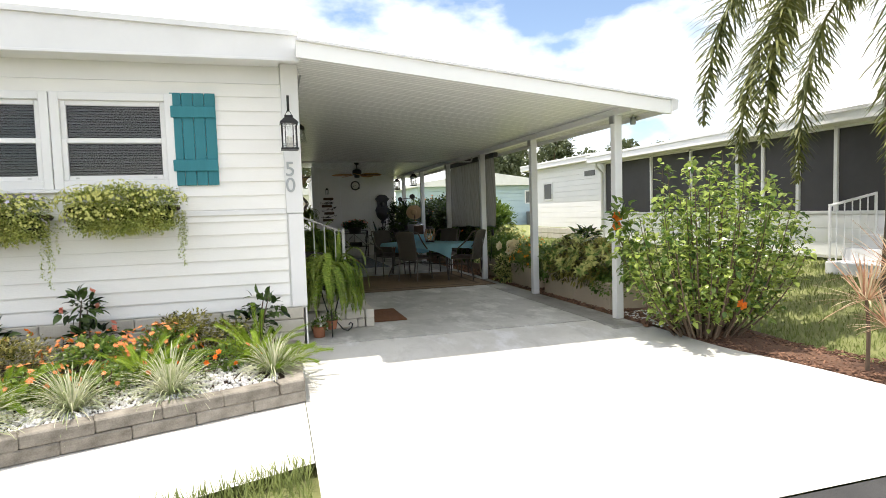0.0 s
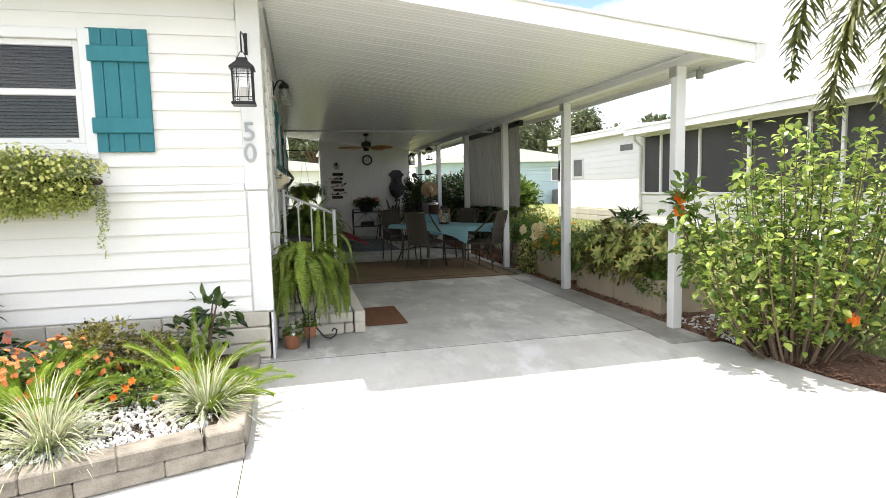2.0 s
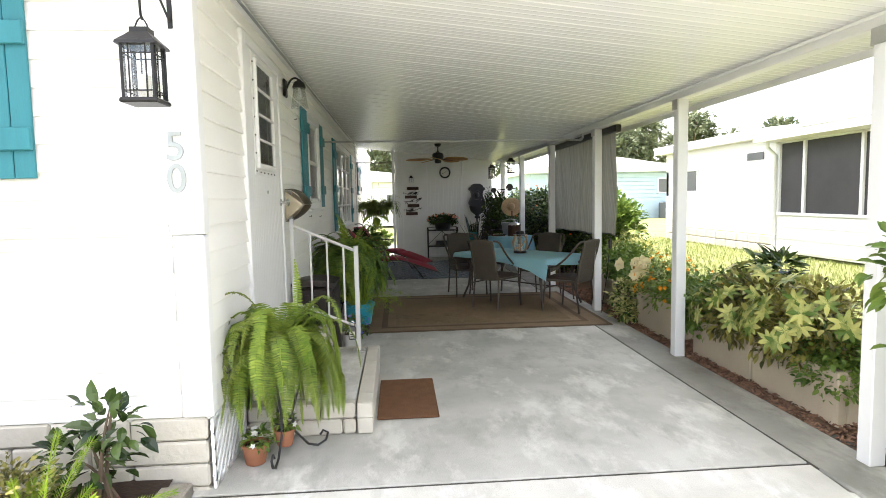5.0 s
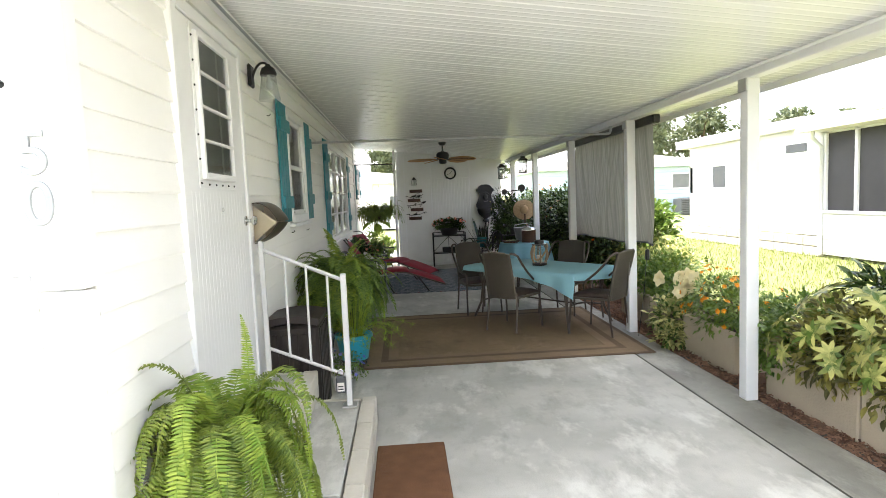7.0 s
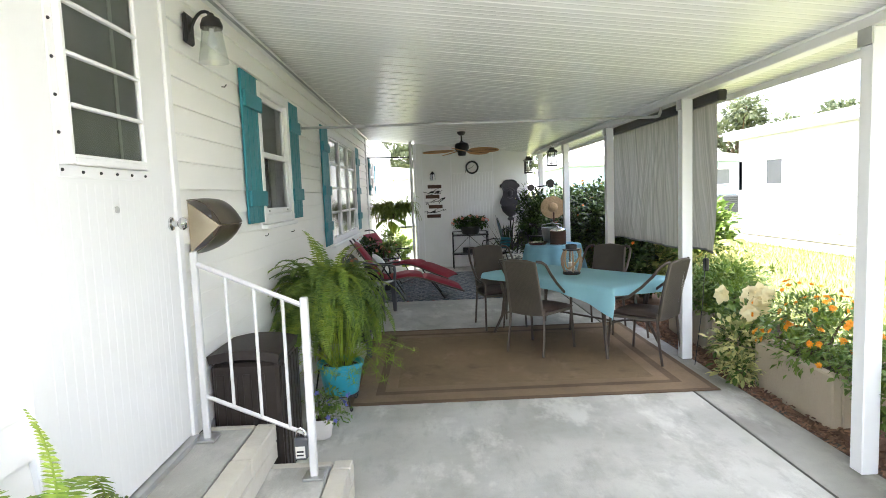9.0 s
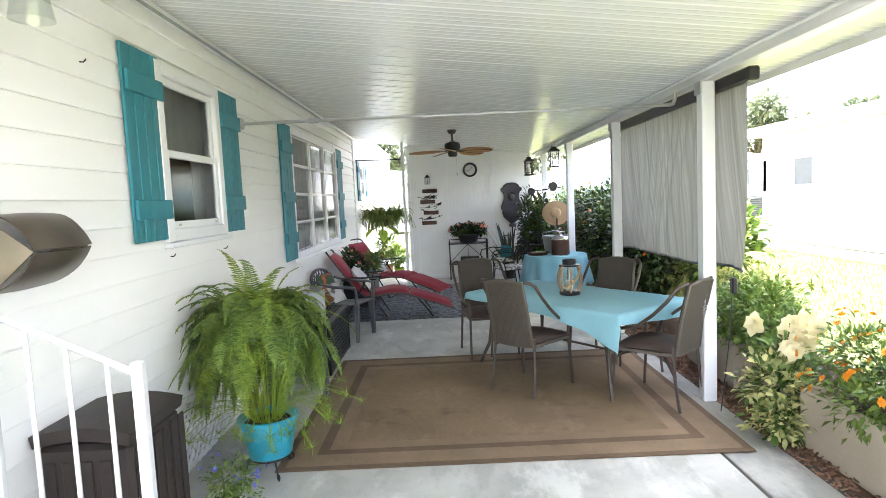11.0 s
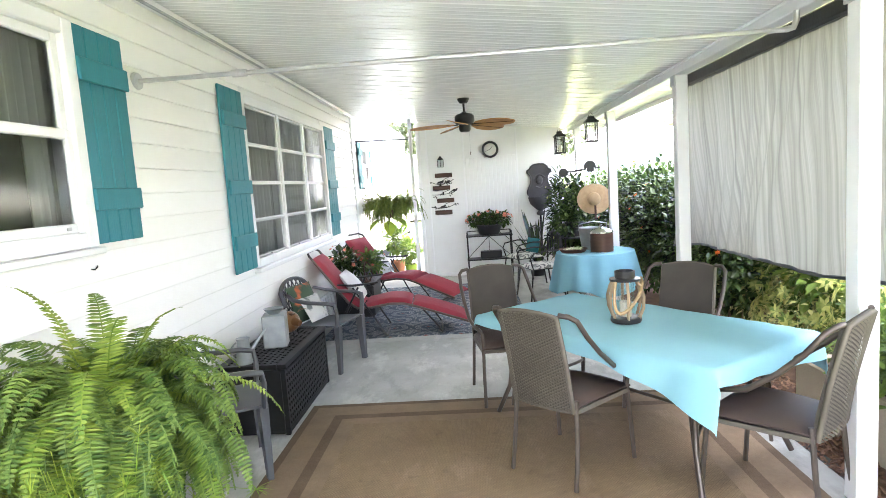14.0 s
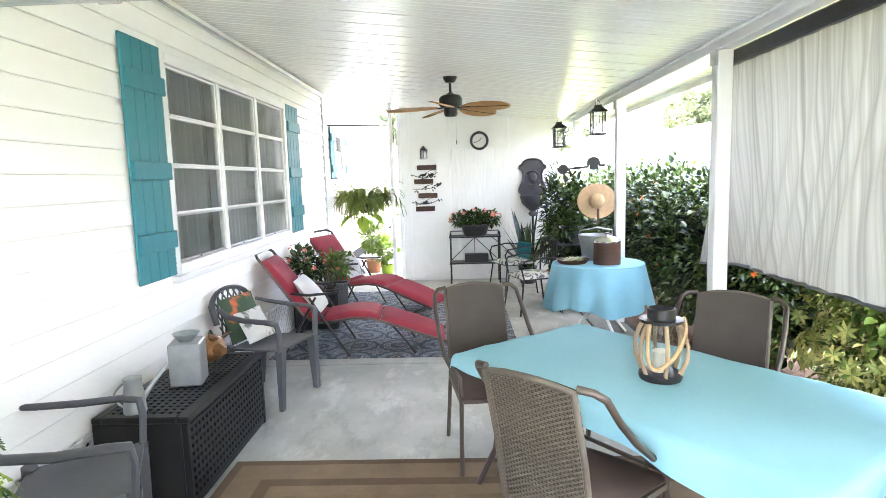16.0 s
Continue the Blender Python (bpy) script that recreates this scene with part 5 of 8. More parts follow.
def window_basket(x, z, w, seed, mat_f, lilac):
    """A wall basket spilling over with small flowers."""
    t = thing("flower_basket", "window basket overflowing with yellow-green trailing flowers", "flower basket", pose(x, FY - 0.02, z), "window baskets")
    part("basket", Geo().grid(lambda u, v: (w * 0.84 * (u - 0.5), -0.02 - 0.2 * math.sin(v * 1.57), -0.2 + 0.2 * v), 10, 6, 0.012), M_BLACK, t, "black wire basket")
    part("soil", Geo().box((-w / 2 + 0.02, -0.2, -0.05), (w / 2 - 0.02, -0.02, 0.0), 0.02), M_SOIL, t)
    bl = [((-w * 0.3, -0.18, 0.04), (w * 0.24, 0.2, 0.16)), ((0, -0.2, 0.06), (w * 0.3, 0.22, 0.18)), ((w * 0.3, -0.18, 0.03), (w * 0.26, 0.2, 0.16)), ((0, -0.24, -0.11), (w * 0.47, 0.16, 0.16)), ((-w * 0.3, -0.22, -0.12), (w * 0.2, 0.16, 0.16))]
    part("foliage", crown_geo(bl + [((0, -0.2, -0.16), (w * 0.5, 0.18, 0.13)), ((w * 0.34, -0.2, -0.12), (w * 0.2, 0.17, 0.15))], 10500, 0.028, seed, 0.6, 0.45), M_BASKET, t)
    part("blossom_spray", whorl_geo(scatter(bl, 900, seed + 1, 1.03), 0.015, 5, seed, 0.8, 0.25), mat_f, t)
    part("blossom_spray", whorl_geo(scatter(bl, lilac, seed + 2, 1.05), 0.024, 5, seed, 0.8, 0.25), M_LILAC, t, "lilac blossoms")
    r_, g_ = random.Random(seed), Geo()
    for k in range(26):
        p = Vector((r_.uniform(-w * 0.5, w * 0.52), -0.28, -0.15))
        if k > 19:
            p = Vector((w * 0.5 + r_.uniform(-0.08, 0.04), -0.2, -0.05))
        ln = r_.uniform(0.05, 0.13) if k <= 19 else r_.uniform(0.25, 0.62)
        for q in range(int(ln / 0.011)):
            p = p + Vector((r_.uniform(-0.006, 0.006), r_.uniform(-0.004, 0.004), -0.011))
            for _ in range(2):
                g_.leaf(p, (r_.uniform(-1, 1), r_.uniform(-1, 1), r_.uniform(-0.6, 0.4)), (0, 0, 1), 0.026, 0.016)
    part("trailers", g_, M_BASKET, t)


window_basket(-1.38, 1.46, 0.98, 31, M_YELLOW, 6)
window_basket(-2.44, 1.40, 0.98, 37, M_YELLOW, 90)

# grass: verge by the road and the lawn beyond the planters
r = random.Random(5)
g = Geo()
for _ in range(7500):
    x = r.uniform(-3.2, 0.06)
    y = r.uniform(1.74, bed_y(x) - 1.05 + r.uniform(-0.02, 0.05))
    g.blade((x, y, drive_z(y) - 0.035), (r.uniform(-0.6, 0.6), r.uniform(-0.6, 0.6), 1), r.uniform(0.07, 0.13), 0.008, 0.5, 2)
solid("verge_grass", g, M_GRASS, "rough green grass on the verge beside the path", "grass", kind="stuff")
g = Geo()
for _ in range(36000):
    u = r.random() ** 1.5
    x, y = 4.7 + 3.3 * u, r.uniform(1.8, 17)
    if y < 5 and x < drive_x(y) + 0.75:
        continue
    g.blade((x, y, lawn_z(x, y) - 0.065), (r.uniform(-0.7, 0.7), r.uniform(-0.7, 0.7), 1), r.uniform(0.05, 0.10), 0.011, 0.5, 2)
solid("lawn_grass", g, M_GRASS, "short mown lawn grass between the two homes", "grass", kind="stuff")
g = Geo()
for _ in range(7500):
    if r.random() < 0.35:
        y = r.uniform(1.7, 4.9)
        x = drive_x(y) + 0.02 + r.random() * 0.75
        z = drive_z(y) - 0.02
    else:
        x, y, z = 3.85 + 0.5 * r.random() ** 2, r.uniform(4.95, 14), -0.018
    g.box((-0.02, -0.006, -0.003), (0.02 * r.uniform(0.5, 1.6), 0.006, 0.003), 0, pose(x, y, z + r.uniform(0, 0.02), r.uniform(-30, 30), r.uniform(-30, 30), r.uniform(0, 180)))
solid("mulch_chips", g, M_CHIP, "scattered red-brown bark chips", "mulch", kind="stuff")
g = Geo()
for _ in range(260):
    x, y = r.uniform(3.95, 4.5), r.uniform(4.8, 5.75)
    s = r.uniform(0.010, 0.021)
    g.ball((x, y, -0.01), (s, s * 0.8, s * 0.6), 6, 4)
solid("pebbles", g, M_PEBBLE, "white pebbles round the foot of a post", "pebbles", kind="stuff")


# ---- carport furniture ----
def rug_material():
    """Slate and ivory medallions in rings round a regular net of centres."""
    m = bpy.data.materials.new("medallion_rug")
    m.use_nodes = True
    n, k = m.node_tree.nodes, m.node_tree.links
    bsdf = n["Principled BSDF"]
    bsdf.inputs["Roughness"].default_value = 0.95
    tc, vo, no, sn, ad, r1, mx = (n.new("ShaderNode" + s) for s in ("TexCoord", "TexVoronoi", "TexNoise", "Math", "Math", "ValToRGB", "MixRGB"))
    vo.inputs["Scale"].default_value, vo.inputs["Randomness"].default_value = 2.6, 0.0
    vo.voronoi_dimensions = "2D"
    no.inputs["Scale"].default_value, no.inputs["Detail"].default_value = 22, 5
    k.new(tc.outputs["Object"], vo.inputs["Vector"])
    k.new(tc.outputs["Object"], no.inputs["Vector"])
    ad.operation, ad.inputs[1].default_value = "MULTIPLY_ADD", 0.22
    k.new(no.outputs["Fac"], ad.inputs[0])
    k.new(vo.outputs["Distance"], ad.inputs[2])
    sn.operation, sn.inputs[1].default_value = "PINGPONG", 0.14
    k.new(ad.outputs[0], sn.inputs[0])
    r1.color_ramp.interpolation = "CONSTANT"
    e = r1.color_ramp.elements
    e[0].position, e[0].color = 0.0, (0.075, 0.095, 0.12, 1)
    e[1].position, e[1].color = 0.06, (0.34, 0.34, 0.33, 1)
    e.new(0.085).color = (0.10, 0.12, 0.15, 1)
    e.new(0.115).color = (0.26, 0.27, 0.28, 1)
    k.new(sn.outputs[0], r1.inputs["Fac"])
    r2 = n.new("ShaderNodeValToRGB")
    r2.color_ramp.interpolation = "CONSTANT"
    r2.color_ramp.elements[0].position, r2.color_ramp.elements[0].color = 0.0, (1, 1, 1, 1)
    r2.color_ramp.elements[1].position, r2.color_ramp.elements[1].color = 0.15, (0, 0, 0, 1)
    k.new(ad.outputs[0], r2.inputs["Fac"])
    k.new(r2.outputs["Color"], mx.inputs[0])
    k.new(r1.outputs["Color"], mx.inputs[1])
    mx.inputs[2].default_value = (0.22, 0.055, 0.05, 1)
    k.new(mx.outputs["Color"], bsdf.inputs["Base Color"])
    return m


def weave_material():
    """Brown plaited rug: a fine basket weave with worn patches."""
    m = material("brown_weave", (0.335, 0.237, 0.138), (0.19, 0.13, 0.074), 1.3, 0.9, fine=0.3, detail=8)
    n, k = m.node_tree.nodes, m.node_tree.links
    bs = n["Principled BSDF"]
    wear(m, ((3.2, (1.4, 0.5, 1), 0.56, 0.66, (0.36, 0.26, 0.175), 0.5), (2.3, (1, 1, 1), 0.58, 0.68, (0.10, 0.068, 0.045), 0.5), (9.0, (1, 1, 1), 0.6, 0.7, (0.09, 0.06, 0.04), 0.4)))
    tc, ch, bp, mp = n.new("ShaderNodeTexCoord"), n.new("ShaderNodeTexBrick"), n.new("ShaderNodeBump"), n.new("ShaderNodeMixRGB")
    ch.inputs["Scale"].default_value = 30
    ch.inputs["Color1"].default_value, ch.inputs["Color2"].default_value, ch.inputs["Mortar"].default_value = (1, 1, 1, 1), (0.86, 0.86, 0.86, 1), (0.62, 0.62, 0.62, 1)
    ch.inputs["Mortar Size"].default_value = 0.05
    k.new(tc.outputs["Object"], ch.inputs["Vector"])
    old = bs.inputs["Base Color"].links[0].from_socket
    mp.blend_type, mp.inputs[0].default_value = "MULTIPLY", 1.0
    k.new(old, mp.inputs[1])
    k.new(ch.outputs["Color"], mp.inputs[2])
    k.new(mp.outputs[0], bs.inputs["Base Color"])
    bp.inputs["Strength"].default_value, bp.inputs["Distance"].default_value = 0.5, 0.004
    k.new(ch.outputs["Color"], bp.inputs["Height"])
    k.new(bp.outputs["Normal"], bs.inputs["Normal"])
    return m


M_WEAVE = weave_material()
t = thing("brown_rug", "worn brown outdoor rug with banded borders", "rug", (0.765, 8.99, 0.003))
W_, L_ = 2.90, 2.44


def ring(x0, x1, y0, y1, b, z):
    v = [(x, y, h_) for h_ in (z, 0) for o in (0, b) for x, y in ((x0 + o, y0 + o), (x1 - o, y0 + o), (x1 - o, y1 - o), (x0 + o, y1 - o))]
    f = []
    for i in range(4):
        j = (i + 1) % 4
        f += [(i, j, 4 + j, 4 + i), (8 + i, 12 + i, 12 + j, 8 + j), (8 + i, 8 + j, j, i), (4 + i, 4 + j, 12 + j, 12 + i)]
    return Geo().add(v, f)


part("hem", ring(0, W_, 0, L_, 0.05, 0.007), M_RUGD, t)
part("border", ring(0.05, W_ - 0.05, 0.05, L_ - 0.05, 0.16, 0.0065), M_RUG, t)
part("border_line", ring(0.21, W_ - 0.21, 0.21, L_ - 0.21, 0.07, 0.007), M_RUGD, t)
part("inner_border", ring(0.28, W_ - 0.28, 0.28, L_ - 0.28, 0.10, 0.0065), M_RUG, t)
part("field", Geo().box((0.38, 0.38, 0), (W_ - 0.38, L_ - 0.38, 0.007)), M_WEAVE, t, "plaited brown centre field")
g = Geo()
g.box((0, 0, 0), (2.30, 3.15, 0.008), 0.003)
solid("medallion_rug", g, rug_material(), "slate blue and ivory medallion rug under the loungers", "rug", (0.31, 13.37, 0.003))


def bed_tube(pts, r=0.0115, seg=7):
    return Geo().tube(pts, r, seg)


def dining_chair():
    """Wicker back, padded seat, bronze tube frame with sweeping arms. Faces +y."""
    t = thing("dining_chair", "taupe wicker dining chair with bronze arms and brown seat", "chair", (0, 0, 0), "dining chairs")
    for sx in (-1, 1):
        part("leg", bed_tube([(sx * 0.235, 0.225, 0.44), (sx * 0.245, 0.245, 0.2), (sx * 0.25, 0.26, 0.0)], 0.0125), M_BRONZE, t, smooth=50)
        part("leg", bed_tube([(sx * 0.19, -0.20, 0.46), (sx * 0.20, -0.22, 0.22), (sx * 0.205, -0.255, 0.0)], 0.0125), M_BRONZE, t, smooth=50)
        part("arm", bed_tube([(sx * 0.185, -0.315, 0.925), (sx * 0.235, -0.30, 0.92), (sx * 0.262, -0.27, 0.895), (sx * 0.272, -0.20, 0.80), (sx * 0.276, -0.10, 0.70), (sx * 0.276, 0.03, 0.60), (sx * 0.272, 0.16, 0.572), (sx * 0.258, 0.225, 0.562), (sx * 0.24, 0.232, 0.53), (sx * 0.236, 0.228, 0.44)], 0.0135), M_BRONZE, t, smooth=60)
    part("seat_frame", Geo().grid(lambda u, v: ((u - 0.5) * (0.40 + 0.09 * v), -0.215 + 0.45 * v, 0.415 - 0.012 * math.sin(u * 3.1)), 8, 8, 0.022), M_WICKER, t, smooth=50)
    part("seat", Geo().grid(lambda u, v: ((u - 0.5) * (0.40 + 0.09 * v), -0.21 + 0.46 * v, 0.43 + 0.045 * (math.sin(max(0.0, min(1.0, u)) * math.pi) ** 0.35) * (math.sin(v * math.pi) ** 0.3)), 12, 12, 0.012), M_SEAT, t, "brown padded seat cushion", 60)

    def back(u, v, o):
        x = (u - 0.5) * (0.37 - 0.01 * v)
        z = 0.40 + 0.535 * v - 0.02 * (2 * u - 1) ** 2 * v
        return (x, -0.215 - 0.105 * v ** 1.3 - 0.02 * math.cos((u - 0.5) * 3) - o, z)
    # sheet in a darker wicker tone paints the shade between the strands
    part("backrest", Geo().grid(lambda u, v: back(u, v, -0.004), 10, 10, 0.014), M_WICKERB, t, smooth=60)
    g = Geo()
    rows_, cols_ = 60, 24
    for i in range(rows_):
        for j in range(cols_):
            if (i + j) % 2 == 0:
                for o, s in ((-0.006, 1), (0.019, -1)):
                    u0, u1, v0, v1 = (j - 0.35) / cols_, (j + 1.35) / cols_, (i + 0.12) / rows_, (i + 0.88) / rows_
                    u0, u1 = max(0, u0), min(1, u1)
                    um = (u0 + u1) / 2
                    e = 0.004 if s < 0 else -0.004
                    q = [back(u0, v0, o), back(um, v0, o + e), back(u1, v0, o), back(u1, v1, o), back(um, v1, o + e), back(u0, v1, o)]
                    g.add(q, [(0, 1, 4, 5), (1, 2, 3, 4)] if s < 0 else [(5, 4, 1, 0), (4, 3, 2, 1)])
    part("weave", g, M_WICKER, t, "plaited taupe strands")
    part("back_frame", Geo().tube([back(0, 0, 0.006), back(0, 0.5, 0.006), back(0, 1, 0.006), back(0.25, 1.0, 0.006), back(0.5, 1.0, 0.006), back(0.75, 1.0, 0.006), back(1, 1, 0.006), back(1, 0.5, 0.006), back(1, 0, 0.006)], 0.0125, 7), M_WICKER, t, smooth=60)
    return t


def facing(x, y, dx, dy):
    return pose(x, y, 0.0095, 0, 0, math.degrees(math.atan2(dy, dx)) - 90)


ch = dining_chair()
ch.matrix_basis = facing(2.515, 10.38, 0.68, 0.73)
copy_thing(ch, facing(3.44, 9.955, -0.68, 0.73))
copy_thing(ch, facing(2.24, 11.55, 0.25, -0.97) @ Matrix.Translation((0, 0, -0.006)))
copy_thing(ch, facing(3.36, 11.17, -0.62, -0.78) @ Matrix.Translation((0, 0, -0.009)))

# dining table and its cloth
TA = math.degrees(math.atan2(-0.803, 0.596))
tp = pose(2.945, 10.785, 0.0095, 0, 0, TA)
t = thing("dining_table", "bronze metal dining table under an aqua cloth", "table", tp)
part("tabletop", Geo().box((-0.85, -0.44, 0.655), (0.85, 0.44, 0.679), 0.01), M_BRONZE, t)
for sx in (-1, 1):
    for sy in (-1, 1):
        part("leg", Geo().tube([(sx * 0.72, sy * 0.38, 0.655), (sx * 0.68, sy * 0.34, 0.42), (sx * 0.70, sy * 0.36, 0.2), (sx * 0.77, sy * 0.42, 0.0)], 0.0155, 8).tube([(sx * 0.66, sy * 0.38, 0.655), (sx * 0.655, sy * 0.34, 0.42), (sx * 0.70, sy * 0.345, 0.05)], 0.011, 7), M_BRONZE, t, smooth=60)
    part("stretcher", Geo().tube(arc((sx * 0.69, -0.34, 0.22), (sx * 0.45, 0, 0.3), (sx * 0.69, 0.34, 0.22), 8), 0.011, 7), M_BRONZE, t, smooth=60)
part("stretcher", Geo().tube([(-0.57, 0, 0.26), (0.57, 0, 0.26)], 0.011, 7), M_BRONZE, t, smooth=60)


def cloth_point(u, v, hx, hy, ox, oy, top):
    """A rectangular cloth laid on a table: what passes the edge hangs down, corners gather to points."""
    x, y = (2 * u - 1) * (hx + ox), (2 * v - 1) * (hy + oy)
    ex, ey = max(0, abs(x) - hx), max(0, abs(y) - hy)
    sx, sy = (1 if x > 0 else -1), (1 if y > 0 else -1)
    cxp, cyp = max(-hx, min(hx, x)), max(-hy, min(hy, y))
    dz = math.hypot(ex, ey) if ex and ey else ex + ey
    wave = 0.012 * math.sin(8 * (x if ey > ex else y) * 2.1 + 1.0) * min(1, dz / 0.1)
    px = cxp + sx * (0.012 * min(1, ex / 0.02) + ex * 0.16) + (sx * wave if ex > ey else 0)
    py = cyp + sy * (0.012 * min(1, ey / 0.02) + ey * 0.16) + (sy * wave if ey >= ex and ey else 0)
    return (px, py, top - dz * 0.97 + 0.0015 * math.sin(x * 9) * math.sin(y * 11))


g = Geo()
g.grid(lambda u, v: cloth_point(u, v, 0.885, 0.472, 0.11 + 0.06 * (2 * v - 1), 0.07 + 0.22 * u ** 4, 0.688), 72, 56, 0.0025)
solid("tablecloth", g, M_CLOTH, "pale aqua cloth draped over the dining table", "tablecloth", tp, smooth=70)

# lantern on the table
t = thing("table_lantern", "wooden barrel lantern with rope handle and white candle", "lantern", pose(2.947, 10.765, 0.7015, 0, 0, 25) @ Matrix.Scale(1.06, 4))
part("base", Geo().lathe([(0.083, 0.0), (0.088, 0.012), (0.086, 0.028), (0.075, 0.032)], 24), M_BLACK, t, smooth=40)
for k in range(6):
    a_ = math.tau * k / 6
    part("stave", Geo().tube([(math.cos(a_) * q, math.sin(a_) * q, z) for q, z in ((0.078, 0.028), (0.103, 0.09), (0.107, 0.15), (0.09, 0.205), (0.068, 0.245))], 0.0125, 6, None, 0.55), M_PALEWOOD, t, smooth=50)
part("ring", Geo().lathe([(0.05, 0.24), (0.085, 0.24), (0.087, 0.252), (0.05, 0.256), (0.05, 0.24)], 24, cap=False), M_BLACK, t, smooth=40)
part("collar", Geo().lathe([(0.052, 0.252), (0.056, 0.255), (0.057, 0.295), (0.05, 0.297), (0.048, 0.262)], 24, cap=False), M_BLACK, t, smooth=40)
part("glass", Geo().lathe([(0.05, 0.032), (0.05, 0.24)], 20, cap=False), M_CLEAR, t, "clear glass cylinder", 40)
part("candle", Geo().lathe([(0.033, 0.032), (0.034, 0.115), (0.028, 0.12), (0.004, 0.117)], 16), M_WAX, t, "white pillar candle", 40)
part("rope_handle", Geo().tube(arc((-0.09, -0.03, 0.245), (-0.16, -0.06, 0.0), (-0.05, -0.10, 0.10), 10) + arc((-0.05, -0.10, 0.10), (0.03, -0.13, 0.2), (0.09, -0.03, 0.248), 8), 0.0095, 7), M_ROPE, t, "twisted jute rope", 60)


# grey stacking chairs
def plastic_chair(at, label):
    t = thing("plastic_chair", label, "chair", at, "grey plastic chairs")
    part("seat", Geo().grid(lambda u, v: ((u - 0.5) * (0.44 + 0.04 * v), -0.20 + 0.44 * v, 0.425 - 0.018 * math.sin(u * 3.14) * math.sin(v * 3.14) + (0.02 * (v - 0.5))), 10, 10, 0.014), M_GREYPL, t, smooth=60)
    for sx in (-1, 1):
        part("leg", Geo().add([(sx * (0.235 + dx), 0.235 + dy, z) for z, w2 in ((0.43, 0.045), (0.0, 0.026)) for dx, dy in ((-w2 + (0.0 if z else 0.015), -w2), (w2 * 0.4 + (0 if z else 0.02), -w2 * 0.6), (w2 * 0.4 + (0 if z else 0.02), w2 * 0.5), (-w2 + (0 if z else 0.015), w2 * 0.5))], [(0, 1, 5, 4), (1, 2, 6, 5), (2, 3, 7, 6), (3, 0, 4, 7), (4, 5, 6, 7), (3, 2, 1, 0)]), M_GREYPL, t)
        part("leg", Geo().tube([(sx * 0.20, -0.19, 0.43), (sx * 0.235, -0.24, 0.2), (sx * 0.25, -0.27, 0.0)], [0.034, 0.028, 0.022], 6), M_GREYPL, t, smooth=50)
        part("arm", Geo().tube([(sx * 0.215, -0.26, 0.70), (sx * 0.27, -0.16, 0.665), (sx * 0.285, 0.0, 0.645), (sx * 0.28, 0.16, 0.64), (sx * 0.262, 0.235, 0.625), (sx * 0.25, 0.245, 0.56), (sx * 0.24, 0.235, 0.42)], [0.024, 0.028, 0.03, 0.03, 0.03, 0.028, 0.03], 8, None, 0.55), M_GREYPL, t, smooth=60)

    def bk(u, v):
        a_ = (u - 0.5) * 2.0
        return Vector((math.sin(a_) * 0.265, -0.20 - 0.06 * math.cos(a_) - 0.09 * v, 0.42 + v * (0.40 - 0.10 * abs(2 * u - 1) ** 2.2)))
    part("back_rim", Geo().tube([bk(0, 0.55)] + [bk(i / 14, 1) for i in range(15)] + [bk(1, 0.55)], 0.026, 8, None, 0.6), M_GREYPL, t, smooth=60)
    lat = Geo()
    for k in range(-6, 13):
        for sg in (1, -1):
            pts = [bk(k / 8 + sg * 0.16 * (s_ - 0.5) * 2 if sg > 0 else 1 - (k / 8 + 0.16 * (s_ - 0.5) * 2), 0.25 + 0.75 * s_) for s_ in (0, 0.25, 0.5, 0.75, 1) if 0.06 <= (k / 8 + 0.16 * (s_ - 0.5) * 2) <= 0.94]
            if len(pts) > 1:
                lat.tube(pts, 0.0065, 4)
    part("back_lattice", lat, M_GREYPL, t)
    part("back_foot", Geo().tube([bk(i / 10, 0.22) for i in range(1, 10)], 0.02, 6, None, 0.6), M_GREYPL, t, smooth=60)
    return t


plastic_chair(facing(0.645, 12.47, 0.96, -0.27), "grey plastic armchair with a lattice back")
plastic_chair(facing(0.50, 10.45, 0.9, 0.43), "grey plastic armchair behind the big fern")


def cushion(name, at, w, h, d, mat, label, cat="cushion"):
    g = Geo()
    f_ = lambda u, v, s: ((u - 0.5) * w * (1 - 0.06 * math.sin(v * math.pi)), s * d / 2 * (max(0, math.sin(u * math.pi)) ** 0.45) * (max(0, math.sin(v * math.pi)) ** 0.45), h * v * 1.0)  # noqa: E731
    g.grid(lambda u, v: f_(u, v, -1), 12, 12)
    n0 = len(g.f)
    g.grid(lambda u, v: f_(u, v, 1), 12, 12)
    g.f[n0:] = [q[::-1] for q in g.f[n0:]]
    return solid(name, g, mat, label, cat, at, smooth=70)


def print_material(name, ground, ink, scale, cut):
    m = material(name, ground, ink, scale, 0.85, detail=2, fine=0.1)
    n = m.node_tree.nodes
    for nd in n:
        if nd.bl_idname == "ShaderNodeMath" and nd.operation == "MULTIPLY_ADD" and not nd.use_clamp:
            nd.inputs[1].default_value, nd.inputs[2].default_value = 14.0, -14.0 * cut
    return m


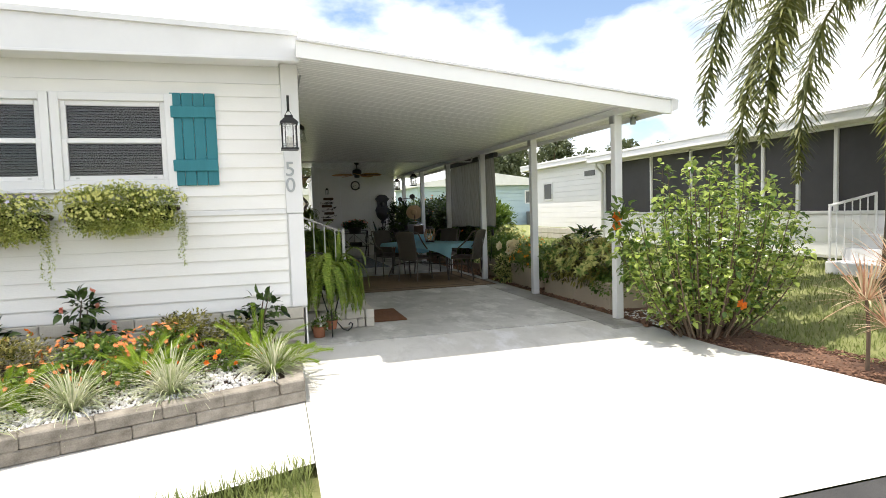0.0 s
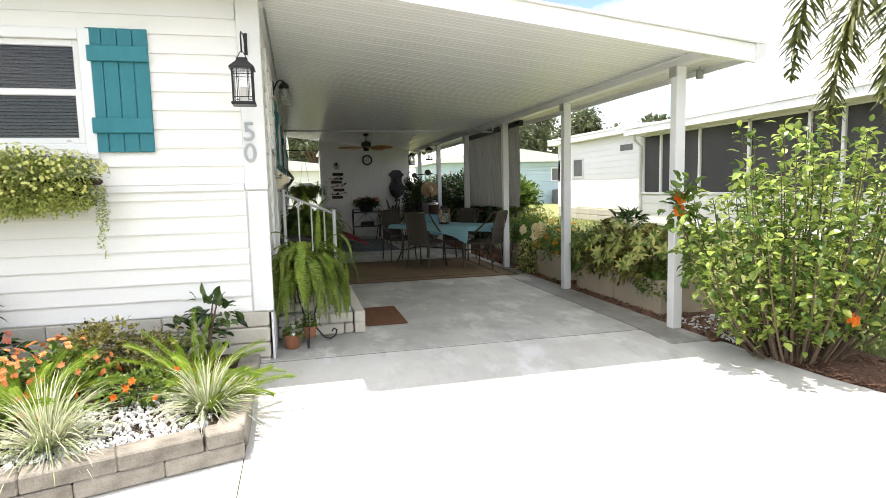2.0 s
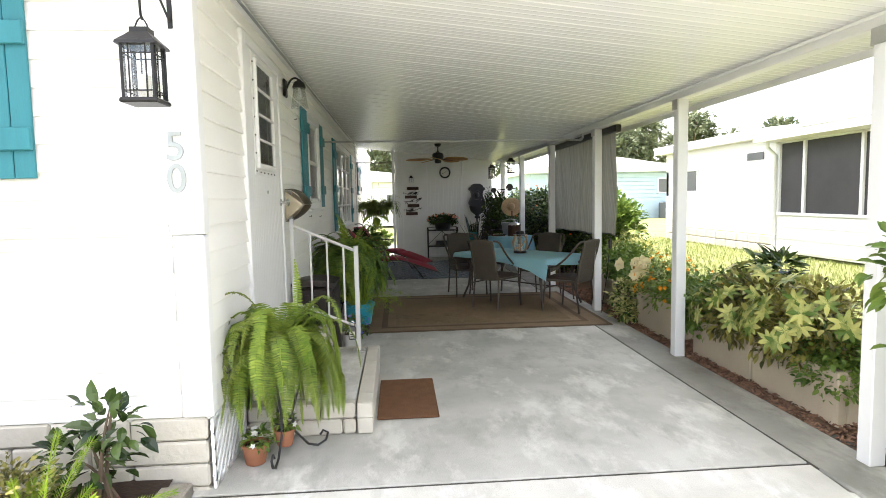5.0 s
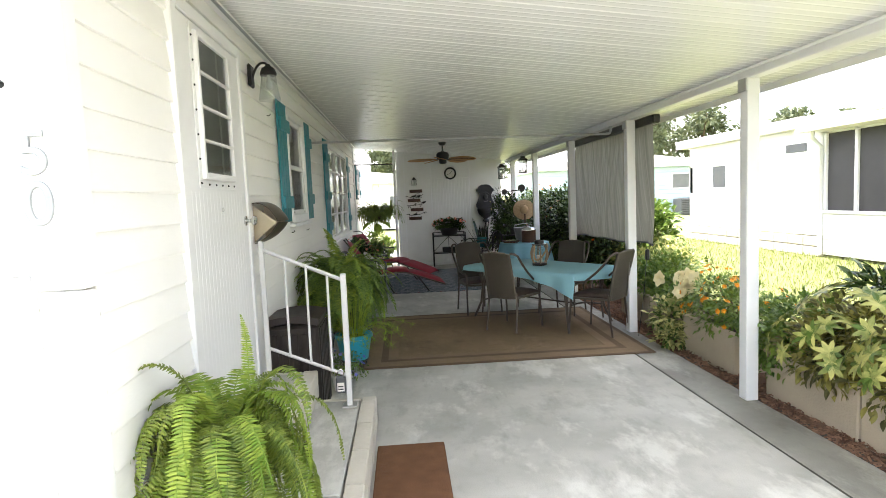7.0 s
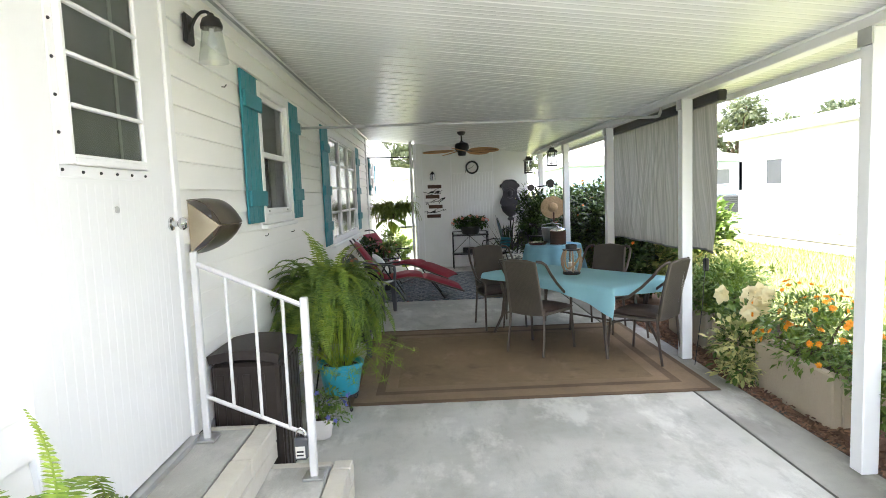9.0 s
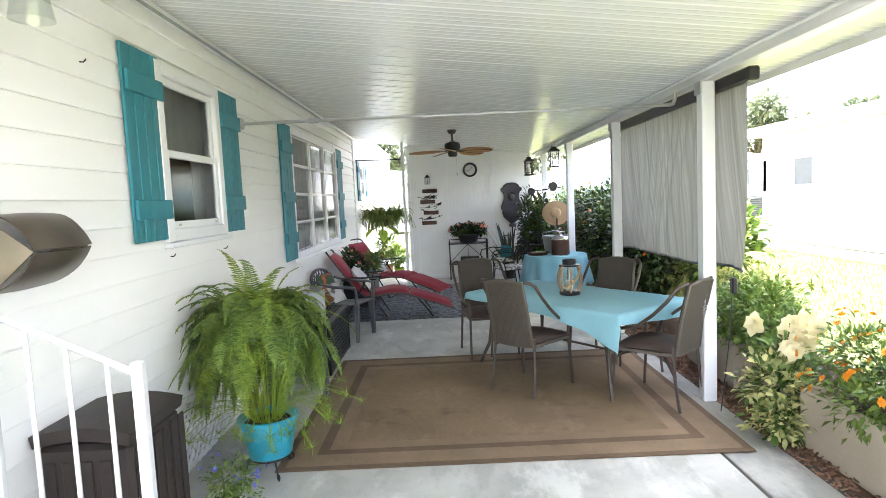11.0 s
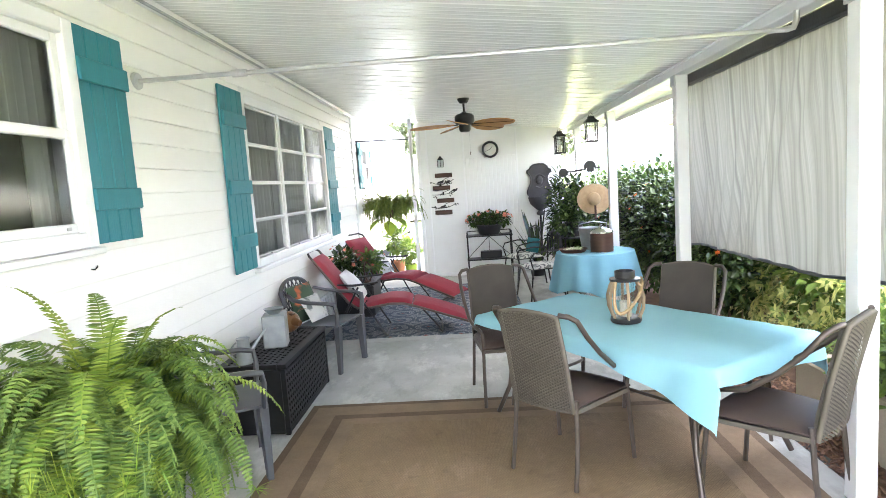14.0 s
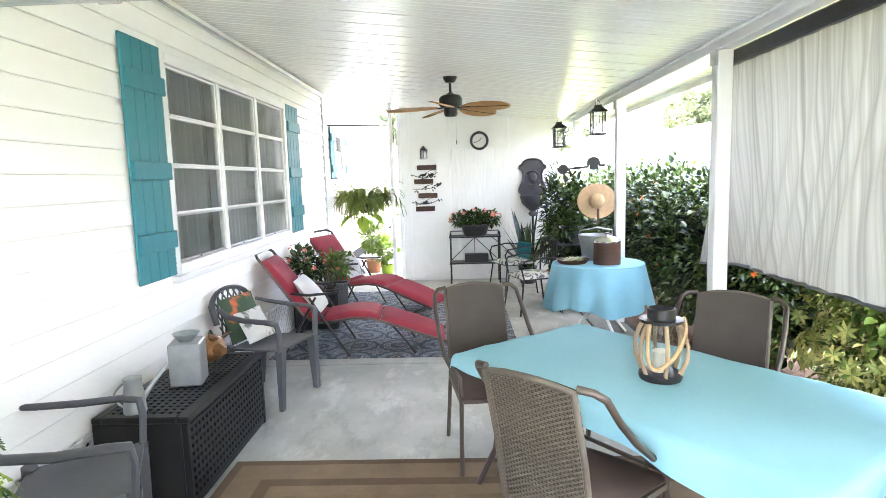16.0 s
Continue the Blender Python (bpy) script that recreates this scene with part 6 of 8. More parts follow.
M_PRINT = print_material("botanical_print", (0.62, 0.60, 0.56), (0.16, 0.17, 0.16), 9, 0.55)
M_PAISLEY = print_material("grey_scroll_print", (0.66, 0.65, 0.60), (0.17, 0.17, 0.17), 16, 0.5)
M_TROPIC = print_material("tropical_print", (0.05, 0.085, 0.05), (0.50, 0.13, 0.05), 7, 0.56)
cushion("throw_pillow", pose(0.47, 12.52, 0.445, -18, 0, 74), 0.40, 0.34, 0.13, M_TROPIC, "dark tropical print pillow on the plastic chair", "pillow")
cushion("throw_pillow", pose(0.58, 12.50, 0.445, -30, 0, 74), 0.32, 0.25, 0.08, M_PRINT, "pale pictured pillow on the plastic chair", "pillow")

# black ventilated storage bench
t = thing("storage_bench", "black perforated plastic storage bench against the wall", "storage bench", (0.27, 10.92, 0.004))
bx, by, bz = 0.47, 1.08, 0.485


def holes_geo(nu, nv, pt, du, dv, thick):
    """A panel pierced by a net of square holes: bars both ways, real openings."""
    g = Geo()
    for i in range(nu + 1):
        g.box(*pt(i / nu, 0, du, None, thick))
    for j in range(nv + 1):
        g.box(*pt(0, j / nv, None, dv, thick))
    return g


def front_bars(u, v, du, dv, th):
    if dv is None:
        y = 0.03 + (by - 0.06) * u
        return (bx - 0.012, y - du / 2, 0.04), (bx, y + du / 2, bz - 0.05)
    z = 0.05 + (bz - 0.11) * v
    return (bx - 0.011, 0.03, z - dv / 2), (bx - 0.001, by - 0.03, z + dv / 2)


def top_bars(u, v, du, dv, th):
    if dv is None:
        y = 0.05 + (by - 0.1) * u
        return (0.02, y - du / 2, bz - 0.014), (bx - 0.02, y + du / 2, bz)
    x = 0.05 + (bx - 0.1) * v
    return (x - dv / 2, 0.04, bz - 0.013), (x + dv / 2, by - 0.04, bz - 0.001)


part("front_panel", holes_geo(24, 9, front_bars, 0.019, 0.019, 0), M_BLACKPL, t)
part("lid", holes_geo(24, 9, top_bars, 0.02, 0.02, 0).box((0, 0, bz - 0.03), (0.05, by, bz + 0.004), 0.006).box((bx - 0.05, 0, bz - 0.03), (bx + 0.012, by, bz + 0.004), 0.006).box((0.05, 0, bz - 0.03), (bx - 0.05, 0.05, bz + 0.004), 0.006).box((0.05, by - 0.05, bz - 0.03), (bx - 0.05, by, bz + 0.004), 0.006), M_BLACKPL, t)
part("frame", Geo().box((bx - 0.03, 0, 0), (bx + 0.004, 0.035, bz - 0.032), 0.006).box((bx - 0.03, by - 0.035, 0), (bx + 0.004, by, bz - 0.032), 0.006).box((bx - 0.025, 0.036, 0.01), (bx + 0.002, by - 0.036, 0.05), 0.004), M_BLACKPL, t)
part("end_panel", Geo().box((0, 0.004, 0.01), (bx - 0.032, 0.02, bz - 0.032), 0.004), M_BLACKPL, t)
part("end_panel", Geo().box((0, by - 0.02, 0.01), (bx - 0.032, by - 0.004, bz - 0.032), 0.004), M_BLACKPL, t)
# added near-black block: the shade inside the holes, as colour
part("dark_filler", Geo().box((0.01, 0.03, 0.02), (bx - 0.05, by - 0.03, bz - 0.06)), M_UNLIT, t)
zt = 0.494
t = thing("watering_can", "small galvanised watering can on the black bench", "watering can", (0.45, 11.0, zt, 0, 0, 20))
part("body", Geo().lathe([(0.052, 0), (0.055, 0.004), (0.047, 0.10), (0.04, 0.15), (0.046, 0.175), (0.042, 0.172), (0.034, 0.15)], 20), M_ZINC, t, smooth=40)
part("spout", Geo().tube([(0.035, 0.03, 0.06), (0.09, 0.06, 0.13), (0.15, 0.10, 0.20)], [0.016, 0.012, 0.010], 8), M_ZINC, t, smooth=50)
part("handle", Geo().tube(arc((-0.05, 0, 0.03), (-0.13, 0, 0.09), (-0.042, 0, 0.15), 8), 0.006, 6), M_ZINC, t, smooth=50)
t = thing("zinc_canister", "square zinc canister with a dish lid on the bench", "canister", (0.53, 11.42, zt, 0, 0, 12))
part("body", Geo().box((-0.085, -0.085, 0), (0.085, 0.085, 0.245), 0.008), M_ZINC, t)
part("dish", Geo().lathe([(0.04, 0.245), (0.045, 0.25), (0.07, 0.285), (0.074, 0.287), (0.06, 0.27), (0.02, 0.256)], 20), M_ZINC, t, smooth=40)
t = thing("copper_pig", "rusty metal pumpkin-shaped figure on wire feet", "figurine", (0.55, 11.68, zt))
part("body", Geo().ball((0, 0, 0.12), (0.085, 0.10, 0.085), 16, 10), M_COPPER, t, smooth=60)
part("snout", Geo().tube([(0.06, -0.05, 0.13), (0.11, -0.075, 0.12)], [0.04, 0.024], 10), M_COPPER, t, smooth=50)
part("ear", Geo().leaf((0.05, -0.07, 0.18), (0.3, -0.6, 0.4), (0, 0, 1), 0.08, 0.06), M_COPPER, t)
part("ear", Geo().leaf((0.07, 0.0, 0.19), (0.6, 0.2, 0.3), (0, 0, 1), 0.08, 0.06), M_COPPER, t)
for sx, sy in ((1, 1), (1, -1), (-1, 1), (-1, -1)):
    part("foot", Geo().tube([(sx * 0.04, sy * 0.05, 0.06), (sx * 0.05, sy * 0.06, 0)], 0.004, 5), M_BLACK, t)
part("handle", Geo().tube(arc((0, -0.03, 0.2), (0, 0, 0.26), (0, 0.03, 0.2)), 0.004, 5), M_BLACK, t)


# red padded loungers
def lounger(at, label):
    """Head at x = 0, feet towards +x; frame tubes with a folded cushion."""
    t = thing("lounger", label, "sun lounger", at, "red loungers")
    prof = [(0.0, 0.93), (0.12, 0.76), (0.26, 0.56), (0.38, 0.40), (0.47, 0.33), (0.62, 0.325), (0.82, 0.355), (0.98, 0.345), (1.10, 0.31), (1.28, 0.245), (1.46, 0.18), (1.68, 0.10)]

    def at_s(s):
        k = min(len(prof) - 2, int(s * (len(prof) - 1)))
        f = s * (len(prof) - 1) - k
        return prof[k][0] * (1 - f) + prof[k + 1][0] * f, prof[k][1] * (1 - f) + prof[k + 1][1] * f
    for sy in (-1, 1):
        part("side_rail", Geo().tube([(x, sy * 0.27, z) for x, z in prof], 0.013, 8), M_BRONZE, t, "dark tube rail", 60)
        part("leg", Geo().tube([(0.78, sy * 0.28, 0.0), (0.58, sy * 0.285, 0.33), (0.44, sy * 0.285, 0.56)], 0.011, 7), M_BLACK, t, smooth=60)
        part("leg", Geo().tube([(0.18, sy * 0.28, 0.0), (0.32, sy * 0.285, 0.25), (0.50, sy * 0.285, 0.56)], 0.011, 7), M_BLACK, t, smooth=60)
        part("armrest", Geo().tube([(0.28, sy * 0.29, 0.60), (0.45, sy * 0.30, 0.585), (0.72, sy * 0.29, 0.60)], [0.02, 0.03, 0.024], 8, None, 0.45), M_BLACK, t, "black plastic armrest", 60)
        part("foot_leg", Geo().tube([(1.38, sy * 0.25, 0.0), (1.30, sy * 0.26, 0.12), (1.18, sy * 0.26, 0.27)], 0.010, 7), M_BLACK, t, smooth=60)
    for bx, by in ((0.18, 0.28), (0.78, 0.28), (1.38, 0.25)):
        part("cross_bar", Geo().tube([(bx, -by, 0.012), (bx, by, 0.012)], 0.011, 7), M_BLACK, t, smooth=60)
    part("head_bar", Geo().tube([(0.0, -0.27, 0.93), (-0.03, -0.2, 0.96), (-0.03, 0.2, 0.96), (0.0, 0.27, 0.93)], 0.012, 7), M_BLACK, t, smooth=60)
    for n_, s0, s1 in (("back_cushion", 0.02, 0.40), ("seat_cushion", 0.405, 0.70), ("leg_cushion", 0.705, 0.99)):
        def pt(u, v, s0=s0, s1=s1):
            x, z = at_s(s0 + (s1 - s0) * u)
            x2, z2 = at_s(min(1, s0 + (s1 - s0) * u + 0.01))
            nx, nz = -(z2 - z), (x2 - x)
            q = math.hypot(nx, nz) or 1
            hgt = 0.015 + 0.05 * (max(0, math.sin(u * math.pi)) ** 0.25) * (max(0, math.sin(v * math.pi)) ** 0.25)
            return (x + nx / q * hgt, (v - 0.5) * 0.54, z + nz / q * hgt)
        part(n_, Geo().grid(pt, 16, 12, 0.03), M_RED, t, "red padded cushion", 70)
    return t


L1 = pose(0.25, 13.64, 0.012, 0, 0, 3.5)
L2 = pose(0.27, 15.70, 0.012, 0, 0, -21)
lounger(L1, "red cushioned reclining lounger beside the grey chair")
lounger(L2, "red cushioned reclining lounger by the side opening")
cushion("throw_pillow", L1 @ pose(0.53, 0.0, 0.40, -38, 0, 90), 0.44, 0.38, 0.14, M_LINEN, "plump white pillow on a red lounger", "pillow")
cushion("throw_pillow", L2 @ pose(0.54, 0.0, 0.40, -36, 0, 90), 0.42, 0.38, 0.13, M_PRINT, "white script-print pillow on a red lounger", "pillow")

# side table with potted flowers between the loungers
t = thing("side_table", "dark wicker side table between the loungers", "side table", (0.52, 14.62, 0.012))
part("body", Geo().box((-0.24, -0.3, 0.02), (0.24, 0.3, 0.42), 0.02), M_BLACKPL, t)
slat = Geo().box((-0.26, -0.035, 0), (0.26, 0.035, 0.02), 0.004).mesh("slat", M_BLACKPL)
for k in range(8):
    part("slat", slat, M_BLACKPL, t, at=pose(0, -0.27 + 0.077 * k, 0.425))


def potted(at, pot_mat, pot_r, pot_h, blobs, n, size, leafm, label, flowers=None, seed=1, name="potted_plant", aspect=0.5, group=""):
    t = thing(name, label, "potted plant", at, group)
    part("pot", Geo().lathe([(pot_r * 0.72, 0), (pot_r * 0.76, 0.004), (pot_r * 0.98, pot_h * 0.86), (pot_r * 1.06, pot_h * 0.87), (pot_r * 1.06, pot_h), (pot_r * 0.94, pot_h), (pot_r * 0.9, pot_h * 0.88), (0.01, pot_h * 0.86)], 22), pot_mat, t, smooth=40)
    part("soil", Geo().lathe([(pot_r * 0.9, pot_h * 0.86), (pot_r * 0.5, pot_h * 0.91), (0.01, pot_h * 0.92)], 16), M_SOIL, t, smooth=50)
    part("stems", stems_geo(blobs, seed, 0.006, (0, 0, pot_h * 0.85)), M_STEM, t)
    part("foliage", crown_geo(blobs, n, size, seed, aspect, 0.35), leafm, t)
    if flowers:
        blossoms(t, scatter(blobs, flowers[0], seed + 5, 1.05), flowers[1], flowers[3], flowers[2], seed, 0.65)
    return t


potted((0.44, 14.42, 0.457), M_ZINC, 0.085, 0.15, [((-0.05, -0.02, 0.32), (0.22, 0.24, 0.17)), ((0.05, -0.05, 0.22), (0.2, 0.2, 0.12))], 460, 0.075, M_LEAFD, "coral impatiens in a zinc pot on the side table", (14, 0.03, M_PINK, 5), 61)
potted((0.62, 14.72, 0.457), M_ZINC, 0.085, 0.15, [((0.06, -0.05, 0.25), (0.22, 0.24, 0.15)), ((0.1, -0.1, 0.17), (0.18, 0.2, 0.11))], 420, 0.075, M_LEAF, "coral impatiens in a grey pot on the side table", (10, 0.03, M_PINK, 5), 62)
t = thing("table_lantern", "dark oval lantern on the side table", "lantern", (0.66, 14.42, 0.457))
part("base", Geo().lathe([(0.05, 0), (0.055, 0.02), (0.04, 0.025)], 14), M_DARKWOOD, t, smooth=40)
for k in range(4):
    a_ = math.tau * k / 4
    part("stave", Geo().tube([(math.cos(a_) * q, math.sin(a_) * q, z) for q, z in ((0.05, 0.02), (0.085, 0.1), (0.07, 0.2), (0.03, 0.26))], 0.009, 6), M_DARKWOOD, t, smooth=50)
part("glass", Geo().lathe([(0.04, 0.025), (0.045, 0.2)], 14, cap=False), M_CLEAR, t, smooth=40)

# ceiling fan
FX, FYY = 2.02, 14.2
fz = ceil_z(FX) - 0.03
t = thing("ceiling_fan", "bronze ceiling fan with five wooden leaf blades at rest", "ceiling fan", (FX, FYY, fz))
part("canopy", Geo().lathe([(0.07, 0), (0.068, -0.02), (0.045, -0.055), (0.018, -0.06)], 20), M_BLACK, t, smooth=40)
part("rod", Geo().lathe([(0.013, -0.05), (0.013, -0.15), (0.03, -0.155), (0.03, -0.175)], 12), M_BLACK, t, smooth=40)
part("motor", Geo().lathe([(0.03, -0.165), (0.095, -0.185), (0.115, -0.21), (0.115, -0.275), (0.095, -0.30), (0.07, -0.305), (0.07, -0.36), (0.055, -0.385), (0.01, -0.39)], 24), M_BLACK, t, smooth=40)
blade = Geo()
out = [(0.13, 0.022), (0.19, 0.058), (0.28, 0.094), (0.40, 0.112), (0.51, 0.104), (0.59, 0.072), (0.63, 0.032), (0.645, 0.0), (0.63, -0.032), (0.59, -0.072), (0.51, -0.104), (0.40, -0.112), (0.28, -0.094), (0.19, -0.058), (0.13, -0.022)]
n_ = len(out)
blade.add([(x, y, 0.004 - 0.05 * (x - 0.13)) for x, y in out] + [(x, y, -0.005 - 0.05 * (x - 0.13)) for x, y in out], [tuple(range(n_))[::-1], tuple(range(n_, 2 * n_))] + [(k, (k + 1) % n_, (k + 1) % n_ + n_, k + n_) for k in range(n_)])
bm_ = blade.mesh("blade", M_FANWOOD)
iron = Geo().box((0.08, -0.018, -0.012), (0.22, 0.018, -0.004), 0.003).mesh("blade_iron", M_BLACK)
for k in range(5):
    b_ = part("blade", bm_, M_FANWOOD, t, "honey-brown carved wooden blade", at=pose(0, 0, -0.30, 0, 0, -100 + 72 * k) @ pose(0, 0, 0, -15))
    part("blade_rib", Geo().tube([(0.15, 0, -0.006), (0.62, 0, -0.029)], 0.005, 5), M_DARKWOOD, b_)
    part("blade_iron", iron, M_BLACK, t, at=pose(0, 0, -0.297, 0, 0, -100 + 72 * k))
part("pull_chain", Geo().tube([(0.05, 0, -0.37), (0.05, 0, -0.62)], 0.0018, 5), M_ALU, t)
part("pull_knob", Geo().tube([(0.05, 0, -0.62), (0.05, 0, -0.66)], 0.005, 6), M_DARKWOOD, t)

# ---- on the shed wall ----
yb = BACK - 0.004
t = thing("wall_clock", "round wall clock with a black rim and grey dial", "clock", (2.41, yb - 0.012, 2.165))
part("rim", Geo().lathe([(0.105, 0), (0.14, 0.0), (0.145, 0.02), (0.128, 0.035), (0.108, 0.025), (0.105, 0.006)], 28, pose(0, 0, 0, 90), cap=False), M_BLACK, t, smooth=40)
part("dial", Geo().lathe([(0.11, 0.004), (0.11, 0.01), (0.002, 0.011)], 28, pose(0, 0, 0, 90)), M_LINEN, t, "pale grey dial", 40)
for a_, ln in ((40, 0.06), (250, 0.085)):
    part("clock_pointer", Geo().box((-0.004, -0.014, 0), (0.004, -0.0125, ln)), M_BLACK, t, at=pose(0, 0, 0, 0, a_, 0))
t = thing("wall_lamp", "small black lantern wall lamp on the shed wall", "wall lamp", (1.545, yb, 1.92))
part("back_plate", Geo().box((-0.03, -0.012, 0.03), (0.03, 0, 0.16), 0.005), M_BLACK, t)
part("cap", Geo().lathe([(0.06, 0.12), (0.03, 0.16), (0.01, 0.185)], 12, pose(0, -0.075, 0)), M_BLACK, t, smooth=40)
part("shade", Geo().lathe([(0.045, 0.12), (0.05, 0.0), (0.046, -0.01)], 14, pose(0, -0.075, 0)), M_FROST, t, "clear ribbed glass", 40)
part("cage", Geo().tube([(0.05, -0.075, 0.12), (0.053, -0.075, 0)], 0.004, 5).tube([(-0.05, -0.075, 0.12), (-0.053, -0.075, 0)], 0.004, 5).tube([(0, -0.125, 0.12), (0, -0.128, 0)], 0.004, 5).tube([(0, -0.01, 0.1), (0, -0.07, 0.16)], 0.006, 5), M_BLACK, t)
t = thing("bird_wall_art", "four rusty wooden slats joined by black metal branches", "wall art", (1.56, yb, 1.10))
for k, (dx, z) in enumerate(((0.02, 0.64), (-0.03, 0.425), (0.03, 0.205), (-0.015, 0.0))):
    part("slat", Geo().box((-0.15 + dx, -0.022, z), (0.15 + dx, -0.006, z + 0.075), 0.004), M_DARKWOOD, t, "rust-brown wooden slat")
r = random.Random(4)
g, lf = Geo(), Geo()
for k, z in enumerate((0.09, 0.30, 0.52)):
    pts = arc((-0.2, -0.016, z + 0.05), (0.0, -0.016, z + r.uniform(-0.08, 0.16)), (0.19, -0.016, z + 0.08), 8)
    g.tube(pts, 0.005, 5)
    g.tube(arc(pts[3], (0.0, -0.016, z + 0.1), (0.12, -0.016, z + 0.12), 5), 0.004, 5)
    for q in range(11):
        p = pts[r.randrange(len(pts))] + Vector((r.uniform(-0.04, 0.04), 0, r.uniform(-0.03, 0.03)))
        lf.leaf(p, (r.uniform(-1, 1), 0, r.uniform(-1, 1)), (0, -1, 0), 0.045, 0.022)
part("branches", g, M_BLACK, t), part("leaves", lf, M_BLACK, t)
for bx_, bz_ in ((0.08, 0.555), (-0.03, 0.56), (0.2, 0.41), (-0.02, 0.13)):
    bird = Geo()
    bird.ball((bx_, -0.02, bz_), (0.04, 0.008, 0.022), 8, 5), bird.ball((bx_ + 0.035, -0.02, bz_ + 0.02), (0.016, 0.007, 0.014), 8, 5), bird.leaf((bx_ - 0.02, -0.02, bz_), (-1, 0, -0.4), (0, -1, 0), 0.07, 0.022)
    part("bird", bird, M_BLACK, t)

t = thing("wall_fountain", "dark cast-stone wall fountain with scrolled back and basin", "wall fountain", (3.22, yb, 0.98))
half = [(0.0, 0.88), (0.08, 0.875), (0.14, 0.84), (0.155, 0.80), (0.20, 0.775), (0.205, 0.74), (0.165, 0.715), (0.14, 0.65), (0.145, 0.56), (0.175, 0.49), (0.21, 0.42), (0.205, 0.36), (0.17, 0.30), (0.13, 0.24), (0.09, 0.16)]
part("back", Geo().prism([(x, z) for x, z in half] + [(-x, z) for x, z in half[::-1]], -0.05, -0.004), M_STONE, t)
part("rim", Geo().tube([(x, -0.055, z) for x, z in half[:-3]] , 0.014, 6).tube([(-x, -0.055, z) for x, z in half[:-3]], 0.014, 6), M_STONE, t, smooth=60)
part("basin", Geo().lathe([(0.04, 0.0), (0.07, 0.02), (0.07, 0.05), (0.04, 0.08), (0.10, 0.13), (0.17, 0.20), (0.20, 0.29), (0.205, 0.32), (0.185, 0.32), (0.16, 0.26), (0.02, 0.22)], 20, pose(0, -0.06, 0) @ Matrix.Diagonal((1, 0.75, 1, 1))), M_STONE, t, smooth=40)
part("mask", Geo().ball((0, -0.06, 0.60), (0.065, 0.04, 0.075), 12, 8).ball((0, -0.085, 0.565), (0.045, 0.02, 0.016), 8, 5).tube(arc((-0.1, -0.055, 0.64), (0, -0.06, 0.76), (0.1, -0.055, 0.64)), 0.016, 6), M_STONE, t, "carved relief ornament", 60)
part("spill_lip", Geo().grid(lambda u, v: ((u - 0.5) * 0.12, -0.06 - 0.06 * v, 0.50 - 0.015 * v - 0.02 * math.sin(u * 3.14)), 8, 4, 0.01), M_STONE, t, smooth=60)
g = Geo()
g.tube([(3.22, BACK - 0.03, 0.0), (3.22, BACK - 0.03, 0.98)], 0.018, 8)
solid("fountain_pipe", g, M_BLACK, "dark supply pipe below the wall fountain", "pipe", smooth=40)

t = thing("console_stand", "black iron two-shelf console with crossed back braces", "console", (1.93, 17.02, 0.003))
for x in (0.0, 0.74):
    for y in (0.0, 0.28):
        part("leg", Geo().tube([(x, y, 0), (x, y, 0.78)], 0.013, 6), M_BLACK, t)
for z in (0.30, 0.70):
    part("shelf", Geo().box((-0.02, -0.02, z), (0.76, 0.30, z + 0.022), 0.004), M_BLACK, t)
part("top_rail", Geo().tube([(0, 0.28, 0.78), (0.74, 0.28, 0.78)], 0.008, 6).tube([(0, 0, 0.78), (0, 0.28, 0.78)], 0.008, 6).tube([(0.74, 0, 0.78), (0.74, 0.28, 0.78)], 0.008, 6), M_BLACK, t)
part("brace", Geo().tube([(0, 0.28, 0.32), (0.37, 0.28, 0.68)], 0.006, 5).tube([(0.74, 0.28, 0.32), (0.37, 0.28, 0.68)], 0.006, 5).tube([(0.37, 0.28, 0.32), (0.37, 0.28, 0.68)], 0.005, 5), M_BLACK, t)
g = Geo()
g.box((0, 0, 0), (0.36, 0.18, 0.12), 0.01)
solid("black_box", g, M_BLACKPL, "small black box on the console's lower shelf", "box", (2.14, 17.04, 0.327))
potted((2.31, 17.15, 0.727), M_BLACK, 0.22, 0.17, [((0, 0, 0.27), (0.30, 0.2, 0.13)), ((-0.22, 0, 0.24), (0.18, 0.16, 0.12)), ((0.22, 0, 0.24), (0.18, 0.16, 0.12))], 900, 0.07, M_LEAFD, "round black bowl of coral impatiens on the console", (26, 0.04, M_PINK, 5), 64)

# round table in the corner
t = thing("round_table", "round table hidden under a blue cloth", "table", (3.43, 14.0, -0.022))
part("tabletop", Geo().lathe([(0.43, 0.725), (0.44, 0.735), (0.43, 0.75), (0.01, 0.75)], 36), M_WHITE, t, smooth=40)
for a_ in (20, 110):
    c_, s_ = math.cos(radians(a_)), math.sin(radians(a_))
    for q in (-1, 1):
        part("leg", Geo().tube([(c_ * 0.33 * q, s_ * 0.33 * q, 0.027), (-c_ * 0.28 * q, -s_ * 0.28 * q, 0.724)], 0.014, 8), M_TRIM, t, "white folding metal leg", 50)
g = Geo()


def round_cloth(u, v):
    a_ = math.tau * u
    if v < 0.4:
        rr, z = 0.44 * v / 0.4, 0.757
    else:
        q = (v - 0.4) / 0.6
        fold = math.sin(a_ * 11 + 0.7 * math.sin(a_ * 3)) * 0.5 + 0.5
        rr, z = 0.44 + q * (0.03 + 0.075 * fold), 0.757 - q * (0.43 + 0.04 * math.sin(a_ * 4 + 1)) + 0.01 * math.sin(min(1, q * 6) * 1.57)
    return (rr * math.cos(a_), rr * math.sin(a_), z)


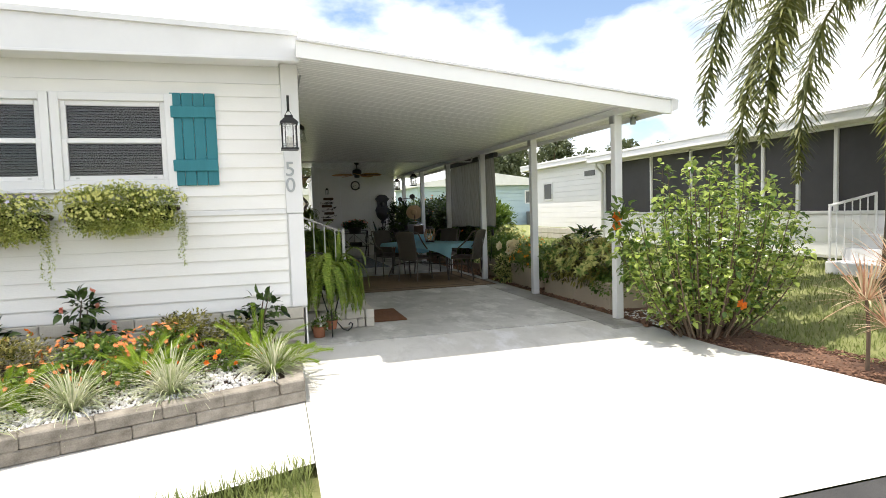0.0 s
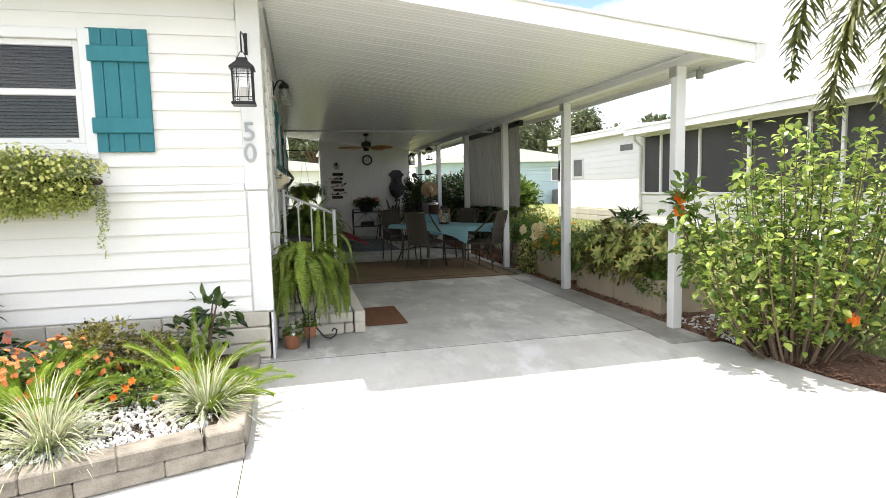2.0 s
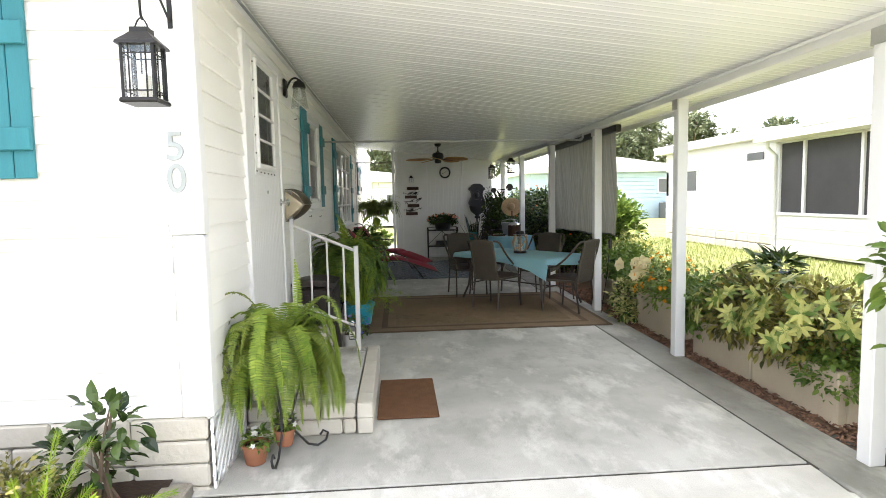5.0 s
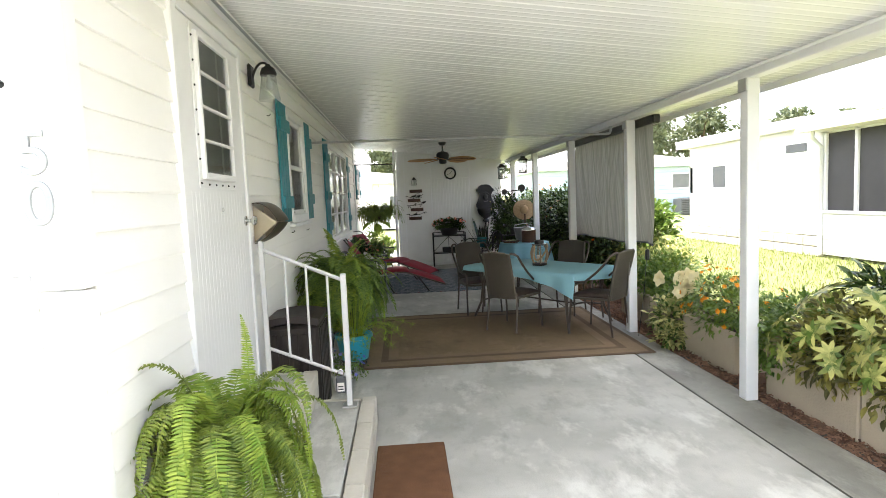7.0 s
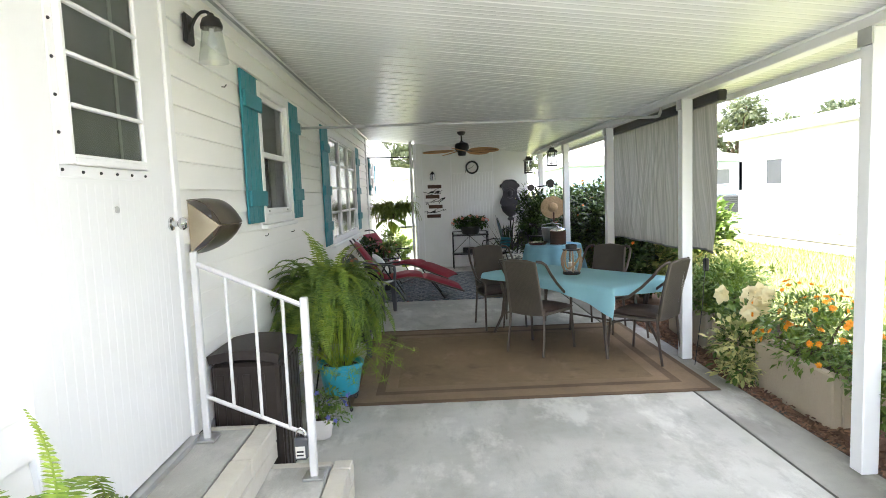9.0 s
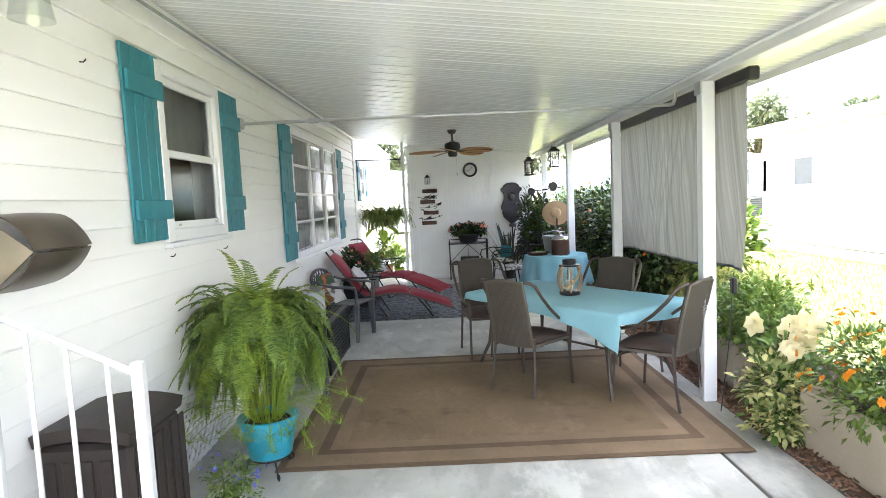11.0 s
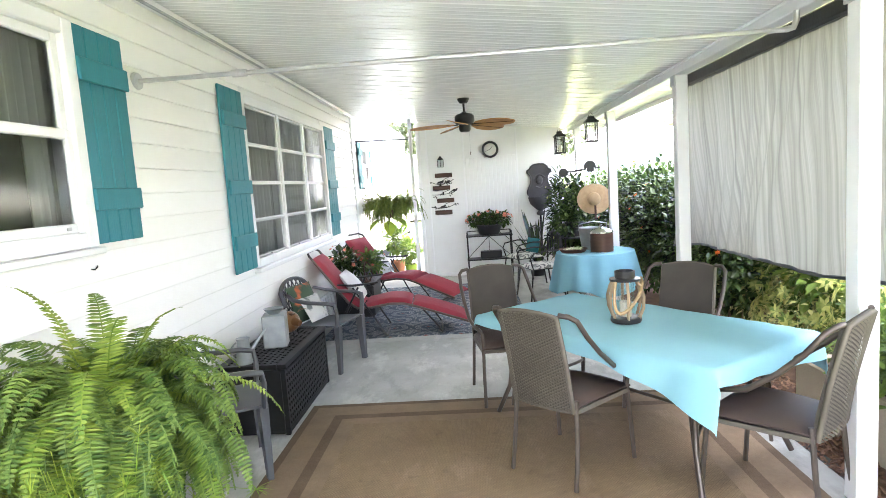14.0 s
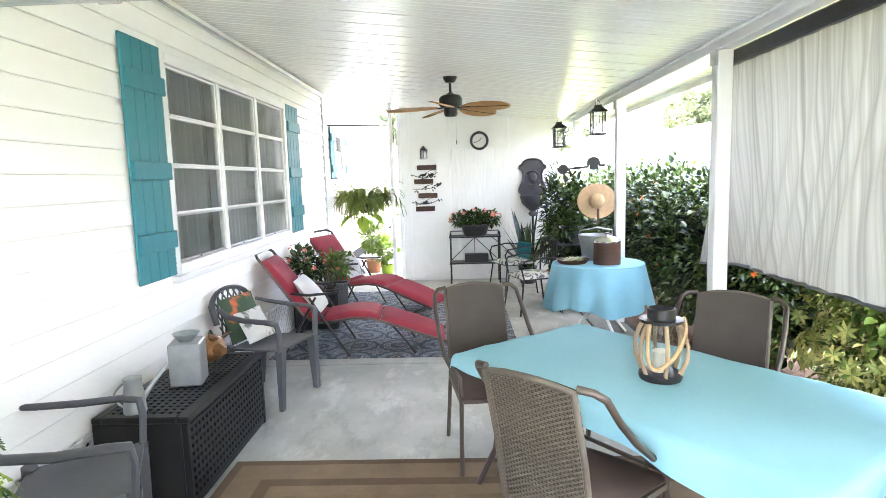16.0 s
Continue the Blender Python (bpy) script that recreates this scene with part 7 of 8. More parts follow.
g.grid(round_cloth, 132, 20)
solid("round_tablecloth", g, M_CLOTH2, "blue cloth hanging in folds over the round table", "tablecloth", (3.43, 14.0, -0.022), smooth=70)
zt = 0.738
t = thing("zinc_pail", "galvanised pail with raised handle on the round table", "pail", (3.45, 14.19, zt))
part("body", Geo().lathe([(0.125, 0), (0.13, 0.005), (0.165, 0.25), (0.172, 0.255), (0.165, 0.25), (0.12, 0.02), (0.01, 0.015)], 26), M_ZINC, t, smooth=40)
part("handle", Geo().tube([(-0.17, 0, 0.22), (-0.16, -0.03, 0.30), (0.0, -0.05, 0.33), (0.16, -0.03, 0.30), (0.17, 0, 0.22)], 0.006, 6), M_ZINC, t, smooth=60)
t = thing("ice_bucket", "brown leather-look ice bucket with chrome lid", "ice bucket", (3.47, 13.80, zt))
part("body", Geo().lathe([(0.12, 0.012), (0.125, 0.02), (0.125, 0.22), (0.12, 0.225)], 26), M_DARKWOOD, t, smooth=40)
part("lid", Geo().lathe([(0.127, 0.22), (0.127, 0.235), (0.10, 0.262), (0.03, 0.275), (0.016, 0.29), (0.022, 0.31), (0.002, 0.315)], 26), M_CHROME, t, "polished chrome lid", 40)
part("foot", Geo().lathe([(0.13, 0), (0.13, 0.014), (0.12, 0.016)], 26), M_CHROME, t, smooth=40)
t = thing("tray", "dark round dish of succulents on the round table", "tray", (3.18, 13.98, zt))
part("dish", Geo().lathe([(0.13, 0), (0.16, 0.035), (0.165, 0.04), (0.12, 0.012), (0.01, 0.01)], 24), M_DARKWOOD, t, smooth=40)
part("succulents", whorl_geo([(Vector((R.uniform(-0.09, 0.09), R.uniform(-0.09, 0.09), 0.02)), Vector((0, 0, 1))) for _ in range(14)], 0.06, 9, 5, 0.4, 0.7), M_VARIEG, t)


# iron patio chairs with scroll-print seats
def patio_chair(at):
    t = thing("patio_chair", "black iron patio chair with grey scroll-print seat pad", "chair", at, "iron patio chairs")
    for sx in (-1, 1):
        part("leg", bed_tube([(sx * 0.22, 0.22, 0.42), (sx * 0.235, 0.25, 0.2), (sx * 0.25, 0.28, 0)], 0.011), M_BLACK, t, smooth=60)
        part("leg", bed_tube([(sx * 0.20, -0.2, 0.84), (sx * 0.20, -0.18, 0.42), (sx * 0.215, -0.24, 0)], 0.011), M_BLACK, t, smooth=60)
        part("arm", bed_tube([(sx * 0.20, -0.2, 0.64), (sx * 0.25, 0.0, 0.66), (sx * 0.25, 0.22, 0.63), (sx * 0.235, 0.26, 0.56), (sx * 0.225, 0.22, 0.42)], 0.010), M_BLACK, t, smooth=60)
    part("seat_frame", Geo().box((-0.22, -0.2, 0.405), (0.22, 0.23, 0.42), 0.005), M_BLACK, t)
    part("seat", Geo().grid(lambda u, v: ((u - 0.5) * 0.45, -0.2 + 0.44 * v, 0.425 + 0.06 * (max(0, math.sin(u * math.pi)) * max(0, math.sin(v * math.pi))) ** 0.3), 12, 12, 0.01), M_PAISLEY, t, "grey scroll-print pad", 70)
    bkg = Geo().tube([(-0.20, -0.2, 0.84), (0, -0.21, 0.89), (0.20, -0.2, 0.84)], 0.011, 6).tube([(-0.2, -0.19, 0.55), (0.2, -0.19, 0.55)], 0.008, 5)
    for k in range(7):
        x = -0.15 + 0.05 * k
        bkg.tube(arc((x, -0.19, 0.55), (x * 1.4, -0.2, 0.7), (x * 0.7, -0.205, 0.865), 6), 0.006, 5)
    part("back_grille", bkg, M_BLACK, t, smooth=60)
    return t


pc = patio_chair(facing(2.94, 15.14, -0.95, -0.3) @ Matrix.Translation((0, 0, -0.006)))
copy_thing(pc, facing(2.82, 16.28, -0.92, -0.38) @ Matrix.Translation((0, 0, -0.006)))
cushion("throw_pillow", facing(2.82, 16.28, -0.92, -0.38) @ pose(0, -0.12, 0.47, 12), 0.40, 0.22, 0.1, M_TEALP, "dark teal lumbar pillow on an iron chair", "pillow")


# corner plants and hanging pulley with straw hat
def snake_plant(at, seed):
    t = thing("snake_plant", "dark upright sword-leaved plant in a black pot", "potted plant", at)
    part("pot", Geo().lathe([(0.11, 0), (0.14, 0.24), (0.15, 0.25), (0.13, 0.25), (0.01, 0.22)], 20), M_BLACK, t, smooth=40)
    part("blades", Geo().add(*(lambda q: (q.v, q.f))(tuft_geo(24, 0.92, 0.085, seed, 0.3, (0.7, 1.45))), pose(0, 0, 0.22)), M_LEAFD, t)


snake_plant((3.08, 16.98, 0.003), 8)
potted((3.52, 15.62, 0.003), M_BLACK, 0.17, 0.26, [((0, 0, 0.85), (0.26, 0.42, 0.6)), ((0.02, -0.1, 0.5), (0.26, 0.36, 0.3)), ((0.05, 0.2, 1.3), (0.2, 0.3, 0.35))], 1900, 0.11, M_LEAFD, "leafy dark plant in a black pot by the post", None, 66)
potted((3.45, 16.55, 0.003), M_TERRA, 0.15, 0.25, [((0, 0, 1.1), (0.24, 0.36, 0.75)), ((0.0, -0.1, 0.6), (0.28, 0.36, 0.4))], 1900, 0.13, M_LEAFD, "tall feathery plant in a clay pot", (16, 0.03, M_YELLOW, 5), 67, aspect=0.22)
t = thing("plant_shelf", "dark metal plant shelf beside the post", "plant shelf", (3.45, 15.15, 0.003))
for x in (-0.2, 0.2):
    for y in (-0.16, 0.16):
        part("leg", Geo().tube([(x, y, 0), (x, y, 0.8)], 0.01, 6), M_BLACK, t)
for z in (0.35, 0.78):
    part("shelf", Geo().box((-0.22, -0.18, z), (0.22, 0.18, z + 0.02), 0.004), M_BLACK, t)
potted((3.40, 15.15, 0.805), M_BLACK, 0.12, 0.2, [((0, 0, 0.42), (0.26, 0.28, 0.28)), ((-0.12, -0.1, 0.2), (0.2, 0.2, 0.25))], 1000, 0.075, M_LEAFD, "small-leaved plant in a black pot on the shelf", (20, 0.02, M_LILAC, 5), 68)

g = Geo().tube([(3.78, 14.5, 2.36), (3.74, 14.5, 2.42), (3.66, 14.5, 2.38), (3.60, 14.5, 2.32), (3.53, 14.5, 2.33), (3.52, 14.5, 2.37)], 0.0085, 6)
g2 = thing("lantern_hook", "white scrolled iron hook on a carport post", "hook", (0, 0, 0), "lantern hooks")
part("hook", g, M_TRIM, g2, smooth=60)
copy_thing(g2, pose(-0.22, 1.05, -0.06))
lantern("hanging_lantern", pose(3.545, 14.5, 2.00), "black metal and glass lantern hanging from a white hook", 1.0, "black lanterns")
lantern("hanging_lantern", pose(3.32, 15.55, 1.93), "black metal and glass lantern hanging near the shed", 1.0, "black lanterns")
g = Geo().tube([(3.545, 14.5, 2.33), (3.545, 14.5, 2.30)], 0.004, 5).tube([(3.32, 15.55, 2.27), (3.32, 15.55, 2.22)], 0.004, 5)
solid("lantern_chain", g, M_BLACK, "short black lantern hangers", "hanger")
t = thing("pulley_rack", "old iron pulley wheels on a short bar", "pulley rack", (0, 0, 0))
part("bar", Geo().tube([(3.25, 15.0, 1.66), (3.74, 14.98, 1.70)], 0.012, 7), M_BLACK, t, smooth=50)
wheel = [(0.02, -0.012), (0.06, -0.016), (0.075, -0.014), (0.062, 0.0), (0.075, 0.014), (0.06, 0.016), (0.02, 0.012)]
part("wheel", Geo().lathe(wheel, 20, pose(3.60, 14.94, 1.72, 90)), M_BLACK, t, smooth=40)
part("wheel", Geo().lathe(wheel, 20, pose(3.26, 14.94, 1.66, 90) @ Matrix.Diagonal((0.8, 0.8, 1, 1))), M_BLACK, t, smooth=40)
part("rope", Geo().tube([(3.55, 14.93, 1.70), (3.52, 14.92, 1.45)], 0.008, 6).tube([(3.65, 14.93, 1.70), (3.69, 14.92, 1.42)], 0.008, 6), M_ALU, t, smooth=60)
t = thing("straw_hat", "wide-brimmed straw hat hung by a ribbon", "hat", pose(3.62, 14.86, 1.30, 82, 0, -12) @ Matrix.Scale(0.88, 4))
part("brim", Geo().grid(lambda u, v: ((0.09 + 0.135 * v) * math.cos(math.tau * u) * 1.08, (0.09 + 0.135 * v) * math.sin(math.tau * u), 0.012 * math.sin(math.tau * u * 3 + 0.6) * v), 40, 6, 0.004), M_STRAW, t, smooth=60)
part("crown", Geo().lathe([(0.098, 0), (0.093, 0.05), (0.075, 0.082), (0.03, 0.094), (0.002, 0.093)], 24), M_STRAW, t, smooth=60)
part("band", Geo().lathe([(0.1, 0.003), (0.099, 0.03), (0.094, 0.03), (0.095, 0.003)], 24, cap=False), M_PALEWOOD, t, "brown ribbon band", 60)
part("ribbon", Geo().box((0.0, -0.30, 0.02), (0.03, -0.10, 0.024), 0.001), M_DARKWOOD, t)

# ---- by the steps ----
t = thing("plant_stand", "black wrought-iron plant stand with scrolled feet", "plant stand", (0.50, 5.90, 0.003))
for k in range(3):
    a_ = radians(-95 + 120 * k)
    c_, s_ = math.cos(a_), math.sin(a_)
    part("leg", Geo().tube([(c_ * q, s_ * q, z) for q, z in ((0.13, 0.56), (0.10, 0.40), (0.05, 0.25), (0.06, 0.13), (0.14, 0.03), (0.20, 0.008), (0.25, 0.03), (0.265, 0.075), (0.235, 0.095), (0.215, 0.07))], 0.0075, 6), M_BLACK, t, smooth=60)
part("ring", Geo().tube([(0.135 * math.cos(math.tau * k / 20), 0.135 * math.sin(math.tau * k / 20), 0.56) for k in range(21)], 0.006, 5), M_BLACK, t, smooth=60)
part("ring", Geo().tube([(0.055 * math.cos(math.tau * k / 14), 0.055 * math.sin(math.tau * k / 14), 0.2) for k in range(15)], 0.005, 5), M_BLACK, t, smooth=60)
t = thing("boston_fern", "lush bright green fern spilling from its stand", "fern", (0.50, 5.90, 0.50))
part("pot", Geo().lathe([(0.09, 0), (0.125, 0.17), (0.13, 0.18), (0.11, 0.18), (0.01, 0.15)], 20), M_BLACK, t, smooth=40)
part("fronds", fern_geo(70, 0.56, 0.18, 0.9, 44, 12, 2.1, 0.033), M_FERNO, t)
part("fronds", fern_geo(58, 0.62, 0.20, 0.9, 46, 13, 2.5, 0.034), M_FERN, t, "bright yellow-green arching fronds")
part("frond", Geo().add(*(lambda q: (q.v, q.f))(fern_geo(1, 0.52, 0.0, 0.05, 44, 4, 0.0, 0.02)), pose(0.06, 0.04, 0.22, 0, 4, 0)), M_FERN, t, "single upright yellowing frond")
potted((0.35, 5.80, 0.003), M_TERRA, 0.075, 0.12, [((0.02, 0, 0.14), (0.1, 0.1, 0.07))], 110, 0.045, M_LEAF, "clay pot of white flowers tipped beside the stand", (7, 0.022, M_WHITEP, 5), 71)
potted((0.50, 5.90, 0.06), M_TERRA, 0.06, 0.10, [((0.0, 0, 0.14), (0.09, 0.09, 0.07))], 90, 0.04, M_LEAF, "small clay pot of white flowers under the fern", (7, 0.022, M_WHITEP, 5), 72)

t = thing("deck_box", "dark brown resin deck box behind the railing", "deck box", (0.235, 7.78, 0.003))
part("body", Geo().box((0, 0, 0), (0.37, 0.42, 0.71), 0.02), M_BROWNPL, t)
rib = Geo().box((0, 0, 0), (0.012, 0.05, 0.65), 0.004).mesh("rib", M_BROWNPL)
for k in range(6):
    part("rib", rib, M_BROWNPL, t, at=pose(0.368, 0.03 + 0.072 * k, 0.03))
ribf = Geo().box((0, -0.010, 0), (0.045, 0.002, 0.62), 0.004).mesh("rib", M_BROWNPL)
for k in range(4):
    part("rib", ribf, M_BROWNPL, t, at=pose(0.03 + 0.073 * k, 0, 0.03))
part("lid", Geo().grid(lambda u, v: (-0.01 + 0.395 * u, -0.015 + 0.45 * v, 0.735 + 0.05 * math.sin(u * 2.2 + 0.5)), 8, 4, 0.05), M_BROWNPL, t, "arched lid", 40)

t = thing("pot_stand", "low black iron pot stand with curled feet", "plant stand", (0.74, 9.02, 0.003))
for k in range(3):
    a_ = radians(-60 + 120 * k)
    c_, s_ = math.cos(a_), math.sin(a_)
    part("leg", Geo().tube([(c_ * q, s_ * q, z) for q, z in ((0.11, 0.105), (0.14, 0.06), (0.155, 0.012), (0.175, 0.008), (0.19, 0.028), (0.175, 0.042))], 0.006, 6), M_BLACK, t, smooth=60)
part("ring", Geo().tube([(0.125 * math.cos(math.tau * k / 20), 0.125 * math.sin(math.tau * k / 20), 0.107) for k in range(21)], 0.006, 5), M_BLACK, t, smooth=60)
t = thing("papyrus_pot", "turquoise glazed pot of papyrus and trailing stems", "potted plant", (0.74, 9.02, 0.118))
part("pot", Geo().lathe([(0.125, 0), (0.13, 0.005), (0.165, 0.20), (0.178, 0.205), (0.18, 0.235), (0.165, 0.24), (0.155, 0.20), (0.01, 0.19)], 28), M_TURQ, t, smooth=40)
part("soil", Geo().lathe([(0.16, 0.195), (0.08, 0.212), (0.01, 0.215)], 18), M_SOIL, t, smooth=50)
r = random.Random(3)
g, heads = Geo(), Geo()
for k in range(210):
    a_, q = r.uniform(0, math.tau), r.uniform(0.1, 0.75) if k < 135 else r.uniform(0.9, 1.2)
    ln = r.uniform(0.25, 0.6)
    d = Vector((math.cos(a_) * q * 0.55, math.sin(a_) * q * 0.55, 1)).normalized()
    b_ = Vector((math.cos(a_) * 0.07, math.sin(a_) * 0.07, 0.2))
    e = b_ + d * ln - Vector((0, 0, ln * q * (0.25 if k < 135 else 0.7))) + Vector((math.cos(a_), math.sin(a_), 0)) * (0 if k < 135 else ln * 0.35)
    g.tube(arc(b_, b_ + d * ln * 0.6, e, 5), 0.0015, 3)
    if k % 4 == 0 or k > 134 and k % 2:
        for _ in range(26):
            heads.blade(e, (r.uniform(-1, 1), r.uniform(-1, 1), r.uniform(-0.3, 0.9)), r.uniform(0.04, 0.08), 0.0028, 0.5, 2)
part("stalk_clump", g, M_LIME, t), part("plume_clump", heads, M_LIME, t, "feathery yellow-green heads")
t = thing("pot_hanger", "black iron stand holding the big fern", "plant stand", (0.62, 9.30, 0.003))
for k in range(3):
    a_ = radians(30 + 120 * k)
    part("leg", Geo().tube([(math.cos(a_) * 0.18, math.sin(a_) * 0.18, 0), (math.cos(a_) * 0.10, math.sin(a_) * 0.10, 0.35), (math.cos(a_) * 0.14, math.sin(a_) * 0.14, 0.60)], 0.0075, 6), M_BLACK, t, smooth=60)
part("ring", Geo().tube([(0.14 * math.cos(math.tau * k / 20), 0.14 * math.sin(math.tau * k / 20), 0.60) for k in range(21)], 0.006, 5), M_BLACK, t, smooth=60)
t = thing("boston_fern", "large dense green fern on an iron stand by the wall", "fern", (0.62, 9.30, 0.55))
part("pot", Geo().lathe([(0.10, 0), (0.135, 0.2), (0.14, 0.21), (0.12, 0.21), (0.01, 0.18)], 20), M_BLACK, t, smooth=40)
part("fronds", fern_geo(290, 0.56, 0.24, 1.0, 40, 15, 1.3, 0.046), M_FERND, t)
part("fronds", fern_geo(60, 0.60, 0.24, 1.0, 42, 19, 1.0, 0.046), M_FERN, t, "younger light green fronds")
potted((0.68, 8.45, 0.003), M_LINEN, 0.09, 0.14, [((0.03, 0, 0.24), (0.18, 0.16, 0.13)), ((0.12, -0.08, 0.18), (0.12, 0.12, 0.09))], 560, 0.03, M_FERND, "small pot of blue flowers by the steps", (14, 0.02, M_BLUEP, 5), 73)

# hanging fern in the side opening
t = thing("hanging_fern", "hanging basket of feathery fern in the side opening", "hanging plant", (0.66, 17.0, 1.24))
part("basket", Geo().lathe([(0.06, -0.12), (0.15, 0.0), (0.16, 0.02), (0.14, 0.02), (0.01, -0.02)], 18), M_DARKWOOD, t, smooth=40)
part("hanger", Geo().tube([(0.15, 0, 0.02), (0, 0, 1.16)], 0.003, 4).tube([(-0.15, 0, 0.02), (0, 0, 1.16)], 0.003, 4), M_BLACK, t)
part("fronds", fern_geo(150, 0.46, 0.06, 1.0, 34, 31, 1.6, 0.022), M_FERNO, t)
for dx, sd in ((-0.24, 32), (0.27, 33)):
    part("fronds", Geo().add(*(lambda q: (q.v, q.f))(fern_geo(80, 0.38, 0.06, 1.0, 30, sd, 1.7, 0.022)), pose(dx, 0.02, 0.02)), M_FERNO, t)
part("broad_leaves", Geo().leaf((-0.1, -0.1, -0.12), (-0.8, -0.5, -0.5), (0, 0, 1), 0.34, 0.22).leaf((0.05, -0.15, -0.12), (0.8, -0.5, -0.35), (0, 0, 1), 0.34, 0.22).leaf((-0.02, -0.18, -0.15), (0.2, -0.6, -0.8), (0, 0, 1), 0.3, 0.2), M_LIME, t, "broad lime leaves")
potted((0.85, 17.9, 0.0), M_LIME, 0.11, 0.2, [((0, 0, 0.45), (0.2, 0.2, 0.25))], 200, 0.12, M_LEAF, "green potted plant beyond the opening", None, 75)
potted((0.55, 18.4, 0.0), M_TERRA, 0.14, 0.22, [((0, 0, 0.6), (0.3, 0.25, 0.35))], 300, 0.12, M_LEAF, "leafy potted plant beyond the opening", None, 76)

# roll-down shade, its valance and cord
t = thing("sun_shade", "grey striped roll-down sun shade between posts", "sun shade", (0, 0, 0))
part("valance", Geo().box((3.845, 9.42, 2.27), (3.925, 12.36, 2.36), 0.012), M_BLACK, t, "dark head box")


def shade_pt(u, v):
    y = 9.50 + 2.74 * u
    ylow = 9.77 + 2.93 * u
    yy_ = ylow * (1 - v) + y * v
    x = 3.885 + (1 - v) * 0.05 + 0.010 * math.sin(u * 95 + 2 * math.sin(v * 4 + u * 8)) * (0.5 + 0.5 * (1 - v)) + 0.05 * math.sin(u * 9 + 1) * (1 - v) + 0.02 * math.sin(u * 23 + 3 * v) * (1 - v)
    return (x, yy_, (0.985 - 0.065 * u ** 3 + 0.012 * math.sin(u * 17)) * (1 - v) + 2.29 * v)


M_SHADE = material("shade_mesh", (0.40, 0.385, 0.335), (0.13, 0.122, 0.105), 2, 0.8, stretch=(1, 15, 0.04), leaf=0.33, fine=0.4)
part("screen", Geo().grid(shade_pt, 160, 24), M_SHADE, t, "striped grey mesh fabric", 70)
part("hem_bar", Geo().tube([shade_pt(i / 30, 0.0) for i in range(31)], 0.011, 6), M_GREYPL, t, smooth=60)
part("cord", Geo().tube([(3.93, 9.80, 0.97), (3.86, 9.72, 0.5), (3.74, 9.6, 0.02)], 0.004, 5), M_BLACK, t, "black elastic tie-down cord")
part("buckle", Geo().box((3.90, 9.75, 0.82), (3.94, 9.80, 0.94), 0.01), M_BLACK, t)
part("cord", Geo().tube([(3.93, 12.62, 0.97), (3.80, 12.18, 0.96)], 0.005, 5), M_BLACK, t)


# ---- planter boxes and shrubs along the posts ----
def planter(y0, y1, x0=4.0, x1=4.55, h=0.37):
    t = thing("planter_box", "long beige masonry planter with soil", "planter", (x0, y0, -0.03), "beige planters")
    w, ln = x1 - x0, y1 - y0
    part("wall", Geo().box((0, 0, 0), (0.07, ln, h), 0.01), M_BEIGE, t)
    part("wall", Geo().box((w - 0.07, 0, 0), (w, ln, h), 0.01), M_BEIGE, t)
    part("wall", Geo().box((0.07, 0, 0), (w - 0.07, 0.07, h), 0.01), M_BEIGE, t)
    part("wall", Geo().box((0.07, ln - 0.07, 0), (w - 0.07, ln, h), 0.01), M_BEIGE, t)
    part("soil", Geo().box((0.07, 0.07, 0), (w - 0.07, ln - 0.07, h - 0.05)), M_SOIL, t)


planter(5.92, 6.84), planter(6.86, 7.78), planter(8.22, 9.12), planter(9.14, 10.0, 4.08, 4.6, 0.36), planter(10.15, 11.05, 4.1, 4.62)
for y, n, sd in ((6.35, 26, 91), (7.05, 30, 92)):
    shrub("variegated_schefflera", (4.26, y, 0.26), [((-0.05, 0, 0.32), (0.42, 0.5, 0.34)), ((-0.26, 0.1, 0.2), (0.26, 0.42, 0.28))], 1700, 0.075, M_OLIVE, "cream and green variegated umbrella shrub in a planter", "shrub", None, sd, 0.42, whorls=48, group="variegated shrubs")
shrub("green_shrub", (4.27, 7.62, 0.26), [((-0.06, 0.05, 0.28), (0.42, 0.42, 0.3)), ((-0.26, 0.1, 0.1), (0.22, 0.4, 0.26)), ((-0.1, 0.45, 0.2), (0.34, 0.3, 0.25))], 2800, 0.05, M_LEAF, "dense green small-leaved shrub in a planter", "shrub", None, 93, 0.6)
shrub("green_shrub", (4.38, 7.2, 0.26), [((0.05, 0, 0.6), (0.22, 0.3, 0.16))], 130, 0.13, M_LEAFD, "dark broad-leaved shrub rising over the planter", "shrub", None, 94, 0.4)
shrub("marigolds", (4.28, 8.68, 0.26), [((0, -0.1, 0.24), (0.36, 0.5, 0.26)), ((0.02, 0.3, 0.3), (0.34, 0.4, 0.26)), ((-0.2, 0.0, 0.12), (0.2, 0.45, 0.2))], 2400, 0.06, M_LEAF, "bed of orange marigolds in a planter", "flowers", (60, 0.03, M_MARI, 9), 95, 0.4)
shrub("green_shrub", (4.32, 6.0, 0.26), [((-0.1, 0.15, 0.16), (0.38, 0.45, 0.26)), ((-0.24, 0.1, 0.0), (0.2, 0.4, 0.2))], 2200, 0.05, M_LEAF, "low green groundcover in a planter", "shrub", None, 96, 0.6)
shrub("variegated_ivy", (4.02, 9.36, 0.0), [((-0.02, 0, 0.26), (0.26, 0.36, 0.28)), ((-0.12, -0.2, 0.12), (0.2, 0.26, 0.16))], 1300, 0.065, M_LEAFY, "white-edged trailing shrub spilling over the strip", "shrub", None, 97, 0.5)
t = thing("cream_trumpet_flowers", "pale yellow ruffled blooms on a leafy stem", "flowers", (4.12, 9.45, 0.25))
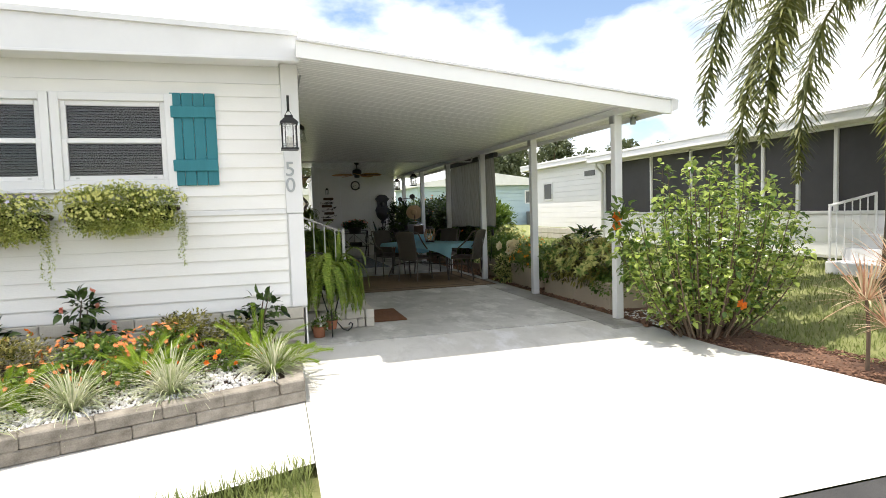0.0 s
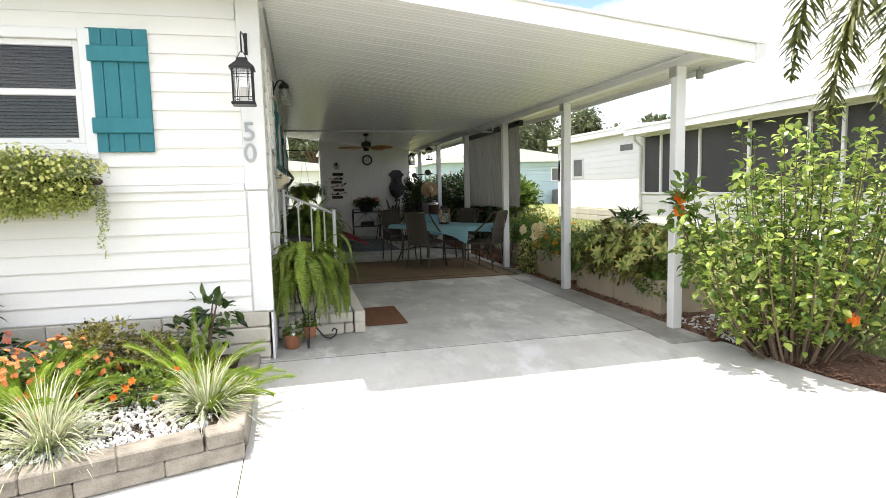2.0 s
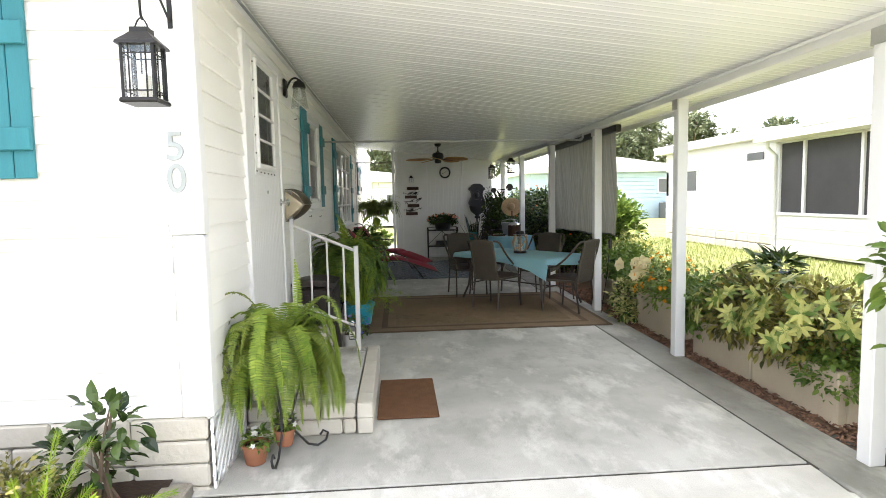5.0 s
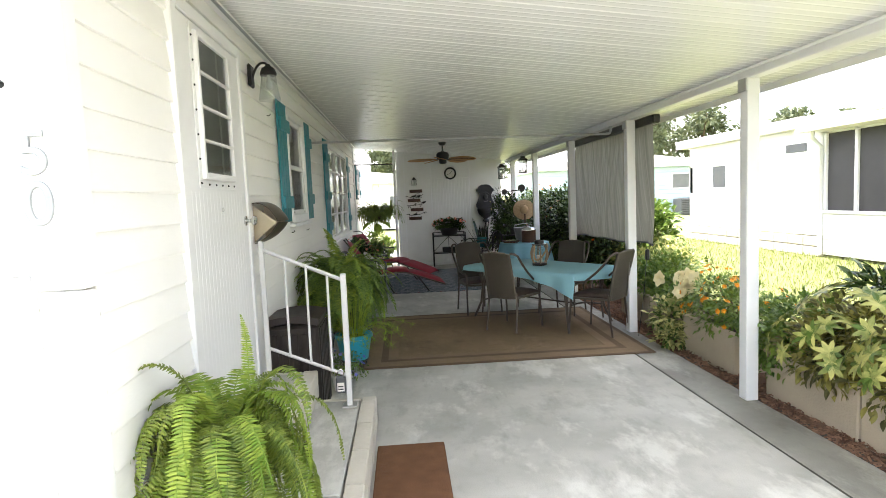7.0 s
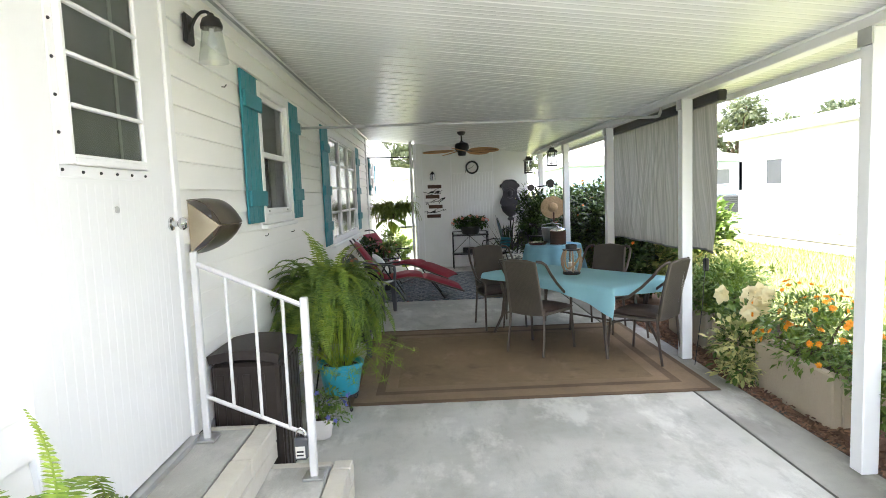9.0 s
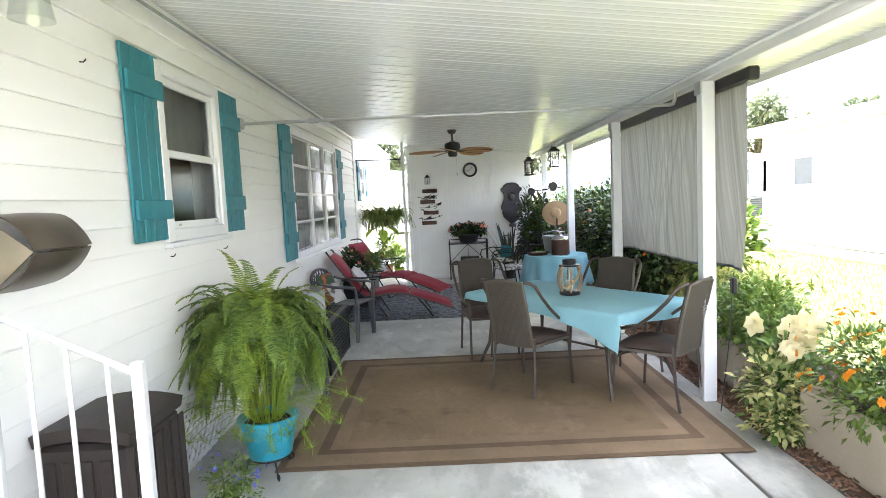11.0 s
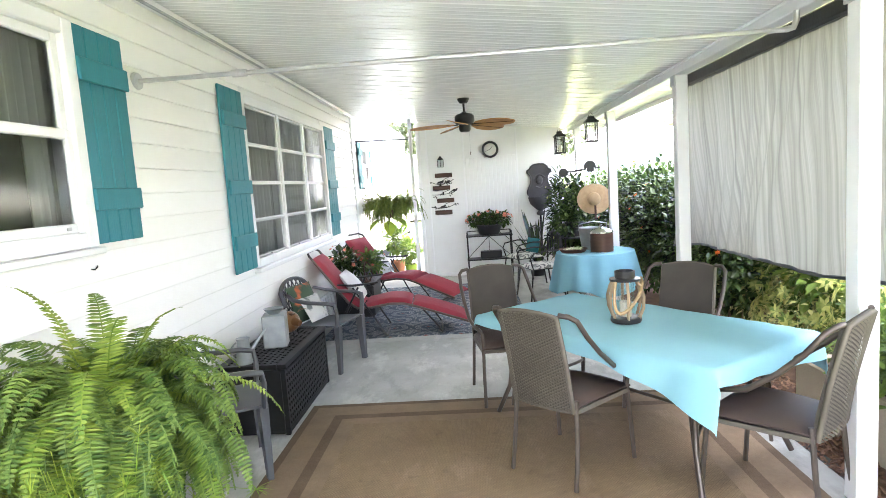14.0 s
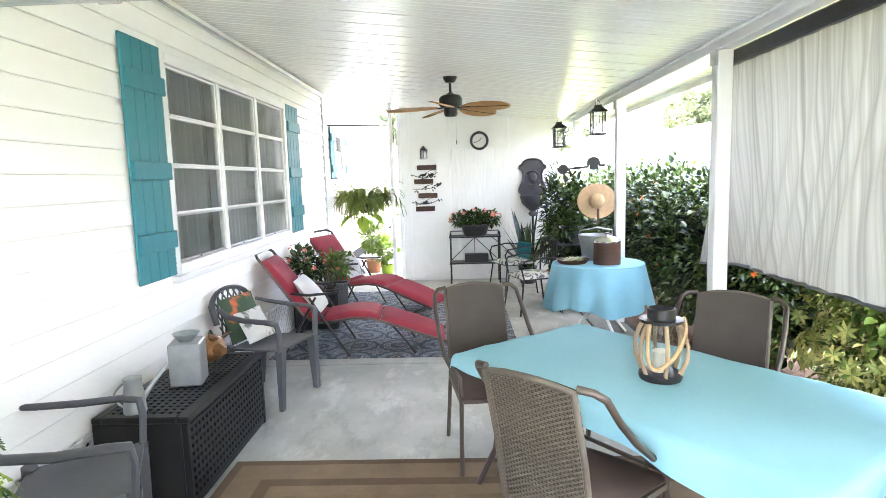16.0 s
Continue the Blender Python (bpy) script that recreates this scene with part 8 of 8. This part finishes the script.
part("stems", stems_geo([((0, 0, 0.35), (0.16, 0.25, 0.2))], 5, 0.006, n=8), M_STEM, t)
part("leaves", crown_geo([((0, 0, 0.18), (0.2, 0.28, 0.2))], 220, 0.08, 98, 0.5), M_LEAF, t)
blossoms(t, [(Vector((R.uniform(-0.12, 0.1), R.uniform(-0.3, 0.2), R.uniform(0.25, 0.45))), Vector((-0.6, -0.5, R.uniform(-0.2, 0.5)))) for _ in range(13)], 0.085, 6, M_CREAM, 8, 0.85, 0.6)
shrub("green_shrub", (4.42, 10.35, 0.2), [((-0.04, 0, 0.34), (0.46, 0.6, 0.36)), ((-0.14, -0.45, 0.26), (0.34, 0.4, 0.28))], 4200, 0.055, M_LEAF, "rounded bright green small-leaved shrub", "shrub", None, 99, 0.55)
for y, z, sd in ((11.0, 0.0, 101), (11.9, 0.0, 102), (12.6, 0.1, 103)):
    shrub("variegated_croton", (4.82, y, z), [((0, 0, 0.55), (0.44, 0.5, 0.42)), ((-0.15, 0.1, 0.3), (0.36, 0.45, 0.3))], 3000, 0.062, M_LEAFY, "cream-leaved variegated shrub beyond the shade", "shrub", None, sd, 0.45, whorls=60, group="variegated shrubs")
shrub("green_shrub", (4.85, 11.9, 0.0), [((0, 0, 0.9), (0.5, 0.6, 0.75)), ((0.1, 0.4, 1.2), (0.4, 0.4, 0.45))], 2000, 0.12, M_LEAF, "tall loose green shrub beyond the sun shade", "shrub", None, 104, 0.5, stem=0.018)
for k in range(7):
    y = 12.9 + 0.95 * k
    shrub("hedge_shrub", (4.52, y, 0.0), [((0, 0, 0.5), (0.5, 0.62, 0.55)), ((0.05, 0.1, 1.25), (0.48, 0.62, 0.55)), ((-0.12, -0.2, 0.85), (0.42, 0.55, 0.55)), ((0.1, 0.1, 0.85), (0.3, 0.4, 0.6))], 4300, 0.078, M_LEAFD, "dark glossy hedge shrub flecked with orange blossoms", "hedge", (9, 0.04, M_ORANGE, 6), 110 + k, 0.66, 0.35, 0.02, 0, "hedge")

# hibiscus at the drive: upright leafy shoots from one foot
r = random.Random(77)
t = thing("hibiscus_bush", "tall leafy hibiscus bush with orange-red blooms", "bush", (4.30, 4.52, -0.06))
foliage = Geo()
for k in range(62):
    a_, q = math.tau * k * 0.618, math.sqrt((k + 0.5) / 62)
    tip = Vector((math.cos(a_) * 1.12 * q + 0.10, math.sin(a_) * 0.72 * q, r.uniform(1.3, 1.92) - 0.55 * q ** 2 + (0.12 if k % 5 == 0 else 0)))
    foot = Vector((math.cos(a_) * 0.38 * q, math.sin(a_) * 0.26 * q, 0))
    line = arc(foot, (tip.x * 0.85, tip.y * 0.85, tip.z * 0.42), tip, 12)
    part("stem", Geo().tube(line, [0.012 - 0.0008 * i for i in range(13)], 5), M_BARK, t, smooth=50)
    for i in range(96):
        f = r.uniform(0.12, 1.02) ** 0.85 * 12
        n = min(11, int(f))
        p = line[n].lerp(line[n + 1], min(1.1, f - n))
        d = Vector((r.gauss(0, 1), r.gauss(0, 1), r.gauss(0.25, 0.6))).normalized()
        reach = r.uniform(0.01, 0.12) * (1.15 - 0.6 * f / 12)
        ln = r.uniform(0.045, 0.088)
        foliage.leaf(p + d * reach, d + Vector((0, 0, r.uniform(-0.5, 0.2))), Vector((r.uniform(-0.5, 0.5), r.uniform(-0.5, 0.5), 1)), ln, ln * 0.66, 0.14, 0.22)
part("crown", foliage, M_HIB, t)
hib = [(Vector((-0.80, 0.43, 1.16)), Vector((-0.6, -0.8, 0.1))), (Vector((-0.77, 0.47, 1.26)), Vector((-0.2, -0.9, 0.4))), (Vector((0.05, -0.42, 0.36)), Vector((-0.4, -0.8, 0.3)))]
blossoms(t, hib, 0.06, 6, M_ORANGE, 80, 0.9, 0.5)
part("branch", Geo().tube(arc((-0.3, 0.2, 0.5), (-0.84, 0.3, 0.8), (-0.80, 0.43, 1.13), 6), 0.007, 5), M_BARK, t)
part("branch_leaves", crown_geo([((-0.76, 0.43, 1.2), (0.2, 0.22, 0.36)), ((-0.66, 0.35, 0.75), (0.2, 0.22, 0.32))], 260, 0.085, 81, 0.62, 0.2), M_LEAF, t)

# bronze cordyline and its neighbours at the drive's edge
for x, y, s, sd in ((4.72, 3.1, 0.85, 1), (4.66, 2.85, 0.6, 2), (4.98, 3.0, 1.15, 3)):
    t = thing("cordyline", "bronze spiky cordyline on a thin pale cane", "cordyline", (x, y, -0.15), "cordylines")
    part("cane", Geo().tube([(0, 0, 0), (0.02, 0.01, 0.4 * s), (0, 0.02, 0.75 * s)], [0.018, 0.015, 0.012], 7), M_BARK, t, smooth=50)
    part("blades", Geo().add(*(lambda q: (q.v, q.f))(tuft_geo(70, 0.55 * s, 0.017, sd, 0.55, (-0.2, 1.45))), pose(0, 0.02, 0.72 * s)), M_CORDY, t)


# palm with drooping fronds
def palm(x, y, z0, crown_z, fronds, seed):
    r_ = random.Random(seed)
    t = thing("palm_tree", "feather palm with long drooping green fronds", "palm", (x, y, z0))
    hz = crown_z - z0
    part("trunk", Geo().tube([(0, 0, 0), (0.02, 0, hz * 0.3), (0.0, 0.03, hz * 0.7), (0, 0, hz)], [0.16, 0.12, 0.11, 0.10], 12), M_BARK, t, smooth=60)
    part("crownshaft", Geo().tube([(0, 0, hz), (0, 0, hz + 0.6)], [0.10, 0.05], 12), M_FERN, t, "smooth green crownshaft", 60)
    for i in range(fronds):
        az = math.tau * i / fronds + r_.uniform(-0.15, 0.15)
        el = r_.uniform(0.1, 1.0)
        d = Vector((math.cos(az) * math.cos(el), math.sin(az) * math.cos(el), math.sin(el)))
        p, ln, n = Vector((0, 0, hz + 0.5)), r_.uniform(3.0, 3.7), 60
        g, pts = Geo(), []
        for k in range(n):
            d = (d - Vector((0, 0, 0.058 + 0.03 * k / n))).normalized()
            p = p + d * ln / n
            pts.append(p.copy())
            if k > 5:
                sd_ = d.cross(Vector((0, 0, 1)))
                sd_ = sd_.normalized() if sd_.length > 0.05 else Vector((math.sin(az), -math.cos(az), 0))
                for q in range(9):
                    a_ = r_.uniform(0, math.tau)
                    w_ = sd_ * math.cos(a_) + d.cross(sd_) * math.sin(a_) + d * 0.45
                    g.blade(p, w_, r_.uniform(0.38, 0.6) * math.sin(0.35 + 2.6 * k / n), 0.036, 0.9, 3)
        g.tube(pts[::6], 0.011, 4)
        part("frond", g, M_PALM, t)


palm(6.75, 4.35, 0.1, 3.4, 10, 5)


# ---- next-door home ----
NX = 8.06
t = thing("neighbour_home", "long white mobile home with a screened porch", "house", (0, 0, 0))
NH = [(15.4, 15.95, 1.55, 2.05)]
g = Geo()
for a_, b_, c_, d_ in cells(12.62, 17.0, 0.72, 2.5, NH):
    g.box((NX, a_, c_), (NX + 0.12, b_, d_))
g.box((NX, 17.0 - 0.12, 0.72), (14, 17.0, 2.5)), g.box((NX + 0.1, 12.6, 0.72), (14, 12.7, 2.5))
part("wall", g, M_NEXTDOOR, t)
for k in range(12):
    part("siding_board", Geo().box((NX - 0.012, 12.64, 0.72 + 0.148 * k), (NX - 0.001, 15.38 if 5 <= k < 9 else 17.0, 0.72 + 0.148 * k + 0.142), 0.003), M_NEXTDOOR, t)
wn_ = part("window", frame_geo(0.6, 0.55, 0.05, -0.03, 0.02), M_TRIM, t, at=pose(NX, 16.0, 1.52, 0, 0, -90))
part("pane", Geo().box((0.05, -0.01, 0.05), (0.55, -0.005, 0.5)), M_BLIND, wn_)
part("vent", Geo().box((NX - 0.03, 12.98, 2.12), (NX - 0.013, 13.5, 2.26), 0.004), M_BLIND, t, "grey louvred vent")
part("roof", Geo().prism([(NX - 0.25, 2.50), (NX - 0.25, 2.66), (NX + 3, 2.95), (NX + 6.2, 2.66), (NX + 6.2, 2.50)], 12.5, 17.2).prism([(NX - 0.42, 2.40), (NX - 0.42, 2.56), (NX + 3, 2.98), (NX + 6.2, 2.6), (NX + 6.2, 2.4)], 3.0, 12.7), M_NEXTDOOR, t, "white metal roof")
part("drip_edge", Geo().box((NX - 0.44, 3.0, 2.53), (NX - 0.40, 12.72, 2.58), 0.004).box((NX - 0.27, 12.73, 2.62), (NX - 0.23, 17.2, 2.67), 0.004), M_TRIM, t)
part("porch_wall", Geo().box((NX, 3.0, 0.42), (NX + 0.1, 12.6, 1.10), 0.004), M_NEXTDOOR, t)
for k in range(3):
    part("siding_board", Geo().box((NX - 0.014, 3.0, 0.46 + 0.21 * k), (NX - 0.001, 12.58, 0.46 + 0.21 * k + 0.2), 0.004), M_NEXTDOOR, t)
part("sill", Geo().box((NX - 0.04, 3.0, 1.09), (NX + 0.1, 12.6, 1.14), 0.004), M_TRIM, t)
ms = [12.55, 11.9, 10.65, 9.37, 8.14, 7.56, 6.86, 6.2, 4.55, 3.9, 3.05]
for y in ms:
    part("post", Geo().box((NX - 0.02, y - 0.03, 1.14), (NX + 0.06, y + 0.03, 2.42), 0.004), M_TRIM, t)
for a_, b_ in zip(ms, ms[1:]):
    part("screen", Geo().box((NX + 0.02, b_ + 0.03, 1.14), (NX + 0.025, a_ - 0.03, 2.42)), M_SCREEN, t, "dark insect screen")
part("header", Geo().box((NX - 0.02, 3.0, 2.36), (NX + 0.08, 12.6, 2.48), 0.004), M_TRIM, t)
part("inner_wall", Geo().box((NX + 2.6, 3.0, 0.4), (NX + 2.7, 12.6, 2.5)), M_DARKWOOD, t)
part("downspout", Geo().tube([(NX - 0.3, 12.45, 2.42), (NX - 0.28, 12.5, 2.30), (NX - 0.06, 12.58, 2.16), (NX - 0.05, 12.6, 0.42)], 0.035, 8), M_TRIM, t, smooth=50)
blk2 = Geo().box((0, 0, 0), (0.1, 0.38, 0.16), 0.012).mesh("skirt_block", M_LIMEST)
for k in range(11):
    part("skirt_block", blk2, M_LIMEST, t, at=pose(NX - 0.02, 12.66 + 0.392 * k, 0.54))
    part("skirt_block", blk2, M_LIMEST, t, at=pose(NX - 0.02, 12.66 + 0.392 * k, 0.37))
t = thing("porch_steps", "white concrete porch steps with a metal railing", "steps", (NX - 0.9, 4.5, 0.3))
for k in range(3):
    part("step", Geo().box((0.3 * k, 0, 0), (0.9, 1.1, 0.17 * (k + 1)), 0.01), M_TRIM, t)
for y in (0.05, 1.05):
    part("rail", Geo().tube([(0.02, y, 0.0), (0.02, y, 0.95)], 0.02, 6).tube([(0.85, y, 0.5), (0.85, y, 1.1)], 0.02, 6).tube([(0.02, y, 0.93), (0.85, y, 1.08)], 0.02, 6), M_TRIM, t)
    for k in range(5):
        part("baluster", Geo().tube([(0.14 + 0.14 * k, y, 0.15 + 0.1 * k), (0.14 + 0.14 * k, y, 0.95 + 0.025 * k)], 0.009, 6), M_TRIM, t)


# ---- far homes, trees ----
def far_home(at, w, d, h, mat, label, wins, rz=0):
    t = thing("far_home", label, "house", at)
    part("wall", Geo().box((0, 0, 0), (w, d, h), 0.02), mat, t)
    n = int(h / 0.2)
    for k in range(n):
        part("siding_board", Geo().box((0, -0.03, 0.2 * k), (w, -0.002, 0.2 * k + 0.185), 0.005), mat, t)
    part("roof", Geo().prism([(-0.3, h), (-0.3, h + 0.16), (w / 2, h + 0.75), (w + 0.3, h + 0.16), (w + 0.3, h)], -0.4, d + 0.3), M_WHITE, t)
    for x, z in wins:
        wn = part("window", frame_geo(0.9, 0.75, 0.06, -0.07, -0.03), M_TRIM, t, at=pose(x, 0, z))
        part("pane", Geo().box((0.05, -0.045, 0.05), (0.85, -0.035, 0.7)), M_BLIND, wn)
    return t


far_home((7.5, 30, 0.35), 7.6, 6, 2.25, M_BLUEH, "pale blue mobile home across the lawn", [(6.2, 1.2), (2.0, 1.2)])
far_home((-6, 36, 0.0), 9.5, 6, 2.5, M_WHITE, "white mobile home glimpsed past the shed", [(6.5, 1.1), (8.0, 1.1)])
t = thing("air_conditioner", "grey air conditioner unit beside the blue home", "air conditioner", (13.6, 28.8, 0.37))
part("body", Geo().box((0, 0, 0), (0.9, 0.8, 0.75), 0.03), M_GREYPL, t)
part("grille", Geo().lathe([(0.36, 0.75), (0.36, 0.77), (0.01, 0.775)], 20, pose(0.45, 0.4, 0)), M_BLACK, t)
for k in range(8):
    part("fin", Geo().box((0.04, -0.012, 0.08 + 0.08 * k), (0.86, 0.0, 0.1 + 0.08 * k)), M_BLACK, t)


def tree(at, h, r0, seed, label, n=2600, size=0.42):
    r_ = random.Random(seed)
    t = thing("oak_tree", label, "tree", at, "background trees")
    g = Geo().tube([(0, 0, 0), (0.1, 0, h * 0.2), (0, 0.1, h * 0.4)], [0.35, 0.28, 0.2], 9)
    bl = []
    for k in range(13):
        a_ = math.tau * k * 0.618
        q = r_.uniform(0.15, 0.95) * r0
        c = (math.cos(a_) * q, math.sin(a_) * q, h * r_.uniform(0.5, 0.86))
        bl.append((c, (r0 * r_.uniform(0.28, 0.45), r0 * r_.uniform(0.28, 0.45), h * r_.uniform(0.1, 0.17))))
        g.tube(arc((0, 0.05, h * 0.35), (c[0] * 0.3, c[1] * 0.3, h * 0.55), c, 5), [0.16, 0.13, 0.1, 0.07, 0.05, 0.03], 6)
    part("trunk", g, M_BARK, t, smooth=60)
    part("crown", crown_geo(bl, n, size, seed, 0.6, 0.5), M_TREE, t)


for x, y, h, r0, sd in ((19, 49, 7.8, 3.0, 2), (25.5, 50, 8.4, 3.6, 3), (33, 48, 7.6, 3.4, 4), (8, 52, 8, 3.6, 5), (2.0, 48, 8.2, 3.8, 6), (-4, 50, 8.4, 4, 7), (17, 43, 6.2, 2.4, 8), (40, 40, 7, 3.4, 9), (52, 30, 7.5, 3.6, 10)):
    tree((x, y, 0.2), h, r0, sd, "distant broad-crowned oak with thin foliage")
for k, (x, y, h) in enumerate(((60, 60, 9), (75, 20, 9), (70, -5, 9), (-30, 60, 9), (-18, 58, 9), (30, 75, 9), (0, 80, 9), (48, 72, 9))):
    tree((x, y, 0.0), h, 5.5, 40 + k, "distant dark tree on the horizon", 1500, 0.8)
